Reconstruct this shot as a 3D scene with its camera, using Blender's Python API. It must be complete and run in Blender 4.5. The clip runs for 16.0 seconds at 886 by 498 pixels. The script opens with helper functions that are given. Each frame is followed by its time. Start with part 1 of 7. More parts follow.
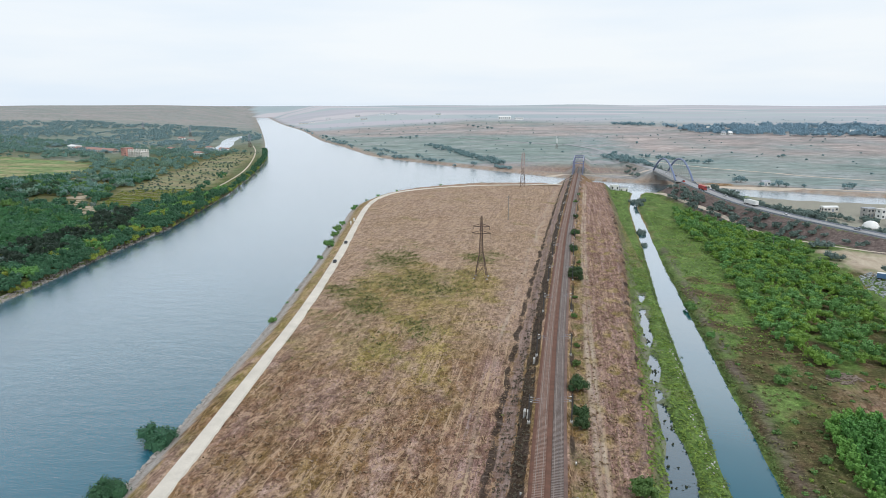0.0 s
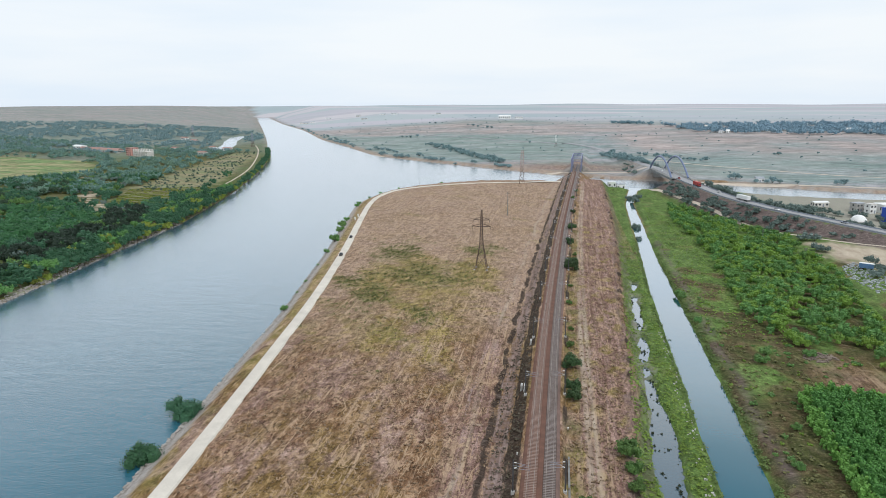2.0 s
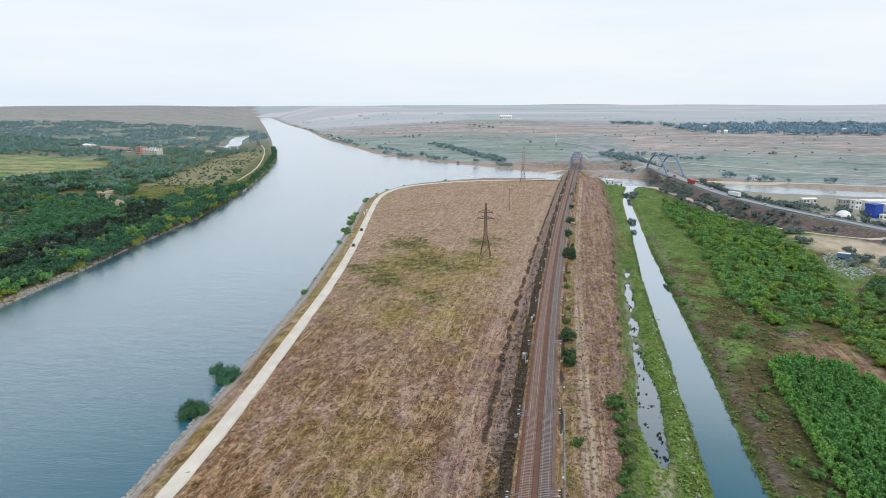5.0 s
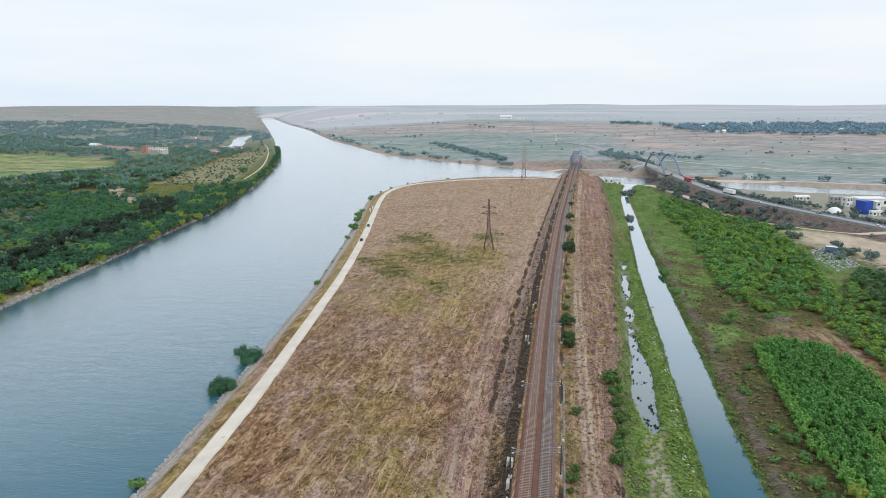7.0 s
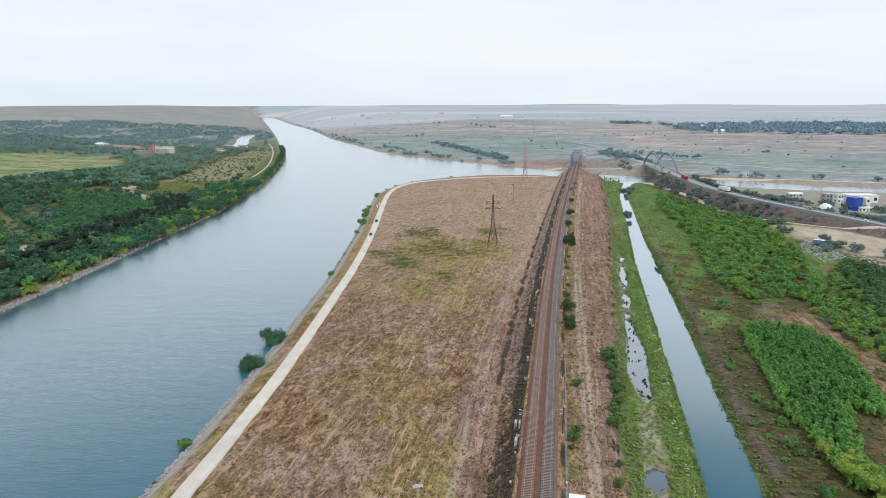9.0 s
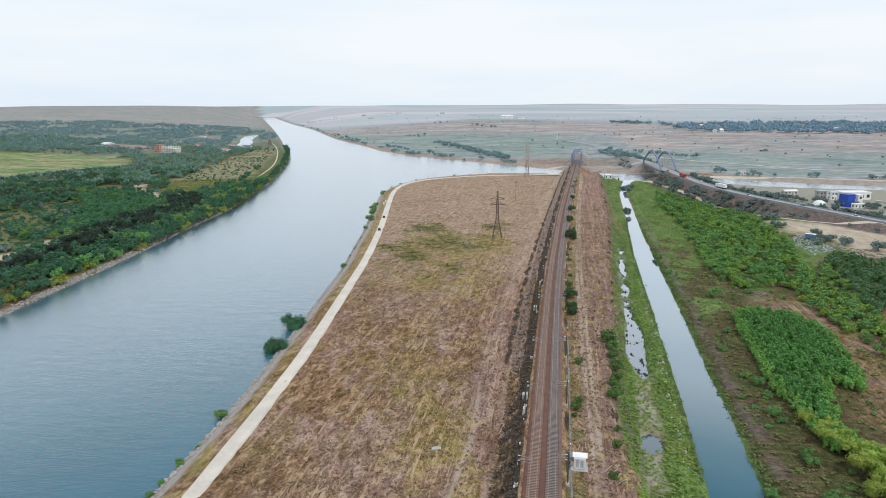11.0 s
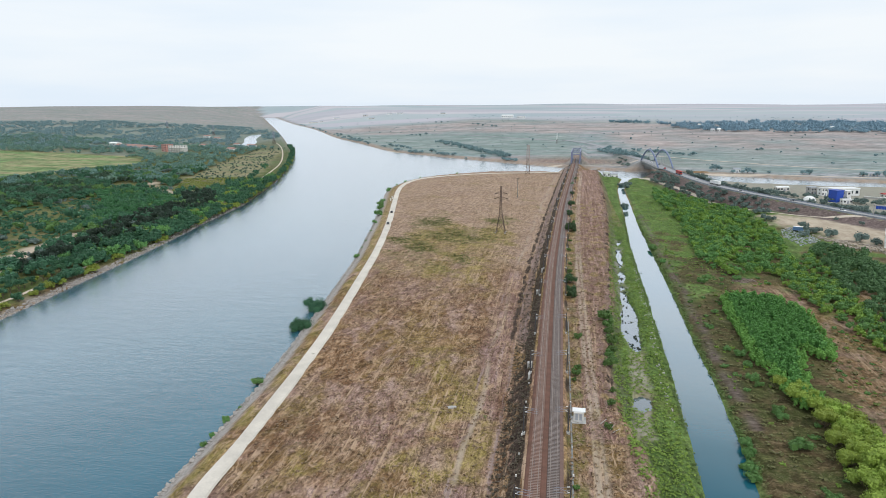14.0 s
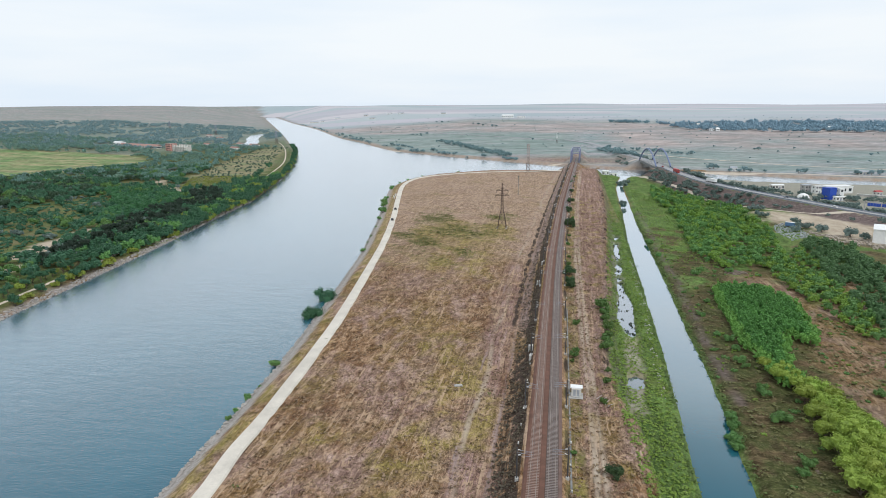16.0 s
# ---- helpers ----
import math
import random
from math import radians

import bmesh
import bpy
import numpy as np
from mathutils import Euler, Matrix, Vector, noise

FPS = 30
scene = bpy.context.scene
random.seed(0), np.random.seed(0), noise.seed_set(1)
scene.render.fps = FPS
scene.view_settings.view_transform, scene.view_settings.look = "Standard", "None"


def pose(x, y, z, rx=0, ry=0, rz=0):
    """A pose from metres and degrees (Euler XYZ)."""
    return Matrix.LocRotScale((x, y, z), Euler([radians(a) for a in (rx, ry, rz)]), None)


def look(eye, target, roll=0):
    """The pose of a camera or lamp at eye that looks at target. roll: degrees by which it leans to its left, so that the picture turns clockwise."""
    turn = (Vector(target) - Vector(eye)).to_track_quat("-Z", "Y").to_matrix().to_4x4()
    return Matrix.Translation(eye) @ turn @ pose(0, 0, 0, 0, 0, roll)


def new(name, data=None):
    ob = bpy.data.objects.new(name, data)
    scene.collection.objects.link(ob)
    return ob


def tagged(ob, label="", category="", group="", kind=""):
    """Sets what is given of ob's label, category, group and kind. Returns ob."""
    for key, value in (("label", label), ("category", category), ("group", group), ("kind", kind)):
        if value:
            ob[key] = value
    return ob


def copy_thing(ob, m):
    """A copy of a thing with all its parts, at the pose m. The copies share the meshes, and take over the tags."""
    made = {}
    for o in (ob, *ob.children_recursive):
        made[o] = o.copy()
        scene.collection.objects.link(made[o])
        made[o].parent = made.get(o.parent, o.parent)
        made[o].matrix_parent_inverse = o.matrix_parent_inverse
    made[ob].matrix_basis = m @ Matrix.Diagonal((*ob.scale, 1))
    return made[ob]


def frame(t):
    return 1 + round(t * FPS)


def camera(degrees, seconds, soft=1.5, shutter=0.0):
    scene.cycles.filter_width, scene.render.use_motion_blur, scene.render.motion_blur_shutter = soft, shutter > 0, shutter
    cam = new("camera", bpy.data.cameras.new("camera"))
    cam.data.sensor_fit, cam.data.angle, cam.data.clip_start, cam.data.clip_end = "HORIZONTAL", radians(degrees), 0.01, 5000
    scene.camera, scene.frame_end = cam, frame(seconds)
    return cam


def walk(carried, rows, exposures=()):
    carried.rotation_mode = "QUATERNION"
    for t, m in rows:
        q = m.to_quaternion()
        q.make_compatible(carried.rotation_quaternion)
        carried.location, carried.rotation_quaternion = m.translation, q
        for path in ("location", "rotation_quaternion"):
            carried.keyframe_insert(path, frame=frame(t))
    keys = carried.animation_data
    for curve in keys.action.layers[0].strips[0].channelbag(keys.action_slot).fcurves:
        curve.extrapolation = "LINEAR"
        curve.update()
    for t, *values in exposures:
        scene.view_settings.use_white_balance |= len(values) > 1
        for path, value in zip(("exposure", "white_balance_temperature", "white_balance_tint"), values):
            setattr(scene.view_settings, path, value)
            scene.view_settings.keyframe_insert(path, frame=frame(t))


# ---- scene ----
cam = camera(70.0, 16.0, soft=0.85)
PATH = [
    (0, (-0.08, 7.758, 87.055), (-0.432, 9.676, 86.609), -0.3),
    (1.5, (1.452, -3.149, 86.731), (1.099, -1.232, 86.284), -0.5),
    (3.5, (2.65, -19.741, 86.835), (2.295, -17.824, 86.388), -0.4),
    (7, (2.916, -47.768, 86.838), (2.561, -45.851, 86.392), -0.4),
    (9, (2.445, -66.221, 87.089), (2.09, -64.304, 86.642), -0.4),
    (12.5, (1.188, -93.904, 87.009), (0.832, -91.987, 86.562), -0.5),
    (14.5, (1.263, -108.252, 86.813), (0.908, -106.335, 86.366), -0.5),
    (16, (1.557, -118.297, 86.514), (1.202, -116.38, 86.067), -0.5),
]
walk(cam, [(t, look(eye, target, roll)) for t, eye, target, roll in PATH])

# ---- world and light: bright overcast sky, soft high sun ----
SUN_ELEVATION, SUN_TURN = radians(52), radians(140)
world = bpy.data.worlds.new("overcast_sky")
scene.world = world
world.use_nodes = True
wn, wl = world.node_tree.nodes, world.node_tree.links
wn.clear()
sky = wn.new("ShaderNodeTexSky")
sky.sky_type, sky.sun_disc = "NISHITA", False
sky.sun_elevation, sky.sun_rotation = SUN_ELEVATION, SUN_TURN
sky.dust_density, sky.altitude = 3.0, 60
blue = wn.new("ShaderNodeBackground")
blue.inputs["Strength"].default_value = 0.05
wl.new(sky.outputs[0], blue.inputs["Color"])
way = wn.new("ShaderNodeTexCoord")
spread = wn.new("ShaderNodeMapping")
spread.inputs["Scale"].default_value = (1.0, 1.0, 7.0)
wl.new(way.outputs["Generated"], spread.inputs["Vector"])
cloud = wn.new("ShaderNodeTexNoise")
cloud.inputs["Scale"].default_value, cloud.inputs["Detail"].default_value = 1.6, 6.0
wl.new(spread.outputs[0], cloud.inputs["Vector"])
veil = wn.new("ShaderNodeValToRGB")
veil.color_ramp.elements[0].position, veil.color_ramp.elements[0].color = 0.35, (0.76, 0.87, 0.99, 1)
veil.color_ramp.elements[1].position, veil.color_ramp.elements[1].color = 0.65, (0.91, 0.96, 1.0, 1)
wl.new(cloud.outputs["Fac"], veil.inputs["Fac"])
white = wn.new("ShaderNodeBackground")
white.inputs["Strength"].default_value = 1.10
wl.new(veil.outputs["Color"], white.inputs["Color"])
both = wn.new("ShaderNodeMixShader")
both.inputs["Fac"].default_value = 0.88
wl.new(blue.outputs[0], both.inputs[1])
wl.new(white.outputs[0], both.inputs[2])
wout = wn.new("ShaderNodeOutputWorld")
wl.new(both.outputs[0], wout.inputs["Surface"])

sun = new("sun", bpy.data.lights.new("sun", "SUN"))
sun.data.energy, sun.data.angle, sun.data.color = 1.4, radians(10), (1.0, 0.98, 0.965)
sun.matrix_world = look((0, 0, 0), (-math.sin(SUN_TURN) * math.cos(SUN_ELEVATION), -math.cos(SUN_TURN) * math.cos(SUN_ELEVATION), -math.sin(SUN_ELEVATION)))


# ---- materials ----
def node(nt, kind, **values):
    n = nt.nodes.new("ShaderNode" + kind)
    for key, value in values.items():
        n.inputs[key.replace("_", " ")].default_value = value
    return n


def ramp(nt, fac, stops):
    r = nt.nodes.new("ShaderNodeValToRGB")
    while len(r.color_ramp.elements) < len(stops):
        r.color_ramp.elements.new(0.5)
    for e, (p, c) in zip(r.color_ramp.elements, stops):
        e.position, e.color = p, (*c, 1) if len(c) == 3 else c
    nt.links.new(fac, r.inputs["Fac"])
    return r.outputs["Color"]


def mixed(nt, fac, a, b, blend="MIX"):
    m = nt.nodes.new("ShaderNodeMix")
    m.data_type, m.blend_type = "RGBA", blend
    for slot, value in ((0, fac), (6, a), (7, b)):
        if isinstance(value, bpy.types.NodeSocket):
            nt.links.new(value, m.inputs[slot])
        elif slot == 0:
            m.inputs[0].default_value = value
        else:
            m.inputs[slot].default_value = (*value, 1)
    return m.outputs[2]


def math_node(nt, op, a, b=0.0):
    m = nt.nodes.new("ShaderNodeMath")
    m.operation = op
    m.use_clamp = op in ("MULTIPLY_ADD",)
    for slot, value in ((0, a), (1, b)):
        if isinstance(value, bpy.types.NodeSocket):
            nt.links.new(value, m.inputs[slot])
        else:
            m.inputs[slot].default_value = value
    return m.outputs[0]


def blank(name):
    m = bpy.data.materials.new(name)
    m.use_nodes = True
    nt = m.node_tree
    bsdf = nt.nodes["Principled BSDF"]
    return m, nt, bsdf


def place(nt, scale=(1, 1, 1), turn=0.0):
    g = nt.nodes.new("ShaderNodeNewGeometry")
    mp = nt.nodes.new("ShaderNodeMapping")
    mp.inputs["Scale"].default_value = scale
    mp.inputs["Rotation"].default_value = (0, 0, turn)
    nt.links.new(g.outputs["Position"], mp.inputs["Vector"])
    return mp.outputs[0]


def noise_tex(nt, at, scale, detail=4.0, rough=0.55, warp=0.0):
    n = node(nt, "TexNoise", Scale=scale, Detail=detail, Roughness=rough, Distortion=warp)
    nt.links.new(at, n.inputs["Vector"])
    return n.outputs["Fac"]


def plain(name, colour, rough=0.7, metal=0.0, vary=0.25, scale=0.6, fine=6.0, bump=0.15):
    """A worn surface of one colour: wide stains, fine grain and a little relief."""
    m, nt, bsdf = blank(name)
    at = place(nt)
    dark = tuple(c * (1 - vary) for c in colour)
    light = tuple(min(1, c * (1 + 0.6 * vary)) for c in colour)
    wide = ramp(nt, noise_tex(nt, at, scale, 5), [(0.3, dark), (0.7, light)])
    grain = noise_tex(nt, at, fine, 4)
    col = mixed(nt, 0.35, wide, ramp(nt, grain, [(0.3, dark), (0.7, light)]))
    nt.links.new(col, bsdf.inputs["Base Color"])
    bsdf.inputs["Roughness"].default_value, bsdf.inputs["Metallic"].default_value = rough, metal
    if bump:
        b = node(nt, "Bump", Strength=bump, Distance=0.05)
        nt.links.new(grain, b.inputs["Height"])
        nt.links.new(b.outputs[0], bsdf.inputs["Normal"])
    return m


def foliage(name, dark, light, wide=0.05):
    """Leaves: each leaf, each plant and each stand has a shade of its own."""
    m, nt, bsdf = blank(name)
    g = nt.nodes.new("ShaderNodeNewGeometry")
    info = nt.nodes.new("ShaderNodeObjectInfo")
    at = place(nt)
    stand = noise_tex(nt, at, wide, 3)
    leaf = mixed(nt, g.outputs["Random Per Island"], dark, light)
    tone = ramp(nt, noise_tex(nt, at, 0.9, 5, 0.7), [(0.34, tuple(0.55 * c for c in dark)), (0.5, tuple(0.5 * (c + d) for c, d in zip(dark, light))), (0.66, tuple(1.15 * c for c in light))])
    tone = mixed(nt, 0.35, tone, ramp(nt, stand, [(0.32, tuple(0.62 * c for c in dark)), (0.68, tuple(1.12 * c for c in light))]))
    col = mixed(nt, 0.5, leaf, tone)
    hue = nt.nodes.new("ShaderNodeHueSaturation")
    nt.links.new(math_node(nt, "ADD", math_node(nt, "MULTIPLY", info.outputs["Random"], 0.024), 0.488), hue.inputs["Hue"])
    nt.links.new(math_node(nt, "ADD", math_node(nt, "MULTIPLY", info.outputs["Random"], 0.3), 0.85), hue.inputs["Value"])
    nt.links.new(col, hue.inputs["Color"])
    nt.links.new(hue.outputs[0], bsdf.inputs["Base Color"])
    bsdf.inputs["Roughness"].default_value = 0.65
    bsdf.inputs["Specular IOR Level"].default_value = 0.25
    return m


LEAF_DARK = foliage("dark_leaves", (0.012, 0.026, 0.018), (0.04, 0.066, 0.042))
LEAF_MID = foliage("green_leaves", (0.052, 0.132, 0.036), (0.152, 0.298, 0.086))
LEAF_LIGHT = foliage("young_leaves", (0.100, 0.185, 0.026), (0.225, 0.350, 0.066))
LEAF_YELLOW = foliage("yellow_green_leaves", (0.138, 0.190, 0.025), (0.276, 0.328, 0.063))
# two far foliages with distance haze put into the leaf colour
LEAF_HAZED = foliage("haze_tinted_leaves", (0.120, 0.205, 0.215), (0.228, 0.335, 0.350))
LEAF_HAZED_FAR = foliage("haze_tinted_far_leaves", (0.125, 0.225, 0.270), (0.225, 0.345, 0.400), 0.01)
LEAF_WOOD = foliage("woodland_leaves", (0.015, 0.056, 0.031), (0.070, 0.178, 0.088))
LEAF_SAGE = foliage("sage_leaves", (0.070, 0.110, 0.098), (0.185, 0.245, 0.215))
# slope woods: a milder haze painted in as paler, bluer green
LEAF_HAZED_SLOPE = foliage("haze_tinted_slope_leaves", (0.070, 0.145, 0.122), (0.178, 0.300, 0.252))
LEAF_HAZED_SLOPE_LIGHT = foliage("light_haze_tinted_slope_leaves", (0.095, 0.178, 0.132), (0.215, 0.340, 0.255))
BARK = plain("bark", (0.13, 0.10, 0.075), 0.9, vary=0.4, fine=9)
DRY = foliage("dry_stalks", (0.140, 0.090, 0.050), (0.330, 0.240, 0.150), 0.03)
CONCRETE = plain("weathered_concrete", (0.42, 0.41, 0.39), 0.85)
CONCRETE_DARK = plain("stained_concrete", (0.22, 0.22, 0.21), 0.9, vary=0.4)
STEEL_GREY = plain("grey_painted_steel", (0.30, 0.33, 0.38), 0.5, 0.2)
STEEL_DARK = plain("dark_galvanised_steel", (0.085, 0.085, 0.090), 0.6, 0.4)
STEEL_RUST = plain("rusty_brown_steel", (0.155, 0.105, 0.085), 0.75, 0.3, vary=0.4)
ARCH_BLUE = plain("blue_grey_steel_paint", (0.15, 0.19, 0.31), 0.45)
TRUSS_BLUE = plain("lavender_grey_steel_paint", (0.20, 0.22, 0.33), 0.5)
WHITE = plain("white_paint", (0.78, 0.78, 0.76), 0.55, vary=0.12)
OFFWHITE = plain("off_white_plaster", (0.62, 0.60, 0.56), 0.8, vary=0.2)
BLUE = plain("blue_cladding", (0.02, 0.075, 0.42), 0.45, vary=0.2)
RED = plain("red_paint", (0.42, 0.045, 0.04), 0.5)
BRICK_RED = plain("red_brown_roof_tiles", (0.36, 0.22, 0.185), 0.85, vary=0.3)
PINK = plain("salmon_plaster", (0.58, 0.30, 0.25), 0.85)
GREY_ROOF = plain("grey_sheet_roof", (0.34, 0.36, 0.39), 0.5)
WINDOW = plain("dark_window_glass", (0.035, 0.045, 0.055), 0.12, vary=0.1, bump=0)
RUBBER = plain("black_rubber", (0.02, 0.02, 0.02), 0.8)
RAIL = plain("worn_rail_steel", (0.3, 0.25, 0.22), 0.55, 0.3)
SLEEPER = plain("concrete_sleeper", (0.290, 0.200, 0.162), 0.85, vary=0.2)
SLEEPER_GREY = plain("grey_concrete_sleeper", (0.25, 0.208, 0.19), 0.85, vary=0.2)
BALLAST = plain("rust_brown_ballast", (0.142, 0.068, 0.046), 0.95, vary=0.4, scale=0.4, fine=8, bump=0.6)
BALLAST_GREY = plain("grey_brown_ballast", (0.090, 0.060, 0.048), 0.95, vary=0.35, scale=0.4, fine=8, bump=0.6)
ROAD_PALE = plain("pale_concrete_road", (0.60, 0.55, 0.475), 0.9, vary=0.22, scale=0.16, fine=2)
TRACK_DIRT = plain("pale_dirt_track", (0.52, 0.445, 0.36), 0.95, vary=0.25, scale=0.15, fine=2)
ASPHALT = plain("grey_asphalt", (0.30, 0.30, 0.305), 0.9, vary=0.15, scale=0.2)
STONE = plain("grey_riprap_stone", (0.36, 0.33, 0.30), 0.9, vary=0.4, scale=0.3, fine=3, bump=0.4)


def water_material(name, deep, ripple, strength, rough, sheen):
    """Turbid water under a gloss that grows towards grazing view, broken by ripples of two sizes."""
    m, nt, bsdf = blank(name)
    at = place(nt, (1.0, 2.6, 1.0), radians(8))
    tone = ramp(nt, noise_tex(nt, place(nt, (1, 0.5, 1)), 0.012, 4), [(0.3, tuple(0.85 * c for c in deep)), (0.7, tuple(1.15 * c for c in deep))])
    nt.links.new(tone, bsdf.inputs["Base Color"])
    bsdf.inputs["Roughness"].default_value = 1.0
    bsdf.inputs["Specular IOR Level"].default_value = 0.0
    small = noise_tex(nt, at, ripple, 5, 0.6)
    big = noise_tex(nt, at, ripple * 0.12, 3)
    b = node(nt, "Bump", Strength=strength, Distance=0.35)
    nt.links.new(math_node(nt, "ADD", small, math_node(nt, "MULTIPLY", big, 1.5)), b.inputs["Height"])
    gloss = node(nt, "BsdfAnisotropic", Roughness=rough)
    gloss.inputs["Color"].default_value = (0.97, 0.98, 1.0, 1)
    nt.links.new(b.outputs[0], gloss.inputs["Normal"])
    graze = node(nt, "LayerWeight", Blend=0.5)
    nt.links.new(b.outputs[0], graze.inputs["Normal"])
    fac = ramp(nt, graze.outputs["Facing"], [(p, (v, v, v)) for p, v in sheen])
    both = nt.nodes.new("ShaderNodeMixShader")
    nt.links.new(fac, both.inputs["Fac"])
    nt.links.new(bsdf.outputs[0], both.inputs[1])
    nt.links.new(gloss.outputs[0], both.inputs[2])
    nt.links.new(both.outputs[0], nt.nodes["Material Output"].inputs["Surface"])
    return m


WATER = water_material("canal_water", (0.024, 0.106, 0.150), 0.75, 0.24, 0.20, ((0.38, 0.02), (0.52, 0.10), (0.66, 0.34), (0.80, 0.62), (1.0, 0.95)))
WATER_STILL = water_material("ditch_water", (0.013, 0.098, 0.138), 0.5, 0.02, 0.05, ((0.44, 0.03), (0.53, 0.15), (0.61, 0.38), (0.74, 0.64), (1.0, 0.95)))
WATER_SHALLOW = water_material("puddle_water", (0.040, 0.078, 0.100), 0.8, 0.03, 0.06, ((0.40, 0.10), (0.53, 0.24), (0.64, 0.46), (0.78, 0.68), (1.0, 0.95)))


def ground_material():
    """Dry steppe, lush wet strips, bare soil, woodland floor and far fields, by the zones carried on the sheet."""
    m, nt, bsdf = blank("ground_cover")

    def zone(name):
        a = nt.nodes.new("ShaderNodeAttribute")
        a.attribute_name = name
        return a.outputs["Fac"]

    at = place(nt)
    streak = place(nt, (1.0, 0.42, 1.0), radians(-12))
    streak2 = place(nt, (0.4, 1.0, 1.0), radians(35))
    wide = noise_tex(nt, at, 0.016, 5, 0.6)
    mid = noise_tex(nt, streak, 0.16, 6, 0.65, 0.6)
    fine = noise_tex(nt, at, 1.1, 5, 0.7)
    speck = noise_tex(nt, streak2, 0.75, 6, 0.75, 1.0)
    # dry grass: pinkish brown and straw, dark weedy specks, pale trodden lines
    tiny = noise_tex(nt, at, 2.6, 4, 0.75)
    blotch = noise_tex(nt, streak, 0.46, 7, 0.74, 0.25)
    dry = ramp(nt, blotch, [(0.32, (0.034, 0.017, 0.008)), (0.43, (0.138, 0.075, 0.037)), (0.53, (0.260, 0.158, 0.090)), (0.66, (0.460, 0.320, 0.212))])
    pink = ramp(nt, blotch, [(0.32, (0.080, 0.043, 0.032)), (0.5, (0.230, 0.145, 0.118)), (0.67, (0.430, 0.305, 0.262))])
    dry = mixed(nt, ramp(nt, wide, [(0.42, (0, 0, 0)), (0.60, (0.7, 0.7, 0.7))]), dry, pink)
    olive = ramp(nt, blotch, [(0.3, (0.085, 0.070, 0.020)), (0.5, (0.200, 0.158, 0.052)), (0.7, (0.310, 0.255, 0.105))])
    dry = mixed(nt, ramp(nt, noise_tex(nt, at, 0.030, 5, 0.62), [(0.48, (0, 0, 0)), (0.62, (0.7, 0.7, 0.7))]), dry, olive)
    drill = noise_tex(nt, place(nt, (1.0, 0.05, 1.0), radians(-0.6)), 0.75, 6, 0.68, 0.35)
    rows = ramp(nt, drill, [(0.36, (0.070, 0.038, 0.035)), (0.46, (0.205, 0.124, 0.116)), (0.55, (0.335, 0.226, 0.215)), (0.66, (0.510, 0.395, 0.385))])
    dry = mixed(nt, zone("pink"), dry, mixed(nt, 0.65, pink, rows))
    dry = mixed(nt, ramp(nt, tiny, [(0.38, (0.75, 0.75, 0.75)), (0.48, (0, 0, 0))]), dry, (0.050, 0.033, 0.018))
    lines = noise_tex(nt, place(nt, (1.0, 0.030, 1.0), radians(1)), 0.62, 4, 0.6, 0.25)
    trod = math_node(nt, "MULTIPLY", ramp(nt, lines, [(0.58, (0, 0, 0)), (0.64, (0.8, 0.8, 0.8))]), ramp(nt, noise_tex(nt, at, 0.05, 4, 0.6), [(0.40, (0, 0, 0)), (0.58, (1, 1, 1))]))
    worn = math_node(nt, "MULTIPLY", ramp(nt, lines, [(0.34, (0.5, 0.5, 0.5)), (0.44, (0, 0, 0))]), ramp(nt, noise_tex(nt, at, 0.04, 4, 0.6), [(0.44, (0, 0, 0)), (0.6, (1, 1, 1))]))
    faded = ramp(nt, blotch, [(0.32, (0.190, 0.136, 0.100)), (0.5, (0.350, 0.265, 0.208)), (0.68, (0.480, 0.382, 0.315))])
    dry = mixed(nt, zone("pale"), dry, faded)
    dry = mixed(nt, math_node(nt, "MULTIPLY", zone("olive"), 0.9), dry, ramp(nt, blotch, [(0.32, (0.080, 0.064, 0.018)), (0.5, (0.240, 0.195, 0.066)), (0.67, (0.400, 0.325, 0.142))]))
    dry = mixed(nt, worn, dry, (0.110, 0.070, 0.044))
    rust = ramp(nt, blotch, [(0.32, (0.040, 0.021, 0.011)), (0.5, (0.175, 0.100, 0.057)), (0.67, (0.345, 0.225, 0.145))])
    gold = ramp(nt, blotch, [(0.32, (0.066, 0.042, 0.014)), (0.5, (0.205, 0.136, 0.056)), (0.67, (0.365, 0.265, 0.135))])
    mauve = ramp(nt, blotch, [(0.32, (0.090, 0.054, 0.046)), (0.5, (0.275, 0.188, 0.163)), (0.67, (0.465, 0.355, 0.320))])
    near = math_node(nt, "SUBTRACT", 1.0, math_node(nt, "MAXIMUM", zone("pink"), zone("pale")))
    for tone, size, low in ((rust, 0.055, 0.50), (gold, 0.047, 0.51), (mauve, 0.062, 0.49)):
        spread = noise_tex(nt, place(nt, (1.0, 0.5, 1.0), radians(200 * size * 10)), size, 5, 0.66, 0.4)
        dry = mixed(nt, math_node(nt, "MULTIPLY", near, ramp(nt, spread, [(low, (0, 0, 0)), (low + 0.10, (0.85, 0.85, 0.85))])), dry, tone)
    dry = mixed(nt, 0.6, dry, ramp(nt, noise_tex(nt, place(nt, (1.0, 0.55, 1.0), radians(-8)), 1.7, 5, 0.78, 0.4), [(0.32, (0.02, 0.02, 0.02)), (0.50, (0.44, 0.44, 0.44)), (0.68, (1, 1, 1))]), "OVERLAY")
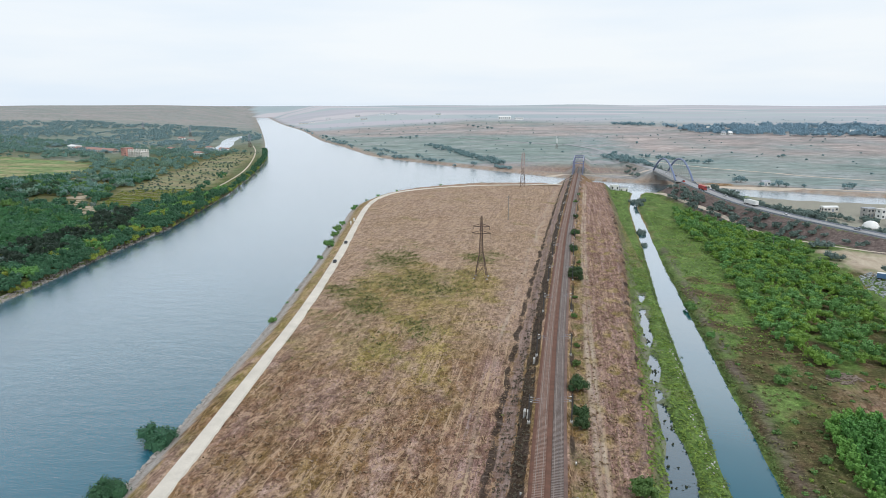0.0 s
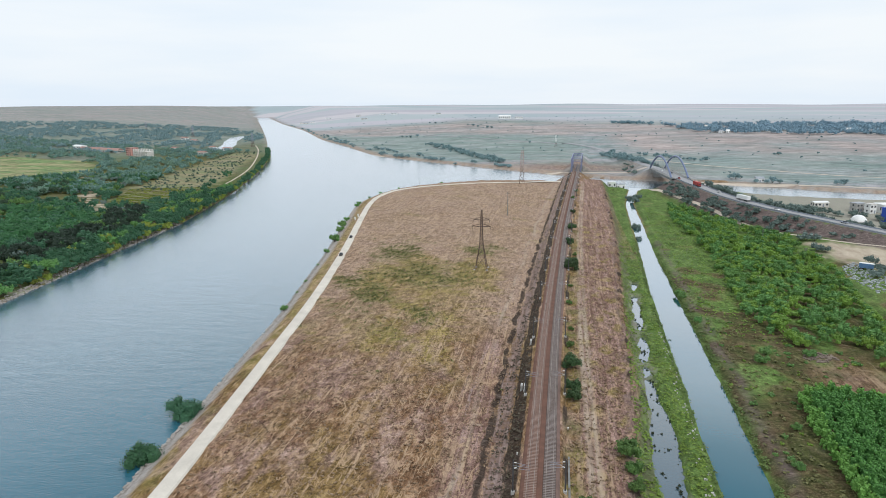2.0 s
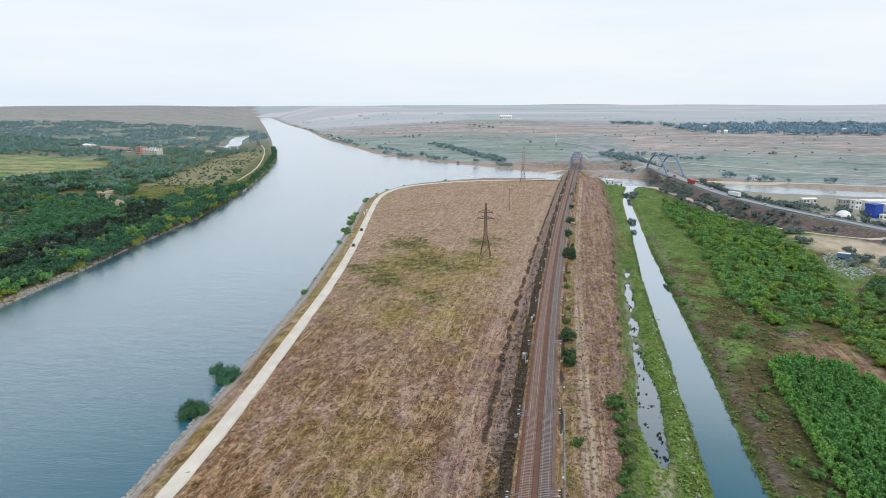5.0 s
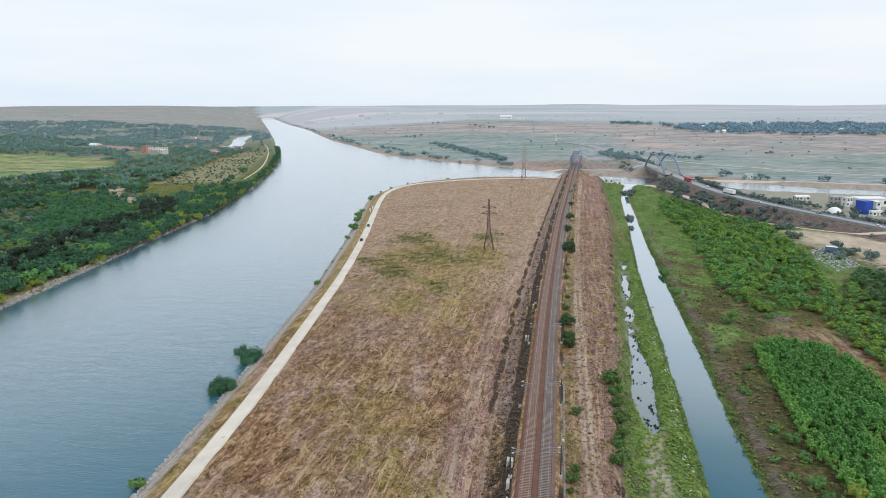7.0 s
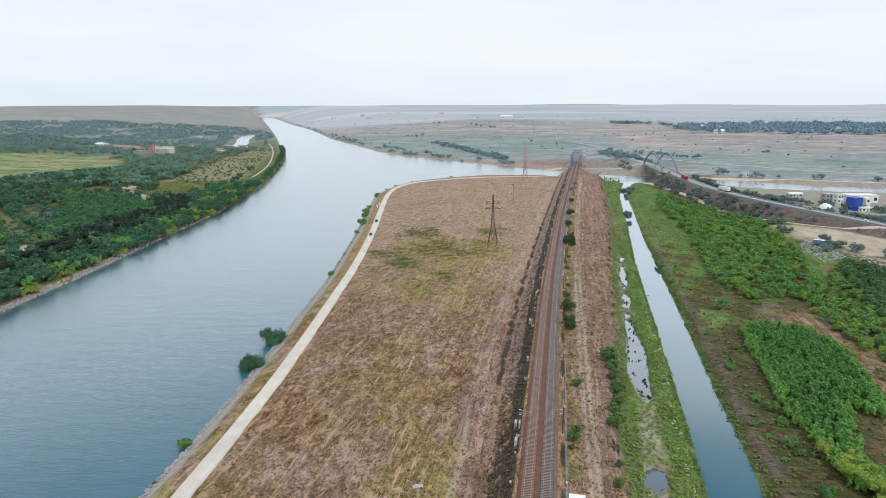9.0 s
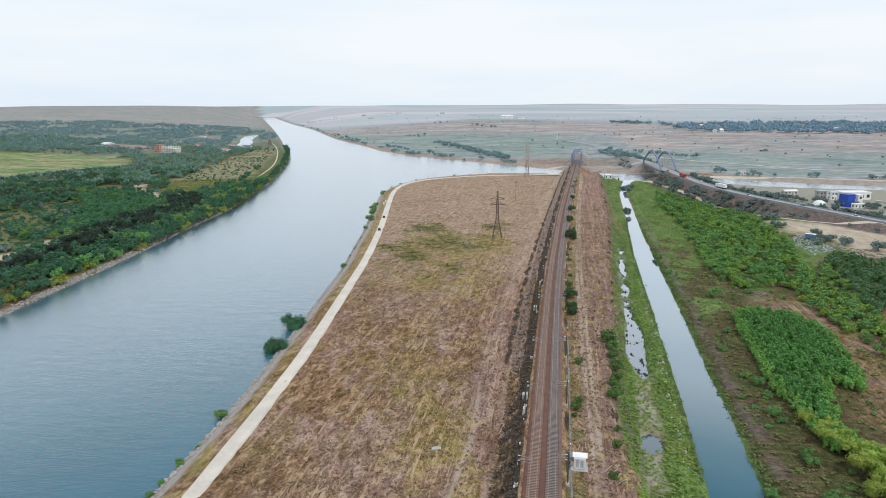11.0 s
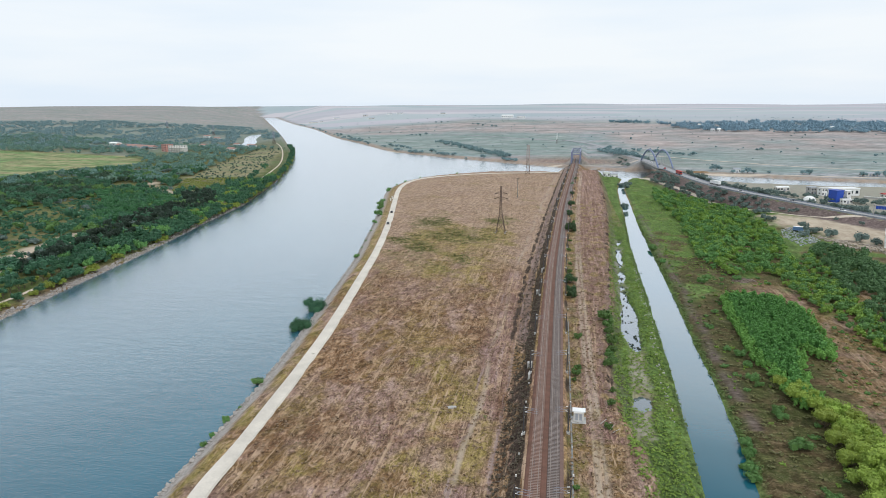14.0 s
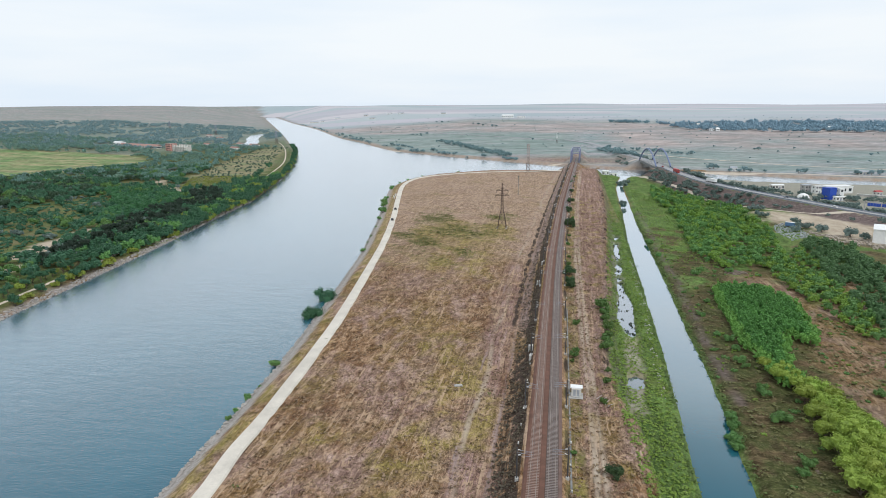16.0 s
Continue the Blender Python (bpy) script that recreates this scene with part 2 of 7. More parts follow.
    for size, turn, along, thin in ((0.16, -10, 0.26, 0.020), (0.34, -2, 0.32, 0.030), (0.26, 14, 0.38, 0.022)):
        bend = noise_tex(nt, place(nt, (1.0, along, 1.0), radians(turn)), size, 3, 0.6, 0.5)
        ridge = math_node(nt, "ABSOLUTE", math_node(nt, "SUBTRACT", bend, 0.5))
        thread = math_node(nt, "MULTIPLY", ramp(nt, ridge, [(0.0, (0.92, 0.92, 0.92)), (thin, (0, 0, 0))]), ramp(nt, noise_tex(nt, at, 0.11 + 0.2 * size, 4, 0.6), [(0.46, (0, 0, 0)), (0.60, (1, 1, 1))]))
        dry = mixed(nt, thread, dry, (0.430, 0.312, 0.212))
    dry = mixed(nt, trod, dry, (0.450, 0.335, 0.240))
    dry = mixed(nt, 1.0, dry, (1.0, 0.955, 0.90), "MULTIPLY")
    dry = mixed(nt, ramp(nt, speck, [(0.28, (0.75, 0.75, 0.75)), (0.42, (0, 0, 0))]), dry, (0.075, 0.052, 0.030))
    dry = mixed(nt, ramp(nt, speck, [(0.60, (0, 0, 0)), (0.72, (0.75, 0.75, 0.75))]), dry, (0.460, 0.360, 0.265))
    # dark dead clumps and fine stalky grain
    clump = noise_tex(nt, at, 0.62, 3, 0.6)
    dry = mixed(nt, ramp(nt, clump, [(0.62, (0, 0, 0)), (0.69, (0.85, 0.85, 0.85))]), dry, (0.052, 0.034, 0.018))
    # weed patches: dark olive green
    weed = ramp(nt, speck, [(0.3, (0.038, 0.052, 0.014)), (0.5, (0.125, 0.132, 0.040)), (0.7, (0.290, 0.260, 0.106))])
    col = mixed(nt, math_node(nt, "MULTIPLY", zone("weed"), ramp(nt, fine, [(0.32, (0.25, 0.25, 0.25)), (0.55, (1, 1, 1))])), dry, weed)
    # lush green
    lush = ramp(nt, mid, [(0.30, (0.032, 0.074, 0.018)), (0.5, (0.088, 0.172, 0.040)), (0.70, (0.165, 0.262, 0.072))])
    lush = mixed(nt, ramp(nt, speck, [(0.30, (0.7, 0.7, 0.7)), (0.46, (0, 0, 0))]), lush, (0.055, 0.088, 0.026))
    lush = mixed(nt, ramp(nt, noise_tex(nt, at, 0.045, 5, 0.65), [(0.54, (0, 0, 0)), (0.68, (0.55, 0.55, 0.55))]), lush, (0.175, 0.165, 0.065))
    lush = mixed(nt, ramp(nt, tiny, [(0.38, (0.5, 0.5, 0.5)), (0.50, (0, 0, 0))]), lush, (0.050, 0.082, 0.018))
    lush = mixed(nt, ramp(nt, tiny, [(0.57, (0, 0, 0)), (0.67, (0.5, 0.5, 0.5))]), lush, (0.205, 0.310, 0.075))
    lush = mixed(nt, 0.6, lush, ramp(nt, noise_tex(nt, at, 0.8, 5, 0.75), [(0.34, (0.08, 0.08, 0.08)), (0.5, (0.47, 0.47, 0.47)), (0.68, (1, 1, 1))]), "OVERLAY")
    col = mixed(nt, zone("lush"), col, lush)
    # scrub: brown dead weeds with dark growth
    scrub = ramp(nt, speck, [(0.30, (0.022, 0.015, 0.007)), (0.43, (0.068, 0.048, 0.023)), (0.56, (0.125, 0.090, 0.048)), (0.70, (0.215, 0.162, 0.095))])
    scrub = mixed(nt, ramp(nt, noise_tex(nt, at, 0.11, 5, 0.65), [(0.38, (0, 0, 0)), (0.56, (0.8, 0.8, 0.8))]), scrub, ramp(nt, speck, [(0.3, (0.022, 0.036, 0.010)), (0.55, (0.068, 0.088, 0.026)), (0.75, (0.150, 0.160, 0.055))]))
    scrub = mixed(nt, ramp(nt, tiny, [(0.38, (0.6, 0.6, 0.6)), (0.50, (0, 0, 0))]), scrub, (0.048, 0.045, 0.020))
    scrub = mixed(nt, ramp(nt, tiny, [(0.56, (0, 0, 0)), (0.66, (0.6, 0.6, 0.6))]), scrub, (0.235, 0.200, 0.125))
    scrub = mixed(nt, 0.45, scrub, ramp(nt, noise_tex(nt, place(nt, (1.0, 0.6, 1.0), radians(25)), 0.7, 6, 0.75), [(0.34, (0.04, 0.04, 0.04)), (0.5, (0.42, 0.42, 0.42)), (0.68, (0.95, 0.95, 0.95))]), "OVERLAY")
    col = mixed(nt, zone("scrub"), col, scrub)
    # green meadow
    mead = ramp(nt, mid, [(0.30, (0.080, 0.150, 0.058)), (0.5, (0.140, 0.215, 0.086)), (0.70, (0.215, 0.270, 0.125))])
    mead = mixed(nt, ramp(nt, noise_tex(nt, place(nt, (1.0, 2.2, 1.0), radians(-10)), 0.012, 6, 0.65), [(0.44, (0, 0, 0)), (0.56, (0.85, 0.85, 0.85))]), mead, (0.300, 0.262, 0.150))
    mead = mixed(nt, 0.6, mead, ramp(nt, noise_tex(nt, at, 0.07, 6, 0.75), [(0.32, (0.12, 0.12, 0.12)), (0.68, (0.9, 0.9, 0.9))]), "OVERLAY")
    mead = mixed(nt, ramp(nt, speck, [(0.34, (0.8, 0.8, 0.8)), (0.46, (0, 0, 0))]), mead, (0.085, 0.140, 0.048))
    col = mixed(nt, zone("meadow"), col, mead)
    # bare soil and gravel
    soil = ramp(nt, mid, [(0.3, (0.33, 0.262, 0.195)), (0.7, (0.53, 0.45, 0.355))])
    col = mixed(nt, zone("soil"), col, soil)
    dark = ramp(nt, speck, [(0.3, (0.048, 0.034, 0.034)), (0.5, (0.135, 0.100, 0.096)), (0.72, (0.275, 0.220, 0.208))])
    col = mixed(nt, zone("dark"), col, dark)
    # black dead growth in the ditch and the grey-pink mound beside the railway
    ditch = ramp(nt, speck, [(0.34, (0.008, 0.006, 0.005)), (0.48, (0.030, 0.022, 0.017)), (0.60, (0.075, 0.056, 0.045)), (0.74, (0.190, 0.150, 0.125))])
    mound = mixed(nt, 0.5, ramp(nt, drill, [(0.38, (0.085, 0.052, 0.043)), (0.5, (0.220, 0.150, 0.130)), (0.64, (0.400, 0.315, 0.290))]), ramp(nt, speck, [(0.34, (0.034, 0.022, 0.017)), (0.5, (0.205, 0.142, 0.122)), (0.68, (0.420, 0.335, 0.310))]))
    ragged = math_node(nt, "MULTIPLY", math_node(nt, "SUBTRACT", math_node(nt, "ADD", speck, drill), 1.0), 1.9)
    col = mixed(nt, ramp(nt, math_node(nt, "ADD", zone("mound"), ragged), [(0.36, (0, 0, 0)), (0.75, (0.85, 0.85, 0.85))]), col, mound)
    col = mixed(nt, ramp(nt, math_node(nt, "ADD", zone("ditch"), ragged), [(0.38, (0, 0, 0)), (0.70, (0.92, 0.92, 0.92))]), col, ditch)
    stone = ramp(nt, fine, [(0.3, (0.20, 0.175, 0.155)), (0.5, (0.33, 0.305, 0.28)), (0.7, (0.46, 0.43, 0.40))])
    col = mixed(nt, zone("stone"), col, stone)
    # open plain across the water: pasture and stubble in strips, hazed grey-green and pale
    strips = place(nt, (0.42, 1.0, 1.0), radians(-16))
    # aerial haze is put into the pasture colours as grey and blue
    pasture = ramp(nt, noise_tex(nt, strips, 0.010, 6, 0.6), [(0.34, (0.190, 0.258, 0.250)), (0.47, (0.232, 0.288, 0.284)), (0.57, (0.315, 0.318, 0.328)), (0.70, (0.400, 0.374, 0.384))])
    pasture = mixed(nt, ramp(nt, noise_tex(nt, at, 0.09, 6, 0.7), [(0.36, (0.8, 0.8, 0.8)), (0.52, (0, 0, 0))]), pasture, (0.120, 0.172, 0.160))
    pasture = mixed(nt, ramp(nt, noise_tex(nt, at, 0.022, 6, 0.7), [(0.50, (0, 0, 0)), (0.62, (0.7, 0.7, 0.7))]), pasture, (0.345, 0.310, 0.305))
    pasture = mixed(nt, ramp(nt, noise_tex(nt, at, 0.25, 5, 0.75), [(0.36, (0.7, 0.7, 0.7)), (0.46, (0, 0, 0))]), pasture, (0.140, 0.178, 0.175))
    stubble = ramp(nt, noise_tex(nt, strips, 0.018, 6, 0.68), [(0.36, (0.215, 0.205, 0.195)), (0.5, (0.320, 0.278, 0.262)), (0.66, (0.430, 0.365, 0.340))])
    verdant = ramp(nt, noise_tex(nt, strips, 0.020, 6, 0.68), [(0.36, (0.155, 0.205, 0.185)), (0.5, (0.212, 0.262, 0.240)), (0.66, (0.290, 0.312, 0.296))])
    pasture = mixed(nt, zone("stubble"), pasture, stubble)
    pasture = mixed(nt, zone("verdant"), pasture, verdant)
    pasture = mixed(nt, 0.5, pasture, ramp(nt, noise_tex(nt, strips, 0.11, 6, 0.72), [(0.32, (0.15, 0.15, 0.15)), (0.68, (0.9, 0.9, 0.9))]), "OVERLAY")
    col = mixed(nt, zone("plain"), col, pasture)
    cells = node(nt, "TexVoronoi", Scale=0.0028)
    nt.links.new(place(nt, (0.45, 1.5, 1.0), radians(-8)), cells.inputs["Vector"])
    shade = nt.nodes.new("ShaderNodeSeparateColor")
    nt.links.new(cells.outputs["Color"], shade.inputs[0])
    # far crops carry haze in their colour: pale, blue to lavender
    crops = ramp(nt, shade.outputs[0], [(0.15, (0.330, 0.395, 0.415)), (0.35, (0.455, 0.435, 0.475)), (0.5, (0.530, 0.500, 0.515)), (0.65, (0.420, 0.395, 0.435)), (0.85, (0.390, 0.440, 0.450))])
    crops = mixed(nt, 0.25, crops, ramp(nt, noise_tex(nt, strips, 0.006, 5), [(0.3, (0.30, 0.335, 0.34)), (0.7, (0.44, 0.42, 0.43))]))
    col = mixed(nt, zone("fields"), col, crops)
    nt.links.new(col, bsdf.inputs["Base Color"])
    bsdf.inputs["Roughness"].default_value = 0.95
    bsdf.inputs["Specular IOR Level"].default_value = 0.1
    b = node(nt, "Bump", Strength=0.5, Distance=0.35)
    nt.links.new(math_node(nt, "ADD", fine, speck), b.inputs["Height"])
    nt.links.new(b.outputs[0], bsdf.inputs["Normal"])
    return m


# ---- plan: shore lines, lines of way, and the lie of the land ----
SHORE_WEST = [(-190, -900), (-208, -100), (-226, 95), (-234, 153), (-243, 215), (-251, 262), (-262, 320), (-278, 421), (-305, 519), (-332, 609),
              (-391, 777), (-475, 985), (-560, 1160), (-736, 1523), (-1050, 2150), (-1381, 2804), (-1900, 3820), (-2170, 4350)]
SHORE_NORTH = [(-2060, 4340), (-1800, 3830), (-1258, 2790), (-874, 2102), (-584, 1524), (-451, 1304), (-303, 1047), (-223, 972), (-113, 877), (-40, 816),
               (9, 778), (60, 748), (110, 735), (186, 704), (227, 690), (263, 667), (346, 643), (700, 560), (1500, 400)]
SHORE_SOUTH = [(1500, 345), (700, 525), (420, 578), (318, 606), (250, 616), (207, 625), (178, 644), (105, 650), (72, 655), (40, 680), (8, 703), (-42, 716), (-93, 702),
               (-132, 670), (-162, 629), (-174, 577), (-173, 523), (-151, 421), (-132, 332), (-123, 285), (-113, 233), (-102, 158), (-94, 98),
               (-90, 63), (-88, 31), (-86, -3), (-82, -100), (-60, -900)]
CHANNEL_W = [(34, -300), (35, 15), (36.5, 45), (38.5, 80), (40.5, 130), (42.5, 190), (45.5, 286), (52, 400), (56.5, 500), (60, 560), (70, 640), (76, 670)]
CHANNEL_E = [(45, -300), (47, 17), (49, 45), (51, 85), (52, 130), (54.5, 200), (56.5, 290), (58.5, 370), (62, 450), (66, 560), (78, 640), (84, 670)]
RAILWAY = [(0, -400, 7.0), (0, 0, 7.0), (0, 150, 7.0), (0.7, 220, 7.6), (2.6, 300, 8.3), (5.2, 390, 9.1), (8.6, 470, 9.8), (13.4, 575, 10.7), (18.4, 680, 11.6),
           (23.5, 790, 12.2), (29, 900, 9.5), (45, 1150, 6.0), (60, 1400, 8.0), (70, 1700, 15)]
HIGHWAY = [(340, 190, 7.6), (268, 294, 8.0), (219, 368, 8.6), (184, 420, 10.4), (155, 468, 11.9), (137, 515, 12.8), (126.5, 580, 13.2), (118.5, 660, 13.4), (112.5, 750, 13.0),
           (103, 860, 10.0), (92, 990, 6.5), (66, 1180, 7.0), (10, 1290, 9.0), (-120, 1420, 13), (-420, 1700, 24)]
SERVICE_ROAD = [(-71, -300), (-72, -100), (-73.4, -7), (-75.5, 11.5), (-76.0, 28), (-77.4, 46), (-79.4, 71), (-83.5, 111), (-93, 178), (-104.4, 252), (-121.5, 341),
                (-145.6, 452), (-159, 520), (-162.5, 565), (-156, 605), (-134, 637), (-84, 670), (-20, 684), (6, 680)]


def smooth_line(points, step):
    """Points along a soft curve through the given ones."""
    p = np.array(points, float)
    out = []
    for i in range(len(p) - 1):
        a, b, c, d = p[max(i - 1, 0)], p[i], p[i + 1], p[min(i + 2, len(p) - 1)]
        n = max(1, int(np.linalg.norm(c - b) / step))
        ta = (c - a) * np.linalg.norm(c - b) / max(np.linalg.norm(c - a), 1e-6)
        tb = (d - b) * np.linalg.norm(c - b) / max(np.linalg.norm(d - b), 1e-6)
        for k in range(n):
            t = k / n
            out.append((2 * t**3 - 3 * t**2 + 1) * b + (t**3 - 2 * t**2 + t) * ta + (-2 * t**3 + 3 * t**2) * c + (t**3 - t**2) * tb)
    out.append(p[-1])
    return np.array(out)


def off_line(xy, line):
    """Distance of each point to a line, and the line's own values at the nearest place."""
    line = np.asarray(line, float)
    best = np.full(len(xy), 1e9)
    value = np.zeros((len(xy), line.shape[1]))
    side = np.zeros(len(xy))
    for a, b in zip(line[:-1], line[1:]):
        d = b[:2] - a[:2]
        t = np.clip(((xy - a[:2]) @ d) / (d @ d), 0, 1)
        q = a + t[:, None] * (b - a)
        r = xy - q[:, :2]
        dist = np.hypot(r[:, 0], r[:, 1])
        near = dist < best
        best[near], value[near] = dist[near], q[near]
        side[near] = np.sign(d[0] * r[near, 1] - d[1] * r[near, 0])
    return best, value, side


def inside(xy, ring):
    ring = np.asarray(ring, float)
    hit = np.zeros(len(xy), bool)
    for (x0, y0), (x1, y1) in zip(ring, np.roll(ring, -1, 0)):
        if y0 != y1:
            cross = ((y0 > xy[:, 1]) != (y1 > xy[:, 1])) & (xy[:, 0] < (x1 - x0) * (xy[:, 1] - y0) / (y1 - y0) + x0)
            hit ^= cross
    return hit


def signed(xy, ring, coarse=None, reach=90.0):
    """Distance to the edge of a ring, positive inside; far from the edge by the coarse ring alone."""
    rough = coarse or ring
    d, _, _ = off_line(xy, list(rough) + [rough[0]])
    d = np.where(inside(xy, rough), d, -d)
    if coarse:
        near = np.abs(d) < reach + 0.06 * np.hypot(xy[:, 0], xy[:, 1])
        d[near] = signed(xy[near], ring)
    return d


def off_fine(xy, coarse, fine, reach=75.0):
    d, v, s = off_line(xy, coarse)
    near = d < reach
    d[near], v[near], s[near] = off_line(xy[near], fine)
    return d, v, s


def step01(v, a, b):
    t = np.clip((v - a) / (b - a), 0, 1)
    return t * t * (3 - 2 * t)


def wave(x, y, size, seed):
    """Cheap smooth unevenness between -1 and 1."""
    r = np.random.RandomState(seed)
    out = np.zeros_like(x)
    for k in range(5):
        a, f, p = r.uniform(0, math.tau), r.uniform(0.6, 1.9) / size, r.uniform(0, math.tau)
        out += np.sin((x * math.cos(a) + y * math.sin(a)) * f * math.tau + p)
    return out / 3.2


WEST = [tuple(p) for p in smooth_line(SHORE_WEST, 90)]
NORTH = [tuple(p) for p in smooth_line(SHORE_NORTH, 70)]
SOUTH = [tuple(p) for p in smooth_line(SHORE_SOUTH, 24)]
CANAL = WEST + NORTH + SOUTH
CHANNEL = CHANNEL_W + CHANNEL_E[::-1]
INLET = [(-676, 1118), (-646, 1128), (-668, 1210), (-722, 1340), (-790, 1470), (-862, 1640), (-888, 1740), (-918, 1735), (-898, 1640), (-828, 1478), (-758, 1345), (-702, 1215)]
PUDDLES = [(24.6, 48), (27.0, 72), (29.4, 106), (30.0, 115), (29.4, 130), (30.3, 144), (30.8, 158), (29.8, 171), (30.7, 184), (31.5, 193), (32.5, 207), (33.4, 220), (33.8, 228), (34.6, 240), (35.4, 256), (36.8, 275), (39.2, 299)]
GLADE = [(-560, 250), (-442, 337), (-425, 415), (-388, 372), (-331, 272), (-316, 200), (-400, 120), (-560, 100)]
ORCHARD = [(-378, 462), (-431, 569), (-491, 750), (-575, 1040), (-535, 1090), (-470, 900), (-372, 640), (-350, 560), (-346, 500), (-350, 466)]
GROVE = [(-435, 428), (-399, 452), (-340, 410), (-313, 358), (-318, 300), (-322, 268), (-345, 310), (-392, 385)]
PINES = [(-346, 430), (-324, 450), (-285, 385), (-270, 263), (-264, 160), (-282, 186), (-279, 226), (-298, 256), (-315, 300), (-312, 350), (-306, 371)]
BERM_EDGE = [(24, -60), (23, 33), (18.8, 59), (17.8, 84), (18.8, 110), (21.5, 139), (23.6, 154), (25.7, 180), (27, 211), (29, 258), (32.4, 308), (36, 382), (40, 480), (44, 653)]
rail_line = smooth_line(RAILWAY, 25)
high_line = smooth_line(HIGHWAY, 18)
road_line = smooth_line(SERVICE_ROAD, 6)


def land(xy):
    """Height of the ground, and the zones of cover, at points of the plan."""
    xy = np.asarray(xy, float)
    x, y = xy[:, 0], xy[:, 1]
    out = np.hypot(x, y)
    wet = signed(xy, CANAL, SHORE_WEST + SHORE_NORTH + SHORE_SOUTH)
    shore = -wet
    # lie of the land
    z = 3.0 + 0.25 * wave(x, y, 40, 1) + 0.12 * wave(x, y, 9, 2)
    far = np.maximum(shore - 60, 0)
    _, _, wside = off_line(xy, SHORE_WEST)
    west = (wside > 0) & (wet < 0)
    rise = np.interp(out, [0, 900, 1200, 1600, 2100, 2600, 3600, 4700], [0, 0, 3, 12, 22, 33, 55, 76])
    rise = rise * (1 - 0.26 * step01(x, -600, 2200))
    z += rise * np.clip(far / np.interp(out, [2500, 4300], [500, 120]), 0, 1)
    z += np.where(west, step01(far, 0, 900) * 5 + step01(out, 2400, 3600) * 9 * (0.6 + 0.4 * wave(x, y, 2600, 3)) * step01(far, 100, 1200), 0)
    z += step01(out, 1500, 4000) * 5 * wave(x, y, 1500, 4) * step01(far, 100, 600)
    zones = {k: np.zeros(len(xy)) for k in ("weed", "lush", "scrub", "soil", "dark", "stone", "plain", "fields", "pink", "olive", "pale", "meadow", "ditch", "mound", "stubble", "verdant")}
    # banks of the canal
    slope = np.interp(out, [0, 300, 700, 2000, 3500, 4400], [0.50, 0.45, 0.40, 0.14, 0.12, 0.25])
    z = np.minimum(z, np.maximum(shore * slope, -3.0))
    south = (~west) & (y < 760) & (x < 60)
    zones["stone"] = np.where(south, step01(shore + 0.5 * wave(x, y, 6, 5), -1.0, 0.3) * (1 - step01(shore + 0.6 * wave(x, y, 7, 6), 3.6, 4.8)), 0)
    zones["stone"] = np.maximum(zones["stone"], np.where(~south, 0.8 * (1 - step01(shore, 1.6, 3.2)) * np.where(west, 1 - 0.9 * step01(y, 200, 300), 1), 0))
    pool = -signed(xy, INLET)
    z = np.where(pool < 80, np.minimum(z, np.maximum(pool * 0.12, -2.0)), z)
    # drainage channel on the low side of the railway
    ch = -signed(xy, CHANNEL)
    chn = ch + 0.35 * wave(x, y, 34, 7)
    low = (x > 10) & (x < 400) & (y < 690) & (wet < 0)
    z = np.where(low, z - 1.2 * step01(x, 12, 30) * (y < 640), z)
    z = np.where(low, z + 3.2 * step01(x - 0.05 * (300 - y), 122, 165) * (1 - step01(y, 405, 450)), z)
    z = np.where(x > 10, np.minimum(z, np.maximum(-0.2 + 0.55 * (chn + 0.4), -1.6)), z)
    # wet strip with puddles
    pd, _, _ = off_line(xy, PUDDLES)
    wide = np.interp(y, [66, 68, 72, 76, 78, 110, 116, 123, 131, 140, 150, 165, 175, 185, 188, 190, 194, 199, 204, 209, 214, 221, 225, 230, 236, 243, 254, 264, 270, 275, 280, 300], [0, 2.1, 2.3, 2.1, 0, 0, 1.5, 1.9, 2.5, 3.2, 3.0, 3.0, 2.5, 2.2, 0.2, 1.5, 1.4, 0, 0.8, 1.6, 2.3, 2.0, 0.4, 0.2, 1.2, 1.7, 1.3, 1.5, 0.3, 1.3, 0, 1.0])
    dip = 1.6 * (1 - step01(pd + 0.35 * wave(x, y, 7, 8) + 0.25 * wave(x, y, 3.5, 85), wide, wide + 1.1)) * step01(wide, 0.1, 0.6)
    z = np.where((y > 50) & (y < 305), z - dip, z)
    zones["stone"] = np.maximum(zones["stone"], np.where((y > 30) & (y < 320), 0.45 * (1 - step01(pd + 1.2 * wave(x, y, 9, 64), 1.6, 3.4)) * step01(wave(x, y, 31, 65), -0.6, 0.3), 0))
    zones["soil"] = np.maximum(zones["soil"], 0.55 * (1 - step01(pd + 0.9 * wave(x, y, 7, 87), 1.6, 3.4)) * np.interp(y, [44, 54, 108, 118], [0, 1, 1, 0.1]) * (y < 130))
    # railway embankment with its berm
    rd, rv, rside = off_fine(xy, RAILWAY, rail_line)
    top = rv[:, 2] - 0.55
    z_rail = top - np.maximum(rd - 4.5, 0) * 0.62
    over = (rv[:, 1] > 720) & (rv[:, 1] < 800)
    z = np.where(over, z, np.maximum(z, np.where(rd < 40, z_rail, -9)))
    berm_x = np.interp(y, [p[1] for p in BERM_EDGE], [p[0] for p in BERM_EDGE])
    berm_h = np.interp(y, [-100, 100, 300, 660], [5.4, 5.4, 6.6, 10.0]) + 0.25 * wave(x, y, 12, 10)
    edge = berm_x - x + 0.9 * wave(x, y, 15, 11)
    z_berm = berm_h - np.maximum(-edge, 0) * 1.05 - np.maximum(y - 662, 0) * 0.6
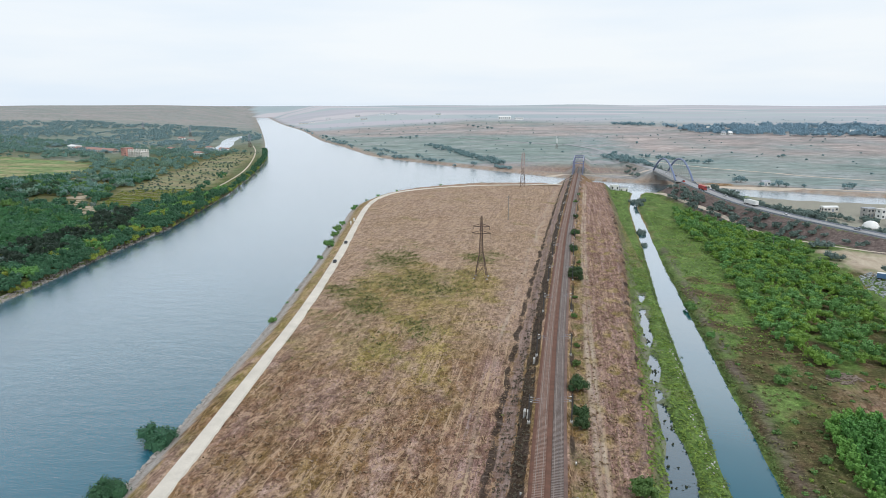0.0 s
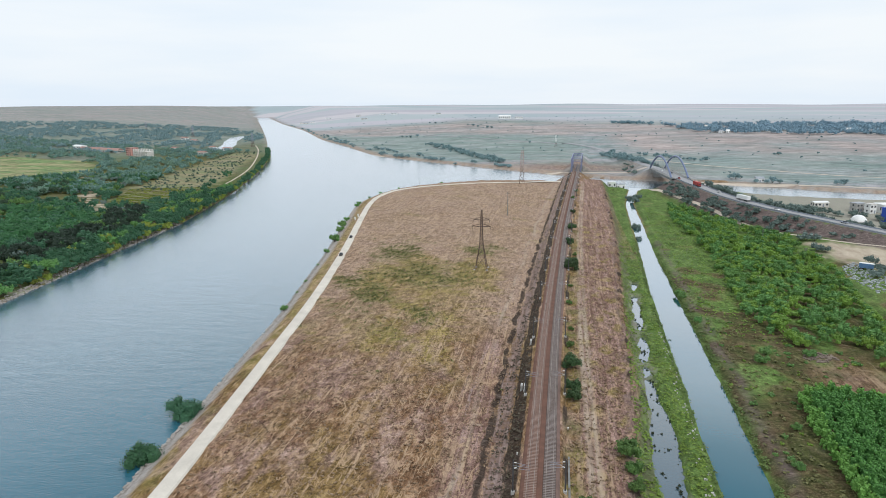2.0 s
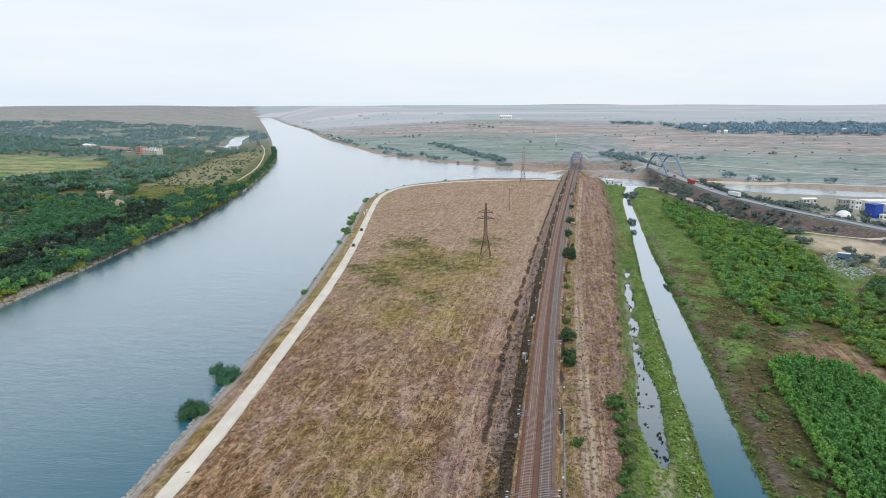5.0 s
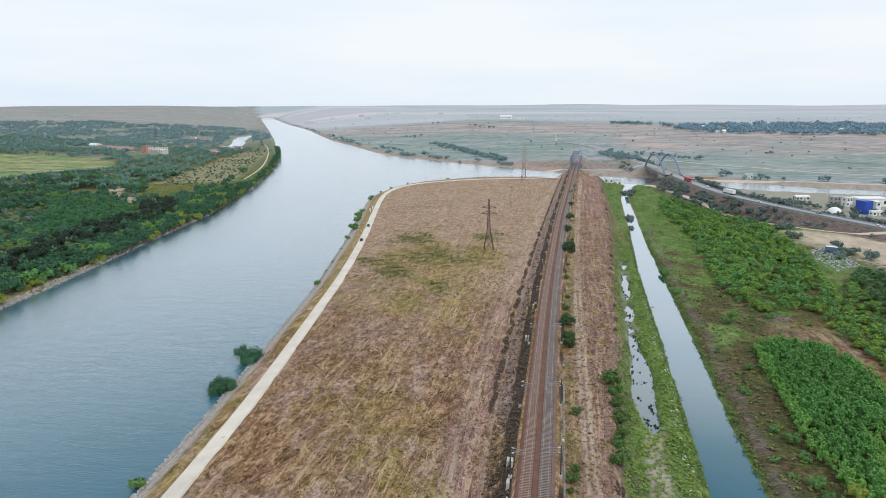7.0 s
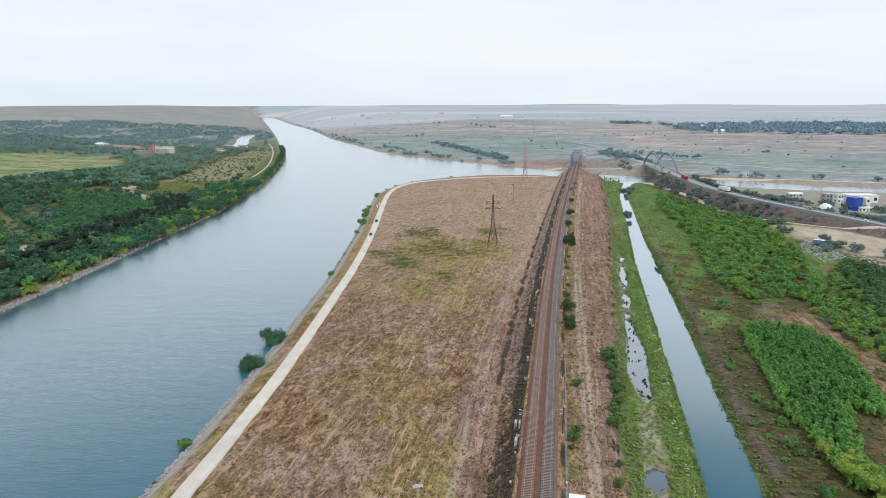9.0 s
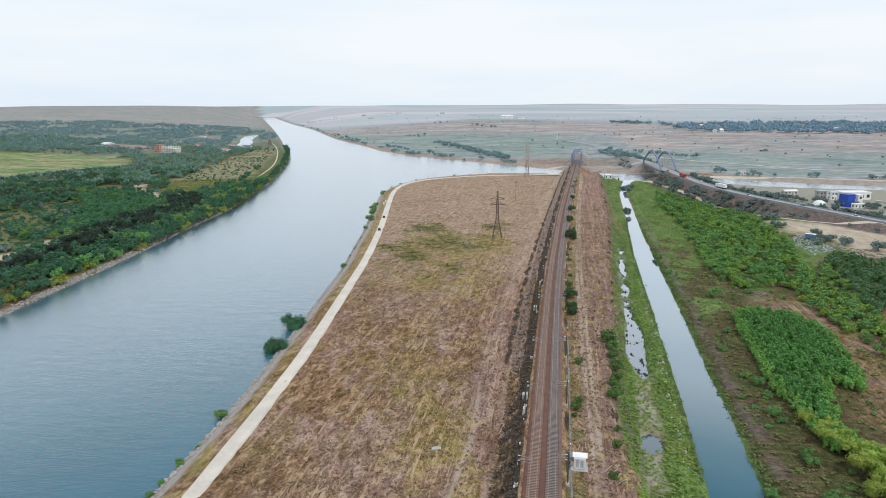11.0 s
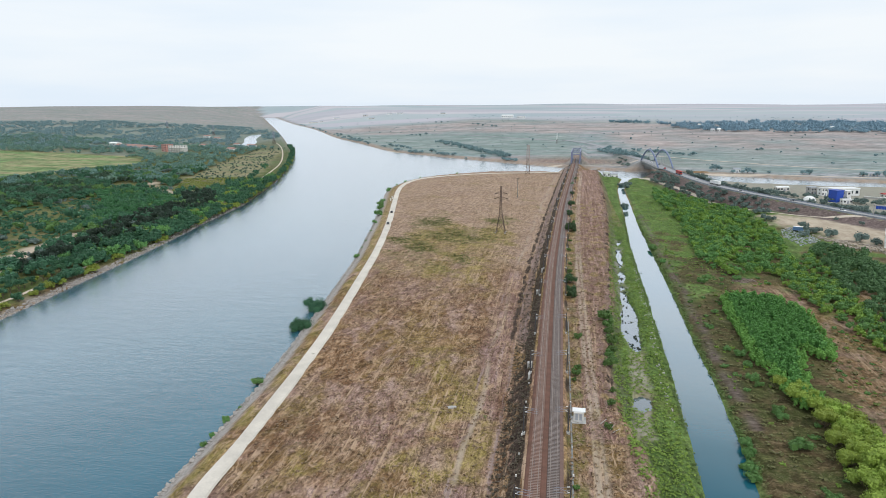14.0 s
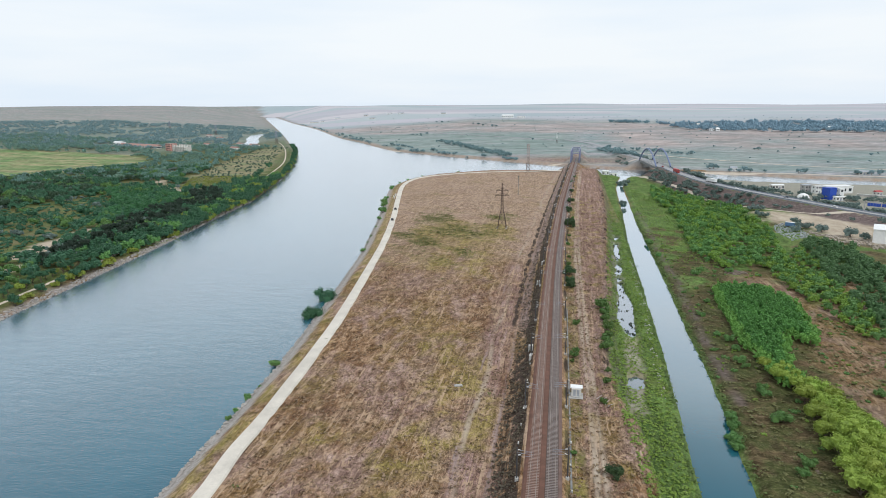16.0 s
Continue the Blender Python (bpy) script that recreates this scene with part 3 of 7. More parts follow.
    z = np.where((x > rv[:, 0]) & (y < 690), np.maximum(z, z_berm), z)
    # road embankment to the arch bridge
    hd, hv, hside = off_fine(xy, HIGHWAY, high_line)
    gap = (hv[:, 1] > 645) & (hv[:, 1] < 752)
    z_high = hv[:, 2] - 0.35 - np.maximum(hd - 6.5, 0) * 0.5
    z = np.where(gap | (y > 1300), z, np.maximum(z, np.where(hd < 60, z_high, -9)))
    # cover
    ce = np.interp(y, [p[1] for p in CHANNEL_E], [p[0] for p in CHANNEL_E])
    se = (x > berm_x) & (y < 690) & (wet < 0) & ~west
    strip = se * step01(x - berm_x, 0.0, 3.0) * (1 - step01(x, 60, 66) * (y < 640))
    zones["lush"] = np.maximum(zones["lush"], strip * step01(edge * -1, -0.5, 2.5))
    zones["lush"] *= 1 - 0.45 * (x < ce) * se * step01(y + 20 * wave(x, y, 30, 101), 300, 380)
    bank = se * step01(ch, 0, 2) * (x > 46)
    zones["scrub"] = np.maximum(zones["scrub"], bank * step01(wave(x, y, 30, 12) + (250 - y) / 130 + 0.4, 0, 0.8) * (hd > 20))
    zones["lush"] = np.maximum(zones["lush"], bank * (1 - zones["scrub"]))
    brown = se * step01(x + 4 * wave(x, y, 25, 109), 82, 92) * (1 - step01(y, 195, 225))
    zones["scrub"] *= 1 - 0.7 * brown
    zones["lush"] *= 1 - 0.5 * brown
    zones["dark"] = np.maximum(zones["dark"], np.where((hd > 5.0) & ~gap & (y < 690), 0.95 * (1 - step01(hd + 2 * wave(x, y, 16, 63), 22, 27)), 0))
    zones["dark"] = np.maximum(zones["dark"], np.where((y > 60) & (y < 400), 0.75 * np.exp(-((x - ce - 4.5 - 1.2 * wave(x, y, 40, 70)) / 2.0) ** 2) * (0.65 + 0.4 * wave(x, y, 26, 71)).clip(0, 1), 0))
    yard = signed(xy, [(150, 395), (178, 385), (215, 372), (260, 330), (270, 250), (215, 240), (170, 285), (158, 335), (145, 360)])
    zones["soil"] = np.maximum(zones["soil"], step01(yard + 5 * wave(x, y, 24, 13) + 3 * wave(x, y, 9, 72), -5, 9) * 0.95)
    works = signed(xy, [(190, 455), (172, 632), (250, 622), (330, 608), (430, 585), (700, 540), (700, 330), (290, 330)])
    zones["soil"] = np.maximum(zones["soil"], step01(works, -6, 6) * (hd > 15) * 0.25)
    zones["stone"] = np.maximum(zones["stone"], step01(works, -6, 6) * (hd > 18) * 0.7)
    rel = x - rv[:, 0]
    field = (rel < -5) & south
    bend = 0.7 * wave(x * 0.1, y, 55, 14) + 0.5 * wave(x, y, 13, 90)
    deep = step01(y + 12 * wave(x, y, 30, 91), 85, 125)
    zones["ditch"] = field * step01(rel + 0.6 * bend, -8.6, -7.9) * (0.92 + 0.3 * wave(x, y, 9, 80)).clip(0, 1)
    furrow = np.exp(-((rel + 13.4 + bend) / 1.1) ** 4) * (0.90 + 0.5 * wave(x, y, 17, 15)).clip(0, 1) * deep
    broken = np.exp(-((rel + 9.6 + 0.5 * bend) / 2.3) ** 4) * (0.60 + 0.45 * wave(x, y, 8, 92)).clip(0, 0.95) * (1 - deep)
    zones["ditch"] = np.maximum.reduce([zones["ditch"], field * furrow, field * broken])
    zones["mound"] = field * np.maximum(np.exp(-((rel + 10.4 + bend) / 2.3) ** 4) * deep, (1 - deep) * np.exp(-((rel + 12.5 + 0.6 * bend) / 0.55) ** 2)) * (0.9 + 0.3 * wave(x, y, 14, 93)).clip(0, 1)
    zones["mound"] = np.maximum(zones["mound"], field * np.exp(-((rel + 21.2 + 0.8 * bend) / 0.6) ** 2) * (0.3 + 0.6 * wave(x, y, 40, 94)).clip(0, 0.9))
    zones["dark"] = np.maximum(zones["dark"], np.where((edge < 2.0) & (edge > -5.5) & (y > 60) & (y < 660) & (x < 60), 0.55 * (0.6 + 0.4 * wave(x, y, 12, 16)), 0).clip(0, 1))
    side = (rel > 5) & (rel < 10) & (y < 400)
    zones["weed"] = np.maximum(zones["weed"], side * (0.3 + 0.5 * wave(x, y, 16, 17)).clip(0, 1))
    blot = wave(x, y, 60, 18) * 0.5 + 0.7 * wave(x, y, 24, 19)
    def spot(cx, cy, rx, ry):
        return np.exp(-(((x - cx) / rx) ** 2 + ((y - cy) / ry) ** 2))

    green = np.maximum.reduce([spot(-82, 250, 16, 30), spot(-96, 277, 11, 20), spot(-66, 299, 28, 26), spot(-89, 338, 19, 32), spot(-50, 287, 14, 20), spot(-40, 352, 13, 18), spot(-54, 228, 14, 22)])
    pale = np.maximum.reduce([spot(-66, 222, 18, 30), spot(-48, 244, 18, 38), spot(-44, 205, 12, 24), spot(-40, 300, 16, 44), spot(-72, 290, 26, 50),  spot(-24, 71, 6, 14), spot(-38, 88, 7, 12), spot(-28, 27, 9, 14), spot(-57, 23, 6, 7), spot(-38, 15, 6, 6), spot(-17, 36, 5, 14), spot(-30, 60, 10, 20)])
    zones["weed"] = np.maximum(zones["weed"], field * step01(green + 0.4 * blot + 0.3 * wave(x, y, 7, 61), 0.22, 1.20) * 0.7)
    zones["olive"] = field * step01(pale + 0.35 * blot + 0.15 * wave(x, y, 7, 81), 0.20, 0.75)
    zones["pink"] = field * np.exp(-((rel + 18.5 + bend) / 6.2) ** 4) * (0.9 + 0.2 * wave(x, y, 26, 95)).clip(0, 1) + ((rel > 9) & (edge > 1)) * 0.9 * (y < 660) * (y > 40)
    zones["olive"] = np.maximum(zones["olive"], ((rel > 5.5) & (edge > 0)) * (y < 420) * step01(wave(x, y, 15, 88) + 0.5 * wave(x, y, 6, 89), 0.35, 0.8) * 0.9)
    zones["olive"] = np.maximum(zones["olive"], np.where(y < 420, np.exp(-((rel - 8.4 - 0.5 * wave(x, y, 30, 102)) / 1.5) ** 4) * step01(wave(x, y, 26, 103) + 0.3 * wave(x, y, 8, 104), -0.2, 0.4), 0))
    zones["ditch"] = np.maximum(zones["ditch"], np.where((y < 660) & (rel > 4), np.exp(-((rel - 5.6) / 0.9) ** 4) * (0.45 + 0.5 * wave(x, y, 15, 105)).clip(0, 1), 0))
    zones["ditch"] = np.maximum(zones["ditch"], np.where((y < 660) & (y > 40), np.exp(-((edge + 0.3) / 1.3) ** 4) * (x < 60) * (0.35 + 0.6 * wave(x, y, 17, 106)).clip(0, 1), 0))
    ruts = np.minimum(np.abs(rel - 11.2 - 0.006 * (130 - y)), np.abs(rel - 13.0 - 0.006 * (130 - y)))
    zones["soil"] = np.maximum(zones["soil"], (rel > 0) * (y < 640) * (1 - step01(ruts, 0.25, 0.95)) * (0.55 + 0.4 * wave(x, y, 40, 31)).clip(0, 0.9))
    rut2 = np.abs(rel + 19.5 + 1.2 * wave(x * 0, y, 70, 32))
    zones["soil"] = np.maximum(zones["soil"], field * (1 - step01(rut2, 0.3, 1.0)) * (0.3 + 0.4 * wave(x, y, 50, 33)).clip(0, 0.7))
    zones["pale"] = field * step01(y + 26 * wave(x, y, 60, 69), 150, 300) * 0.8
    verge = field * (shore > 4.6) * (shore < 9.4) * (y < 600)
    zones["weed"] = np.maximum(zones["weed"], verge * (0.10 + 0.3 * wave(x, y, 20, 20)).clip(0, 0.4))
    zones["olive"] = np.maximum(zones["olive"], verge * (0.85 + 0.3 * wave(x, y, 16, 108)).clip(0, 1))
    zones["scrub"] = np.maximum(zones["scrub"], np.where(west & (out < 2600), step01(shore, 1.5, 3.5) * 0.5, 0))
    zones["lush"] = np.maximum(zones["lush"], np.where(west & (out < 2200), (0.60 + 0.25 * step01(wave(x, y, 260, 21) + 0.5 * wave(x, y, 90, 22), -0.2, 0.6)) * step01(shore, 3, 8), 0))
    meadow = signed(xy, [(-1500, 900), (-872, 895), (-705, 866), (-582, 716), (-623, 630), (-653, 527), (-900, 420), (-1500, 500)])
    glade = signed(xy, GLADE)
    rows = signed(xy, ORCHARD)
    open_m = step01(meadow + 14 * wave(x, y, 70, 34), -8, 12)
    open_g = step01(glade + 10 * wave(x, y, 40, 35), -8, 8)
    open_r = step01(rows + 5 * wave(x, y, 30, 38), -6, 6)
    open_w = np.maximum.reduce([open_m, open_g, open_r])
    zones["lush"] = np.where(west, zones["lush"] * (1 - open_w) + open_m * (0.40 + 0.3 * wave(x, y, 110, 36)).clip(0, 0.7) + open_g * (0.62 + 0.35 * wave(x, y, 40, 67)).clip(0, 0.9) + open_r * (0.12 + 0.2 * wave(x, y, 34, 39)).clip(0, 0.4), zones["lush"]).clip(0, 0.9)
    zones["scrub"] = np.where(west, zones["scrub"] * (1 - open_w) + 0.45 * open_g, zones["scrub"])
    zones["meadow"] = np.where(west, np.maximum.reduce([open_m, open_g * (0.10 + 0.25 * wave(x, y, 36, 84)).clip(0, 0.5), 0.5 * open_r]), 0)
    rim = np.where(west & (out < 1500), (1 - step01(shore, 14, 24)) * step01(y, 150, 260), 0)
    zones["lush"] = np.maximum(zones["lush"], 0.85 * rim)
    zones["olive"] = np.where(west, 0.25, zones["olive"])
    zones["weed"] = np.where(west & (out < 2400), np.maximum(zones["weed"] * (1 - open_w), open_w * (0.15 + 0.3 * wave(x, y, 26, 82)).clip(0, 0.5)), zones["weed"])
    tan_d, _, _ = off_line(xy, [(-302, 186), (-308, 205), (-312, 241), (-317, 262)])
    tan_e, _, _ = off_line(xy, [(-470, 467), (-435, 467), (-396, 482), (-364, 448)])
    bare = np.maximum(1 - step01(tan_d, 4, 12), 0.85 * (1 - step01(tan_e, 1.5, 5)))
    bare = np.maximum(bare, np.exp(-(((x + 283) / 8) ** 2 + ((y - 158) / 14) ** 2)))
    bare = np.maximum(bare, np.exp(-(((x + 448) / 13) ** 2 + ((y - 531) / 13) ** 2)))
    bare = np.maximum(bare, np.exp(-(((x + 358) / 14) ** 2 + ((y - 440) / 9) ** 2)))
    zones["plain"] = np.where(west, 0.12 * open_r, zones["plain"])
    path_d, _, _ = off_line(xy, [(-567, 675), (-520, 610), (-456, 547), (-400, 470), (-353, 432)])
    bare = np.maximum(bare, 0.9 * (1 - step01(path_d, 1, 4)))
    zones["soil"] = np.maximum(zones["soil"], np.where(west, step01(bare + 0.15 * wave(x, y, 14, 37), 0.45, 0.7), 0))
    zones["fields"] = np.where(west, 0, 0)
    north = (~west) & (wet < 0) & (((y > 640) & (x > 180)) | (y > 730))
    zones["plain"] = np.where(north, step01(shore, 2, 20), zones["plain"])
    zones["soil"] = np.maximum(zones["soil"], np.where(north, (1 - step01(shore + 12 * wave(x, y, 90, 66), 14, 50)) * 0.45, 0))
    zones["plain"] *= 1 - np.where(north, 0.85 * np.exp(-(((x - 10) / 120) ** 2 + ((y - 850) / 75) ** 2)), 0)
    zones["pink"] = np.maximum(zones["pink"], np.where(north, 0.8, 0))
    lie = y + 0.18 * x + 45 * wave(x, y, 420, 96) + 18 * wave(x, y, 130, 97)
    zones["verdant"] = np.where(north, np.maximum.reduce([
        0.8 * step01(x, 60, 160) * step01(lie, 760, 830) * (1 - step01(lie, 1000, 1260)),
        (1 - step01(x, 0, 60)) * step01(lie, 900, 960) * (1 - step01(lie, 1480, 1620)),
        0.8 * step01(lie, 1950, 2150) * (1 - step01(lie, 2500, 2700))]), 0) * (0.85 + 0.3 * wave(x, y, 210, 98)).clip(0, 1)
    zones["verdant"] = np.maximum(zones["verdant"], np.where(west, 0.85 * (1 - step01(out, 2300, 3000)) * (0.9 + 0.25 * wave(x, y, 180, 107)).clip(0, 1), 0))
    zones["stubble"] = np.where(north, np.maximum(
        step01(lie, 1000, 1250) * (1 - step01(lie, 1900, 2100)) * step01(x, 60, 160),
        step01(lie, 1500, 1650) * (1 - step01(lie, 2100, 2300))), 0) * (0.8 + 0.4 * wave(x, y, 260, 99)).clip(0, 1)
    for k in ("lush", "scrub", "weed", "dark"):
        zones[k] = np.where(north, 0, zones[k])
    # haze-tinted crop and pasture colours come in with distance
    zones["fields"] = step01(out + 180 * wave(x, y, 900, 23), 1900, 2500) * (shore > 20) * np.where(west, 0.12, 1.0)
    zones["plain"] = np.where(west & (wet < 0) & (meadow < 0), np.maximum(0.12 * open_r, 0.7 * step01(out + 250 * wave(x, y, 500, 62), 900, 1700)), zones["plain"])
    return z, zones


def spaced(a, b, step, low, high, grow_low, grow_high):
    mid = list(np.arange(a, b, step))
    up, s, v = [], step, b
    while v < high:
        up.append(v)
        s *= grow_high
        v += s
    down, s, v = [], step, a
    while True:
        s *= grow_low
        v -= s
        if v < low:
            break
        down.append(v)
    return np.array([low] + down[::-1] + mid + up + [high])


def grid_mesh(name, xs, ys, zs):
    nx, ny = len(xs), len(ys)
    gx, gy = np.meshgrid(xs, ys)
    co = np.stack([gx.ravel(), gy.ravel(), zs], 1)
    i = (np.arange(ny - 1)[:, None] * nx + np.arange(nx - 1)[None]).ravel()
    quads = np.stack([i, i + 1, i + nx + 1, i + nx], 1)
    return mesh_of(name, co, quads)


def mesh_of(name, co, faces, smooth=False):
    """A mesh from arrays of corners and of equal faces."""
    faces = np.asarray(faces, np.int32)
    me = bpy.data.meshes.new(name)
    me.vertices.add(len(co))
    me.vertices.foreach_set("co", np.asarray(co, np.float32).ravel())
    me.loops.add(faces.size)
    me.loops.foreach_set("vertex_index", faces.ravel())
    me.polygons.add(len(faces))
    me.polygons.foreach_set("loop_start", np.arange(0, faces.size, faces.shape[1], dtype=np.int32))
    me.update(calc_edges=True)
    me.polygons.foreach_set("use_smooth", np.full(len(faces), smooth))
    return me


# ---- ground and water ----
GX = spaced(-125, 95, 1.4, -5200, 3800, 1.022, 1.024)
GX = np.sort(np.r_[GX, (GX[:-1] + GX[1:])[(GX[:-1] > -32) & (GX[1:] < 62)] / 2])
GY = spaced(-12, 330, 1.4, -900, 5600, 1.12, 1.014)
gx, gy = np.meshgrid(GX, GY)
gz, gzones = land(np.stack([gx.ravel(), gy.ravel()], 1))
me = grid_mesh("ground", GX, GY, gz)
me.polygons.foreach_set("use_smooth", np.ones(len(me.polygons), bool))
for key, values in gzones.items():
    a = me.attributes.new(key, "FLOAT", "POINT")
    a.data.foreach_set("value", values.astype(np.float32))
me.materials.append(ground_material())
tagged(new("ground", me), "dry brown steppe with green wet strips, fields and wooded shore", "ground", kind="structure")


def ground_at(xy, values=None):
    """Height of the ground sheet, or another value carried on it, between its corners."""
    xy = np.asarray(xy, float).reshape(-1, 2)
    v = (gz if values is None else gzones[values]).reshape(len(GY), len(GX))
    i = np.clip(np.searchsorted(GX, xy[:, 0]) - 1, 0, len(GX) - 2)
    j = np.clip(np.searchsorted(GY, xy[:, 1]) - 1, 0, len(GY) - 2)
    a, b = (xy[:, 0] - GX[i]) / (GX[i + 1] - GX[i]), (xy[:, 1] - GY[j]) / (GY[j + 1] - GY[j])
    return v[j, i] * (1 - a) * (1 - b) + v[j, i + 1] * a * (1 - b) + v[j + 1, i] * (1 - a) * b + v[j + 1, i + 1] * a * b


def height(x, y):
    return float(ground_at([(x, y)])[0])


def sheet(name, ring, z, material, label, category):
    bm = bmesh.new()
    bm.faces.new([bm.verts.new((x, y, z)) for x, y in ring])
    bmesh.ops.triangulate(bm, faces=bm.faces[:])
    if sum(f.normal.z for f in bm.faces) < 0:
        bmesh.ops.reverse_faces(bm, faces=bm.faces[:])
    me = bpy.data.meshes.new(name)
    bm.to_mesh(me)
    bm.free()
    me.materials.append(material)
    return tagged(new(name, me), label, category, kind="structure")


def grown(ring, d):
    """The ring pushed outward by d."""
    p = np.array(ring, float)
    if sum(a[0] * b[1] - b[0] * a[1] for a, b in zip(p, np.roll(p, -1, 0))) < 0:
        p = p[::-1]
    t = np.roll(p, -1, 0) - np.roll(p, 1, 0)
    t /= np.linalg.norm(t, axis=1)[:, None]
    return [tuple(v) for v in p + d * np.stack([t[:, 1], -t[:, 0]], 1)]


def strip_water(name, left, right, z, material, label):
    n = 60
    def along(line):
        p = smooth_line(line, 4)
        s = np.r_[0, np.cumsum(np.linalg.norm(np.diff(p, axis=0), axis=1))]
        u = np.linspace(0, s[-1], n)
        return np.stack([np.interp(u, s, p[:, 0]), np.interp(u, s, p[:, 1])], 1)
    a, b = along(left), along(right)
    co = np.concatenate([np.c_[a, np.full(n, z)], np.c_[b, np.full(n, z)]])
    i = np.arange(n - 1)
    me = mesh_of(name, co, np.stack([i, i + n, i + n + 1, i + 1], 1))
    me.materials.append(material)
    return tagged(new(name, me), label, "water", kind="structure")


sheet("water", [(-4700, -900), (3600, -900), (3600, 4750), (-4700, 4750)], 0.0, WATER, "wide calm blue-green ship canal with fine ripples", "water")
strip_water("water_channel", [(x - 2.2, y) for x, y in CHANNEL_W], [(x + 2.2, y) for x, y in CHANNEL_E], 0.06, WATER_STILL, "narrow still drainage channel beside the railway")
strip_water("water_puddles", [(x - 4, y) for x, y in PUDDLES], [(x + 4, y) for x, y in PUDDLES], 0.92, WATER_SHALLOW, "shallow muddy puddles in the wet green strip")


# ---- builders ----
def part(name, data, material, parent, label="", kind=""):
    """Links a bmesh or mesh as one object under a thing or a part."""
    if isinstance(data, bmesh.types.BMesh):
        me = bpy.data.meshes.new(name)
        data.to_mesh(me)
        data.free()
    else:
        me = data
    if material and not me.materials:
        me.materials.append(material)
    ob = new(name, me)
    ob.parent = parent
    return tagged(ob, label, kind=kind)


def thing(name, at, label, category, group="", turn=0.0):
    ob = new(name)
    ob.matrix_basis = pose(*at, 0, 0, turn)
    ob.empty_display_size = 0.1
    return tagged(ob, label, category, group)


def box(bm, x0, y0, z0, x1, y1, z1):
    v = [bm.verts.new(c) for c in ((x0, y0, z0), (x1, y0, z0), (x1, y1, z0), (x0, y1, z0), (x0, y0, z1), (x1, y0, z1), (x1, y1, z1), (x0, y1, z1))]
    for f in ((3, 2, 1, 0), (4, 5, 6, 7), (0, 1, 5, 4), (1, 2, 6, 5), (2, 3, 7, 6), (3, 0, 4, 7)):
        bm.faces.new([v[i] for i in f])


def boxes(*sizes, bevel=0.0):
    bm = bmesh.new()
    for s in sizes:
        box(bm, *s)
    if bevel:
        bmesh.ops.bevel(bm, geom=bm.edges[:], offset=bevel, segments=1, affect="EDGES")
    return bm


def beam(bm, a, b, w, h=None):
    """A square bar from a to b."""
    a, b = Vector(a), Vector(b)
    d = (b - a).normalized()
    s = d.cross(Vector((0, 0, 1)) if abs(d.z) < 0.95 else Vector((0, 1, 0))).normalized() * w / 2
    u = s.cross(d).normalized() * (h or w) / 2
    lo = [bm.verts.new(a + p) for p in (-s - u, s - u, s + u, -s + u)]
    hi = [bm.verts.new(b + p) for p in (-s - u, s - u, s + u, -s + u)]
    bm.faces.new(lo[::-1]), bm.faces.new(hi)
    for i in range(4):
        bm.faces.new((lo[i], lo[(i + 1) % 4], hi[(i + 1) % 4], hi[i]))


def beams(pairs, w):
    bm = bmesh.new()
    for a, b in pairs:
        beam(bm, a, b, w)
    return bm


def tube(bm, points, radii, sides=7):
    """A tapered tube through points."""
    rings = []
    for i, (p, r) in enumerate(zip(points, radii)):
        p = Vector(p)
        d = (Vector(points[min(i + 1, len(points) - 1)]) - Vector(points[max(i - 1, 0)])).normalized()
        s = d.cross(Vector((0, 0, 1)) if abs(d.z) < 0.9 else Vector((1, 0, 0))).normalized()
        u = d.cross(s)
        rings.append([bm.verts.new(p + r * (math.cos(a) * s + math.sin(a) * u)) for a in (math.tau * k / sides for k in range(sides))])
    for lo, hi in zip(rings[:-1], rings[1:]):
        for k in range(sides):
            bm.faces.new((lo[k], lo[(k + 1) % sides], hi[(k + 1) % sides], hi[k]))
    bm.faces.new(rings[0][::-1]), bm.faces.new(rings[-1])


def ribbon(name, line, section):
    """A mesh that carries a cross-section (offset to the right, height) along a line."""
    p = np.asarray(line, float)
    d = np.zeros((len(p), 2))
    d[1:-1], d[0], d[-1] = p[2:, :2] - p[:-2, :2], p[1, :2] - p[0, :2], p[-1, :2] - p[-2, :2]
    d /= np.linalg.norm(d, axis=1)[:, None]
    r = np.stack([d[:, 1], -d[:, 0]], 1)
    n, k = len(p), len(section)
    co = np.concatenate([np.c_[p[:, :2] + o * r, p[:, 2] + h] for o, h in section])
    i = np.arange(n - 1)
    faces = np.concatenate([np.stack([j * n + i, j * n + i + 1, (j + 1) * n + i + 1, (j + 1) * n + i], 1) for j in range(k - 1)])
    return mesh_of(name, co, faces[:, ::-1])


def on_land(line, lift):
    xy = np.asarray(line, float)[:, :2]
    return np.c_[xy, ground_at(xy) + lift]


def structure(name, me, material, label, category):
    me.materials.append(material)
    return tagged(new(name, me), label, category, kind="structure")


# ---- roads ----
def paved(name, line, width, lift, material, label, category="road", bed=0.4):
    h = width / 2
    return structure(name, ribbon(name, line, [(-h - 0.3, -bed), (-h, 0), (-h * 0.4, 0.05), (h * 0.4, 0.05), (h, 0), (h + 0.3, -bed)]), material, label, category)


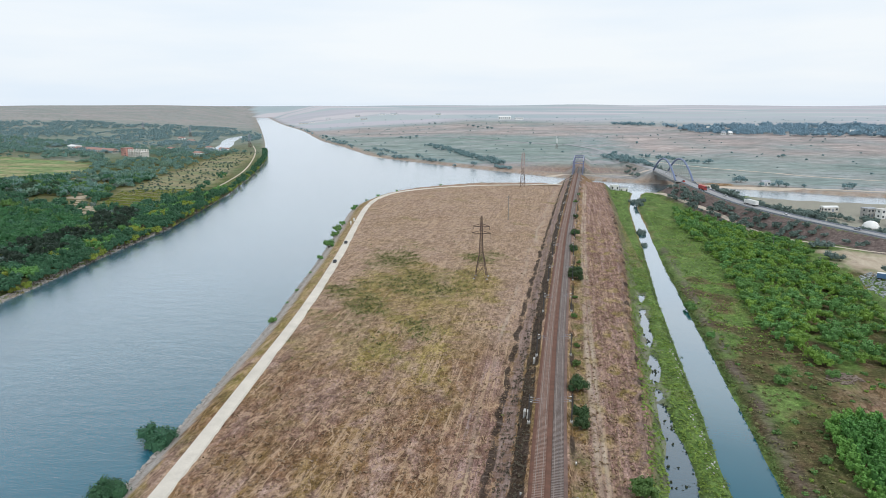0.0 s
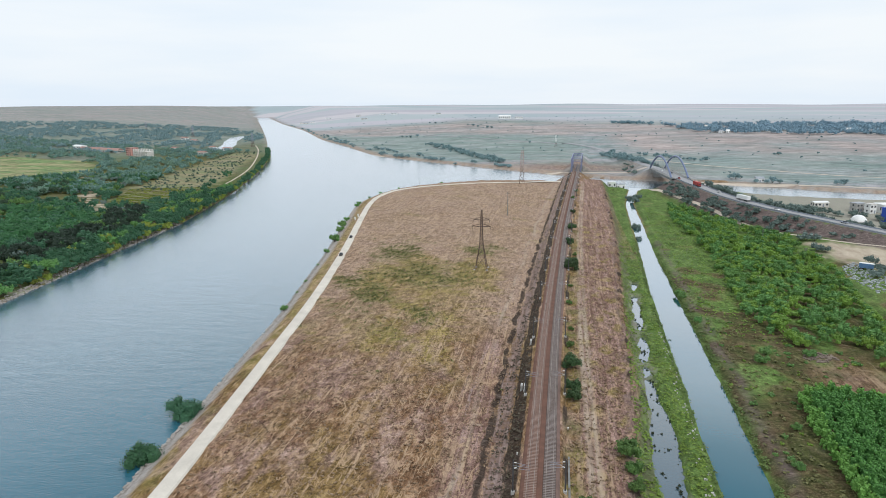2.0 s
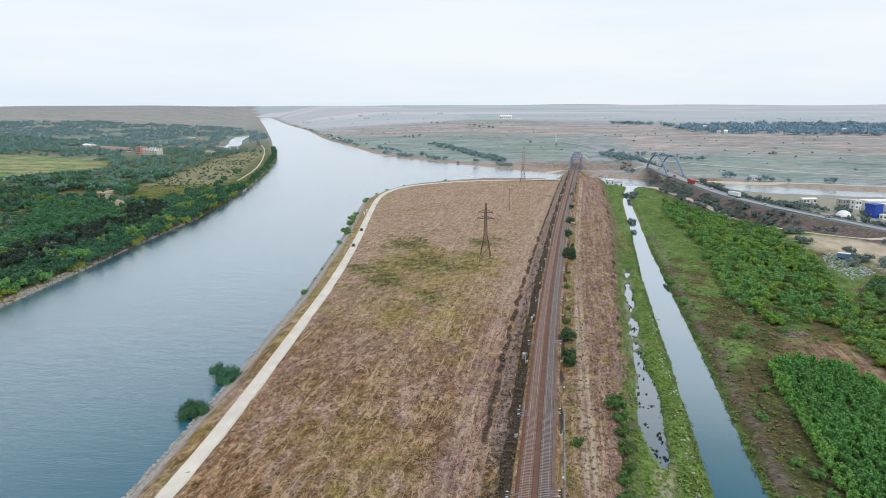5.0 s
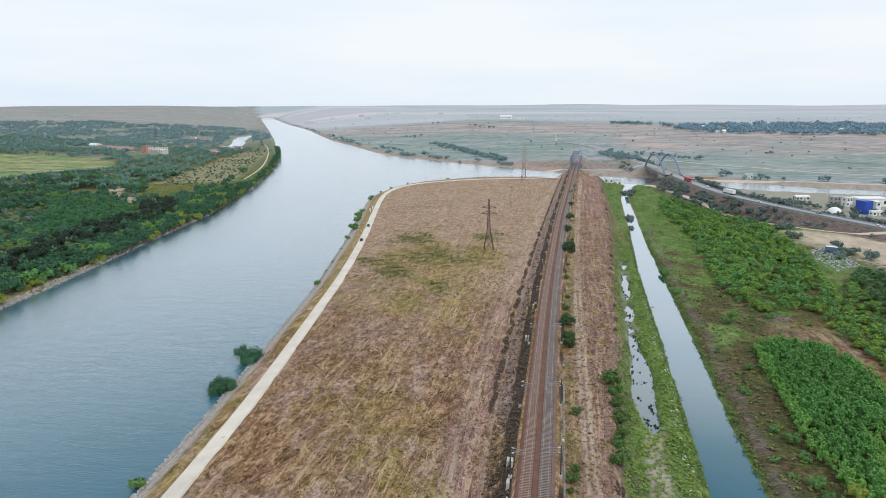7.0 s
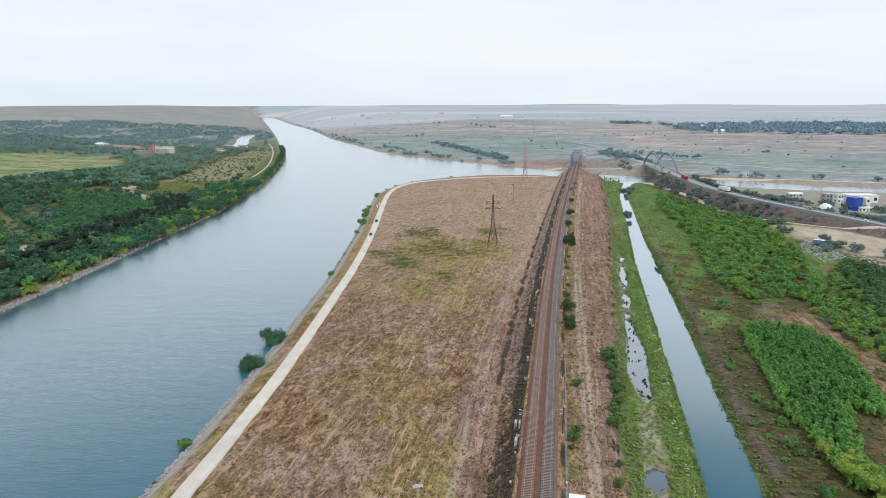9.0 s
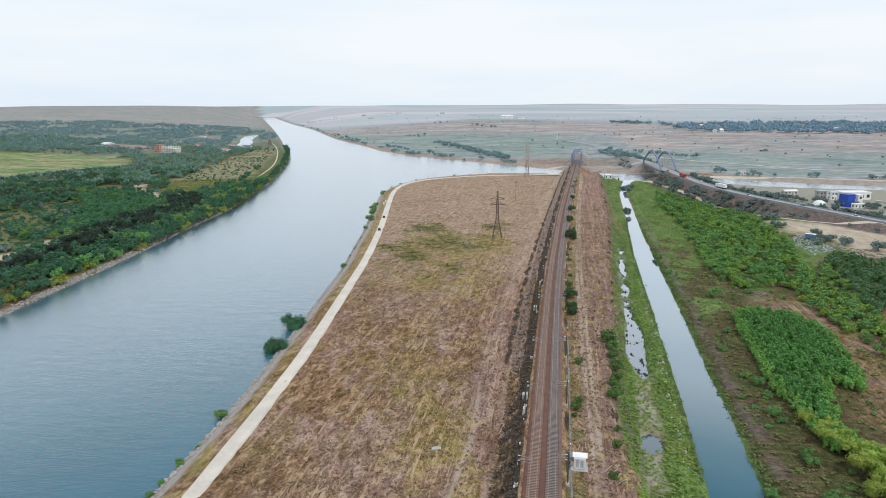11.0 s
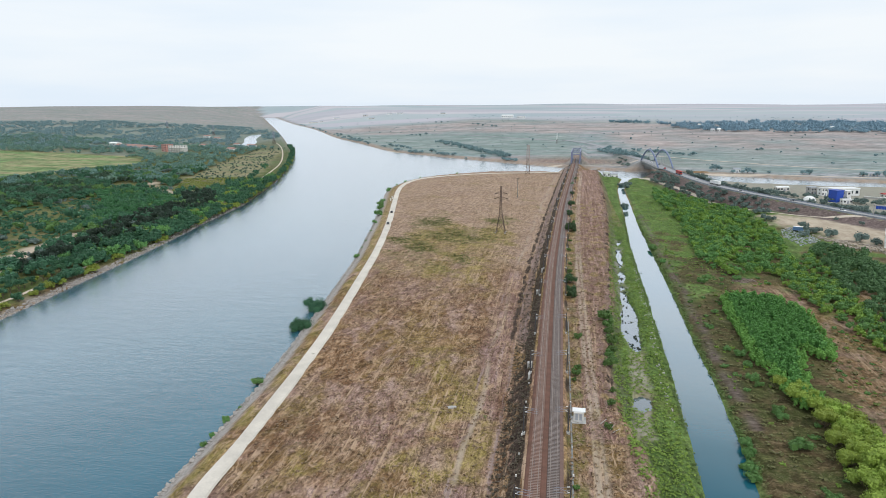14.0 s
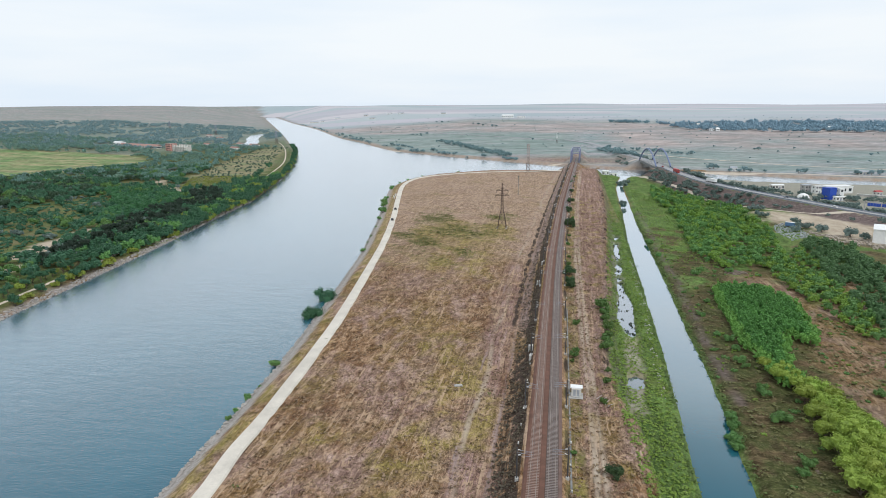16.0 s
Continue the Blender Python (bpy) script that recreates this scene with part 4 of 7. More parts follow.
def draped(name, line, width, lift, material, label):
    """A track that lies on the ground across its whole width."""
    line = np.asarray(line, float)[:, :2]
    d = np.gradient(line, axis=0)
    d /= np.linalg.norm(d, axis=1)[:, None]
    r = np.stack([d[:, 1], -d[:, 0]], 1)
    n, k = len(line), 5
    co = np.concatenate([np.c_[line + o * width * r, ground_at(line + o * width * r) + lift * (1 if abs(o) < 0.45 else 0.2)] for o in np.linspace(-0.5, 0.5, k)])
    i = np.arange(n - 1)
    faces = np.concatenate([np.stack([j * n + i, (j + 1) * n + i, (j + 1) * n + i + 1, j * n + i + 1], 1) for j in range(k - 1)])
    return structure(name, mesh_of(name, co, faces, True), material, label, "road")


road_z = on_land(smooth_line(SERVICE_ROAD, 3), 0.0)
road_z[:, 2] = np.convolve(np.pad(road_z[:, 2], 12, "edge"), np.ones(25) / 25, "valid") + 0.36
paved("service_road", road_z, 3.9, 0, ROAD_PALE, "pale concrete service road along the canal bank")
hw = smooth_line(HIGHWAY, 8)
beyond = hw[:, 1] > 1180
hw[beyond, 2] = ground_at(hw[beyond, :2]) + 0.5
paved("highway", hw, 9.6, 0, ASPHALT, "grey asphalt highway on an embankment")
DIRT = [(330, 300), (262, 340), (223, 364), (200, 379), (174, 393), (158, 406), (144, 432), (129, 466), (118, 510), (109, 554), (101, 600), (92, 640), (78, 645)]
draped("dirt_track", smooth_line(DIRT, 4), 2.8, 0.2, TRACK_DIRT, "pale dirt track below the highway embankment")
BANK_TRACK = [(-560, 1420), (-378, 1151), (-270, 1005), (-168, 888), (-90, 832), (-39, 800), (9, 792), (85, 790), (148, 722), (207, 700), (262, 688), (347, 668), (600, 605)]
draped("bank_track", smooth_line(BANK_TRACK, 8), 6.5, 0.2, TRACK_DIRT, "pale dirt road along the far canal bank")
WEST_TRACK = [(-212, -60), (-231, 70), (-238, 110), (-243, 152), (-252, 210), (-262, 262), (-276, 330), (-300, 440), (-345, 590), (-400, 760), (-480, 950), (-570, 1140), (-640, 1270)]
draped("west_track", smooth_line(WEST_TRACK, 6), 2.1, 0.2, TRACK_DIRT, "narrow dirt track along the wooded shore")
PLAIN_ROAD = [(118, 1010), (190, 905), (250, 850), (300, 800), (420, 740), (650, 690)]
draped("plain_road", smooth_line(PLAIN_ROAD, 10), 5.5, 0.2, TRACK_DIRT, "pale road crossing the open plain")

# ---- railway: ballast, two tracks, sleepers ----
rl = smooth_line(RAILWAY, 3.0)
rl = rl[(rl[:, 1] > -60) & (rl[:, 1] < 900)]
bed = rl[rl[:, 1] < 723]
structure("ballast", ribbon("ballast", bed, [(-4.7, -0.9), (-3.9, -0.3), (-3.6, -0.22), (-0.5, -0.22), (0.45, -0.26), (0.5, -0.26)]), BALLAST, "rust-brown track ballast", "ballast")
structure("ballast_east", ribbon("ballast_east", bed, [(0.5, -0.26), (0.9, -0.22), (3.45, -0.22)]), BALLAST_GREY, "grey-brown track ballast", "ballast")
structure("ballast_shoulder", ribbon("ballast_shoulder", bed, [(3.45, -0.22), (3.9, -0.28), (4.7, -0.9)]), plain("pink_brown_ballast", (0.165, 0.104, 0.085), 0.95, vary=0.35, scale=0.4, fine=8, bump=0.6), "pinkish-brown ballast shoulder", "ballast")
structure("ballast_middle", ribbon("ballast_middle", bed, [(-0.62, -0.3), (-0.5, -0.17), (0.5, -0.17), (0.62, -0.3)]), BALLAST, "rust-brown ballast between the tracks", "ballast")


def sleeper_mesh(material):
    bm = boxes((-1.3, -0.13, -0.22, 1.3, 0.13, -0.155), (-1.3, -0.11, -0.155, -0.45, 0.11, -0.125), (0.45, -0.11, -0.155, 1.3, 0.11, -0.125))
    me = bpy.data.meshes.new("sleeper")
    bm.to_mesh(me)
    bm.free()
    me.materials.append(material)
    return me


def along_rail(offset):
    """Places every 0.6 m along the railway, with their turn."""
    p = rl
    s = np.r_[0, np.cumsum(np.linalg.norm(np.diff(p[:, :2], axis=0), axis=1))]
    u = np.arange(0, s[-1], 0.6)
    q = np.stack([np.interp(u, s, p[:, k]) for k in range(3)], 1)
    d = np.gradient(q[:, :2], axis=0)
    d /= np.linalg.norm(d, axis=1)[:, None]
    q[:, 0] += d[:, 1] * offset
    q[:, 1] -= d[:, 0] * offset
    return q, d


def railway_track(offset, material, label):
    track = thing("railway_track", (0, 0, 0), label, "railway track", "double-track railway")
    for gauge in (-0.75, 0.75):
        o = offset + gauge
        part("rail", ribbon("rail", rl, [(o - 0.07, -0.12), (o - 0.02, -0.10), (o - 0.035, 0.0), (o + 0.035, 0.0), (o + 0.02, -0.10), (o + 0.07, -0.12)]), RAIL, track, "worn steel rail")
    q, d = along_rail(offset)
    me = sleeper_mesh(material)
    near = (q[:, 1] > -8) & (q[:, 1] < 171)
    for p, t in zip(q[near], d[near]):
        ob = part("sleeper", me, None, track)
        ob.matrix_basis = pose(*p, 0, 0, math.degrees(math.atan2(-t[0], t[1])))
    rest = ~near & (q[:, 1] > -60) & (q[:, 1] < 800)
    base = np.array([v.co[:] for v in me.vertices])
    quads = np.array([f.vertices[:] for f in me.polygons])
    p, t = q[rest], d[rest]
    co = np.stack([p[:, None, 0] + base[None, :, 0] * t[:, None, 1] + base[None, :, 1] * t[:, None, 0],
                   p[:, None, 1] - base[None, :, 0] * t[:, None, 0] + base[None, :, 1] * t[:, None, 1],
                   p[:, None, 2] + base[None, :, 2]], 2).reshape(-1, 3)
    faces = (quads[None] + (np.arange(len(p)) * len(base))[:, None, None]).reshape(-1, 4)
    part("sleeper_rest", mesh_of("sleeper_rest", co, faces), material, track, kind="stuff")


railway_track(-2.02, SLEEPER, "railway track with tan concrete sleepers on rusty ballast")
railway_track(2.02, SLEEPER_GREY, "railway track with grey concrete sleepers on stony ballast")


# ---- catenary masts ----
def rail_at(y):
    i = np.searchsorted(rl[:, 1], y)
    return [np.interp(y, rl[:, 1], rl[:, k]) for k in (0, 2)]


def catenary_mast(x, y, z, side):
    """A slender mast with a bracket over its track; side +1 carries the bracket towards -x."""
    m = thing("catenary_mast", (x, y, z), "dark steel catenary mast with a bracket over the track", "mast", "catenary masts")
    bm = bmesh.new()
    tube(bm, [(0, 0, 0), (0, 0, 7.6)], [0.19, 0.12], 8)
    part("pole", bm, STEEL_DARK, m)
    part("footing", boxes((-0.4, -0.4, -0.6, 0.4, 0.4, 0.25), bevel=0.04), CONCRETE, m, "pale concrete footing")
    s = -side
    part("bracket", beams([((0, 0, 7.0), (s * 3.3, 0, 6.6)), ((0, 0, 5.7), (s * 2.6, 0, 6.7)), ((s * 0.4, 0, 5.6), (s * 3.5, 0, 5.5)), ((0, 0, 6.3), (s * 3.4, 0.1, 6.0))], 0.05), STEEL_GREY, m, "grey galvanised bracket")
    for zz in (7.0, 5.7):
        bm = bmesh.new()
        tube(bm, [(s * 0.25, 0, zz), (s * 0.75, 0, zz - 0.05 if zz > 6 else zz + 0.2)], [0.10, 0.08], 6)
        part("insulator", bm, WHITE, m, "pale insulator")
    return m


MASTS = [-30, 6.6, 41, 78.5, 113, 160, 205, 250, 295, 342, 388, 434, 480, 526, 572, 618, 664, 815, 860]
for y in MASTS:
    cx, cz = rail_at(y)
    catenary_mast(cx - 5.6, y, cz - 0.75, -1)
    catenary_mast(cx + 5.4, y + 2.0, cz - 0.75, 1)
wires = thing("catenary_wires", (0, 0, 0), "thin dark catenary wires above the two tracks", "wire")
for o in (-2.02, 2.02):
    for h, w in ((5.5, 0.012), (6.6, 0.012)):
        part("wire", ribbon("wire", rl[::4], [(o - w, h), (o, h + w), (o + w, h), (o, h - w), (o - w, h)]), STEEL_DARK, wires)


# ---- railway bridge: through truss with portal frames ----
def truss_bridge():
    y0, y1, n = 722.0, 800.0, 6
    b = thing("railway_bridge", (0, 0, 0), "grey steel through-truss railway bridge over the canal branch", "bridge")
    half, tall = 5.4, 13.5

    def at(y, o, h):
        x, z = rail_at(y)
        return (x + o, y, z + h)

    ys = [y0 + (y1 - y0) * k / n for k in range(n + 1)]
    for o in (-half, half):
        part("bottom_chord", beams([(at(a, o, -0.9), at(c, o, -0.9)) for a, c in zip(ys[:-1], ys[1:])], 1.0), TRUSS_BLUE, b)
        part("top_chord", beams([(at(a, o, tall), at(c, o, tall)) for a, c in zip(ys[:-1], ys[1:])], 0.8), TRUSS_BLUE, b)
        for a in ys:
            part("upright", beams([(at(a, o, -0.9), at(a, o, tall))], 0.85), TRUSS_BLUE, b)
        for k in range(n):
            a, c = (ys[k], ys[k + 1]) if k % 2 else (ys[k + 1], ys[k])
            part("diagonal", beams([(at(a, o, -0.9), at(c, o, tall))], 0.55), TRUSS_BLUE, b)
        part("walkway_rail", beams([(at(a, o * 1.18, 1.0), at(c, o * 1.18, 1.0)) for a, c in zip(ys[:-1], ys[1:])], 0.12), STEEL_DARK, b)
    for k, a in enumerate(ys):
        part("cross_beam", beams([(at(a, -half, tall), at(a, half, tall))] + ([(at(a, -half, tall - 2.6), at(a, half, tall - 2.6))] if k in (0, n) else []), 0.7 if k in (0, n) else 0.4), TRUSS_BLUE, b)
    part("deck", ribbon("deck", rl[(rl[:, 1] > y0 - 1) & (rl[:, 1] < y1 + 1)], [(-6.0, -0.75), (-6.0, -0.4), (6.0, -0.4), (6.0, -0.75), (-6.0, -0.75)]), STEEL_DARK, b)
    for y in (y0 - 1.5, y1 + 1.5):
        x, z = rail_at(y)
        part("abutment", boxes((x - 7, y - 3, -2, x + 7, y + 3, z - 1.4), bevel=0.15), CONCRETE_DARK, b, "stained concrete abutment")
    return b


truss_bridge()


# ---- road bridge: two tied arches ----
def arch_bridge():
    b = thing("arch_bridge", (0, 0, 0), "tied-arch highway bridge with two blue-grey steel arches", "bridge")
    line = hw[(hw[:, 1] > 640) & (hw[:, 1] < 757)]

    def at(y, o, h):
        x, z = (np.interp(y, line[:, 1], line[:, k]) for k in (0, 2))
        return (x + o, y, z + h)

    y0, y1, rise, half = 650.0, 752.0, 17.0, 8.0
    part("deck", ribbon("deck", line, [(-9.2, -1.9), (-9.2, 0.1), (-5.0, -0.1), (5.0, -0.1), (9.2, 0.1), (9.2, -1.9), (-9.2, -1.9)]), CONCRETE_DARK, b, "grey concrete bridge deck")
    for o in (-half, half):
        pts = [at(y0 + (y1 - y0) * t, o, 0.2 + rise * 4 * t * (1 - t)) for t in np.linspace(0, 1, 25)]
        bm = bmesh.new()
        tube(bm, pts, [0.95] * len(pts), 8)
        part("arch", bm, ARCH_BLUE, b)
        for t in np.linspace(0, 1, 13)[1:-1]:
            y = y0 + (y1 - y0) * t
            part("hanger", beams([(at(y, o, 0.1), at(y, o, 0.1 + rise * 4 * t * (1 - t)))], 0.14), STEEL_GREY, b)
        part("parapet", beams([(at(a[1], o * 1.17, 1.0), at(c[1], o * 1.17, 1.0)) for a, c in zip(line[:-1], line[1:])], 0.16), CONCRETE, b)
    for y in (646, y0 + 2, y1 - 2, 752):
        x, _, z = at(y, 0, 0)
        part("pier", boxes((x - 8.4, y - 1.6, -2.5, x + 8.4, y + 1.6, z - 1.85), bevel=0.2), CONCRETE, b, "grey concrete pier")
    return b


arch_bridge()


# ---- plants ----
def leaf_cloud(seed, blobs, n, size, flat=False):
    """Corners and faces of n loose leaf sprays spread over lumpy blobs (x, y, z, radius, squash)."""
    r = np.random.RandomState(seed)
    b = np.array(blobs, float)
    weight = b[:, 3] ** 2
    pick = r.choice(len(b), n, p=weight / weight.sum())
    d = r.normal(size=(n, 3))
    d /= np.linalg.norm(d, axis=1)[:, None]
    d[:, 2] = np.where(d[:, 2] < -0.55, -d[:, 2], d[:, 2])
    c = b[pick, :3] + d * (b[pick, 3] * r.uniform(0.62, 1.06, n))[:, None] * np.stack([np.ones(n), np.ones(n), b[pick, 4]], 1)
    nrm = d * (0.35 if flat else 1.0) + r.normal(scale=0.4, size=(n, 3)) + (0, 0, 1.0 if flat else 0.0)
    nrm /= np.linalg.norm(nrm, axis=1)[:, None]
    u = np.cross(nrm, r.normal(size=(n, 3)))
    u /= np.linalg.norm(u, axis=1)[:, None]
    v = np.cross(nrm, u)
    s = size * r.uniform(0.6, 1.35, n)[:, None]
    co = np.stack([c - u * s, c + v * s * 0.75 - u * 0.15 * s, c + u * s, c - v * s * 0.8 + nrm * 0.25 * s], 1).reshape(-1, 3)
    return co, np.arange(4 * n).reshape(n, 4)


def lobe_mesh():
    """A rough lump of six four-sided faces."""
    co = np.array([(x, y, z) for z in (-1, 1) for y in (-1, 1) for x in (-1, 1)], float) / math.sqrt(3)
    return co * 1.15, np.array([(0, 2, 3, 1), (4, 5, 7, 6), (0, 1, 5, 4), (1, 3, 7, 5), (3, 2, 6, 7), (2, 0, 4, 6)])


LOBE = lobe_mesh()


def crown_cloud(seed, blobs, n, size, fill=0.66):
    """Lumpy inner lobes with leaf sprays over them; the lobes come first."""
    r = np.random.RandomState(seed + 500)
    co, fa = [], []
    for k, (x, y, z, q, sq) in enumerate(blobs):
        bump = 1 + r.uniform(-0.16, 0.16, (len(LOBE[0]), 1))
        co.append(LOBE[0] * bump * (q * fill) * (1, 1, sq) + (x, y, z))
        fa.append(LOBE[1] + 8 * k)
    c2, f2 = leaf_cloud(seed, blobs, n, size)
    return np.concatenate(co + [c2]), np.concatenate(fa + [f2 + 8 * len(blobs)])


def crown_blobs(seed, radius, tall, n):
    r = random.Random(seed)
    out = [(0, 0, tall * 0.55, radius * 0.72, tall / radius / 2.4)]
    for k in range(n):
        a, q = math.tau * (k + r.random() * 0.7) / n, radius * r.uniform(0.35, 0.72)
        out.append((q * math.cos(a), q * math.sin(a), tall * r.uniform(0.32, 0.8), radius * r.uniform(0.28, 0.5), r.uniform(0.8, 1.2)))
    return out


def tree_model(seed, leaf, radius, tall, base, sprays, size, name, label, category, group=""):
    """A tapered trunk with limbs and a lumpy crown of many sprays, 1:1 in metres."""
    r = random.Random(seed)
    t = thing(name, (0, 0, 0), label, category, group)
    bm = bmesh.new()
    bend = (r.uniform(-0.2, 0.2), r.uniform(-0.2, 0.2))
    thick = 0.035 * tall + 0.04
    top = (bend[0], bend[1], base + tall * 0.6)
    tube(bm, [(0, 0, -0.4), (bend[0] * 0.4, bend[1] * 0.4, base * 0.6 + 0.2), top], [thick, thick * 0.75, thick * 0.25], 6)
    for k in range(4):
        a = math.tau * (k + r.random() * 0.6) / 4
        z0 = base * 0.7 + tall * 0.12 * k / 4
        tube(bm, [(bend[0] * 0.5, bend[1] * 0.5, z0), (radius * 0.32 * math.cos(a), radius * 0.32 * math.sin(a), z0 + tall * 0.22), (radius * 0.62 * math.cos(a), radius * 0.62 * math.sin(a), z0 + tall * 0.42)],
             [thick * 0.5, thick * 0.35, thick * 0.12], 5)
    part("trunk", bm, BARK, t)
    blobs = [(x, y, z + base, q, s) for x, y, z, q, s in crown_blobs(seed, radius, tall, 7)]
    co, faces = crown_cloud(seed, blobs, sprays, size)
    part("crown", mesh_of("crown", co, faces), leaf, t)
    return t


MODELS = {}


def plant(kind, x, y, scale=1.0, lift=0.0, turn=None, z=None):
    """One more plant of a kind; the first of a kind is the model itself."""
    spec = KINDS[kind]
    r = random.Random(round(x * 13.7 + y * 7.3) + len(kind))
    if kind not in MODELS:
        MODELS[kind] = [None] * 3
    k = r.randrange(3)
    z = height(x, y) if z is None else z
    m = pose(x, y, z + lift, 0, 0, r.uniform(0, 360) if turn is None else turn)
    if MODELS[kind][k] is None:
        MODELS[kind][k] = tree_model(k * 31 + len(kind) * 7, *spec)
        ob = MODELS[kind][k]
        ob.matrix_basis = m
    else:
        ob = copy_thing(MODELS[kind][k], m)
    ob.scale = (scale * r.uniform(0.92, 1.08), scale * r.uniform(0.92, 1.08), scale)
    return ob


KINDS = {
    "bank_bush": (LEAF_WOOD, 5.0, 6.0, 0.0, 1900, 0.20, "bank_bush", "large rounded green bush on the stone canal bank", "bush", "bushes on the canal bank"),
    "small_bush": (LEAF_MID, 1.5, 1.7, 0.0, 420, 0.13, "small_bush", "low green bush on the bank", "bush", "bushes on the canal bank"),
    "rail_bush": (foliage("dark_bush_leaves", (0.018, 0.044, 0.018), (0.070, 0.120, 0.046)), 2.0, 3.6, -0.5, 1100, 0.14, "rail_bush", "dark green conical bush beside the railway", "bush", "bushes along the railway"),
    "light_bush": (foliage("berm_bush_leaves", (0.036, 0.080, 0.020), (0.120, 0.205, 0.055)), 1.7, 2.4, -0.3, 700, 0.13, "light_bush", "light green bush beside the railway", "bush", "bushes along the railway"),
    "channel_bush": (LEAF_MID, 2.3, 2.2, 0.0, 900, 0.15, "channel_bush", "leafy green bush leaning over the channel", "bush", "bushes along the channel"),
    "channel_sage_bush": (LEAF_SAGE, 3.6, 3.6, 0.0, 520, 0.22, "channel_sage_bush", "grey-green bush leaning over the channel", "bush", "bushes along the channel"),
    "shore_tree": (LEAF_WOOD, 3.6, 6.5, 1.2, 520, 0.27, "shore_tree", "green deciduous tree on the wooded shore", "tree", "trees on the wooded shore"),
    "shore_willow": (LEAF_YELLOW, 3.0, 4.6, 0.6, 500, 0.25, "shore_willow", "yellow-green willow on the wooded shore", "tree", "trees on the wooded shore"),
    "shore_pine": (LEAF_DARK, 3.0, 8.0, 1.4, 500, 0.25, "shore_pine", "dark green pine on the wooded shore", "tree", "trees on the wooded shore"),
    "slope_bush": (LEAF_SAGE, 3.9, 3.9, 0.0, 420, 0.25, "slope_bush", "grey-green bush on the highway embankment", "bush", "bushes on the embankment"),
    "yellow_tree": (foliage("yellow_tree_leaves", (0.135, 0.215, 0.026), (0.330, 0.425, 0.080)), 3.4, 4.8, 0.3, 1300, 0.17, "young_tree", "bright yellow-green young tree in the thicket", "tree", "trees in the thicket"),
    "far_tree": (LEAF_HAZED, 5.5, 7.0, 0.6, 200, 0.50, "far_tree", "tree on the open plain, haze-tinted grey-green", "tree", "trees on the plain"),
}


def thicket(name, spots, sizes, tall, sprays, leaf_size, material, label, seed, category="trees", squash=1.0, lobes=0.66):
    """Many plants grown into one another, as one mass of leaf sprays."""
    spots = np.asarray(spots, float)
    r = np.random.RandomState(seed)
    zs = ground_at(spots)
    models = [crown_cloud(seed + k, crown_blobs(seed + k, 1.0, tall, 5), sprays, leaf_size, lobes) if lobes else leaf_cloud(seed + k, crown_blobs(seed + k, 1.0, tall, 5), sprays, leaf_size, True) for k in range(4)]
    cos, faces, n = [], [], 0
    for k in range(4):
        use = np.arange(k, len(spots), 4)
        if not len(use):
            continue
        co, fa = models[k]
        a = r.uniform(0, math.tau, len(use))
        s = sizes[use] if hasattr(sizes, "__len__") else np.full(len(use), sizes)
        s = s * r.uniform(0.7, 1.3, len(use))
        c, sn = np.cos(a) * s, np.sin(a) * s
        x = co[None, :, 0] * c[:, None] - co[None, :, 1] * sn[:, None] + spots[use, 0, None]
        y = co[None, :, 0] * sn[:, None] + co[None, :, 1] * c[:, None] + spots[use, 1, None]
        z = co[None, :, 2] * (s * squash * r.uniform(0.8, 1.2, len(use)))[:, None] + zs[use, None]
        cos.append(np.stack([x, y, z], 2).reshape(-1, 3))
        faces.append((fa[None] + (np.arange(len(use)) * len(co))[:, None, None]).reshape(-1, 4) + n)
        n += len(use) * len(co)
    me = mesh_of(name, np.concatenate(cos), np.concatenate(faces))
    me.materials.append(material)
    return tagged(new(name, me), label, category, kind="stuff")


def spots_in(ring, n, seed, keep=None):
    """Random places inside a ring of the plan."""
    r = np.random.RandomState(seed)
    ring = np.array(ring, float)
    lo, hi = ring.min(0), ring.max(0)
    got = np.zeros((0, 2))
    for _ in range(40):
        p = r.uniform(lo, hi, (n * 2, 2))
        p = p[inside(p, ring)]
        if keep is not None and len(p):
            p = p[keep(p)]
        got = np.concatenate([got, p])
        if len(got) >= n:
            break
    return got[:n]


# canal bank, railway side and channel
for x, y, s in ((-101.6, 142.5, 1.2), (-98.8, 120, 1.1)):
    plant("bank_bush", x, y, s, -1.0)
for x, y, s in ((-113.0, 236, 1.5), (-91.6, 69, 1.7), (-88.8, 44, 1.0), (-88.0, 31, 0.9), (-88.4, 36, 0.7), (-133, 342, 1.5), (-139, 372, 2.6), (-147, 405, 2.4), (-152, 425, 2.6), (-156, 446, 1.7), (-168, 508, 1.9),
                (-170, 520, 1.6), (-171, 555, 1.0), (-170, 590, 1.2), (-160, 623, 1.1), (-146, 652, 1.1), (-124, 672, 1.2), (-84, 702, 1.0), (-107, 692, 0.9), (-97, 122, 0.4), (-88.9, 52, 0.5), (-118, 262, 0.6), (-121, 280, 0.7), (-127, 312, 0.7)):
    plant("small_bush", x, y, s)
for x, y, s in ((7.4, 181, 1.75), (7.6, 164, 1.4), (7.8, 159, 1.2), (15.9, 11.5, 1.2), (9.0, 352, 1.5), (10.6, 396, 1.6), (9.6, 300, 2.0), (10.0, 308, 1.8), (12.4, 450, 1.3)):
    plant("rail_bush", x, y, s)
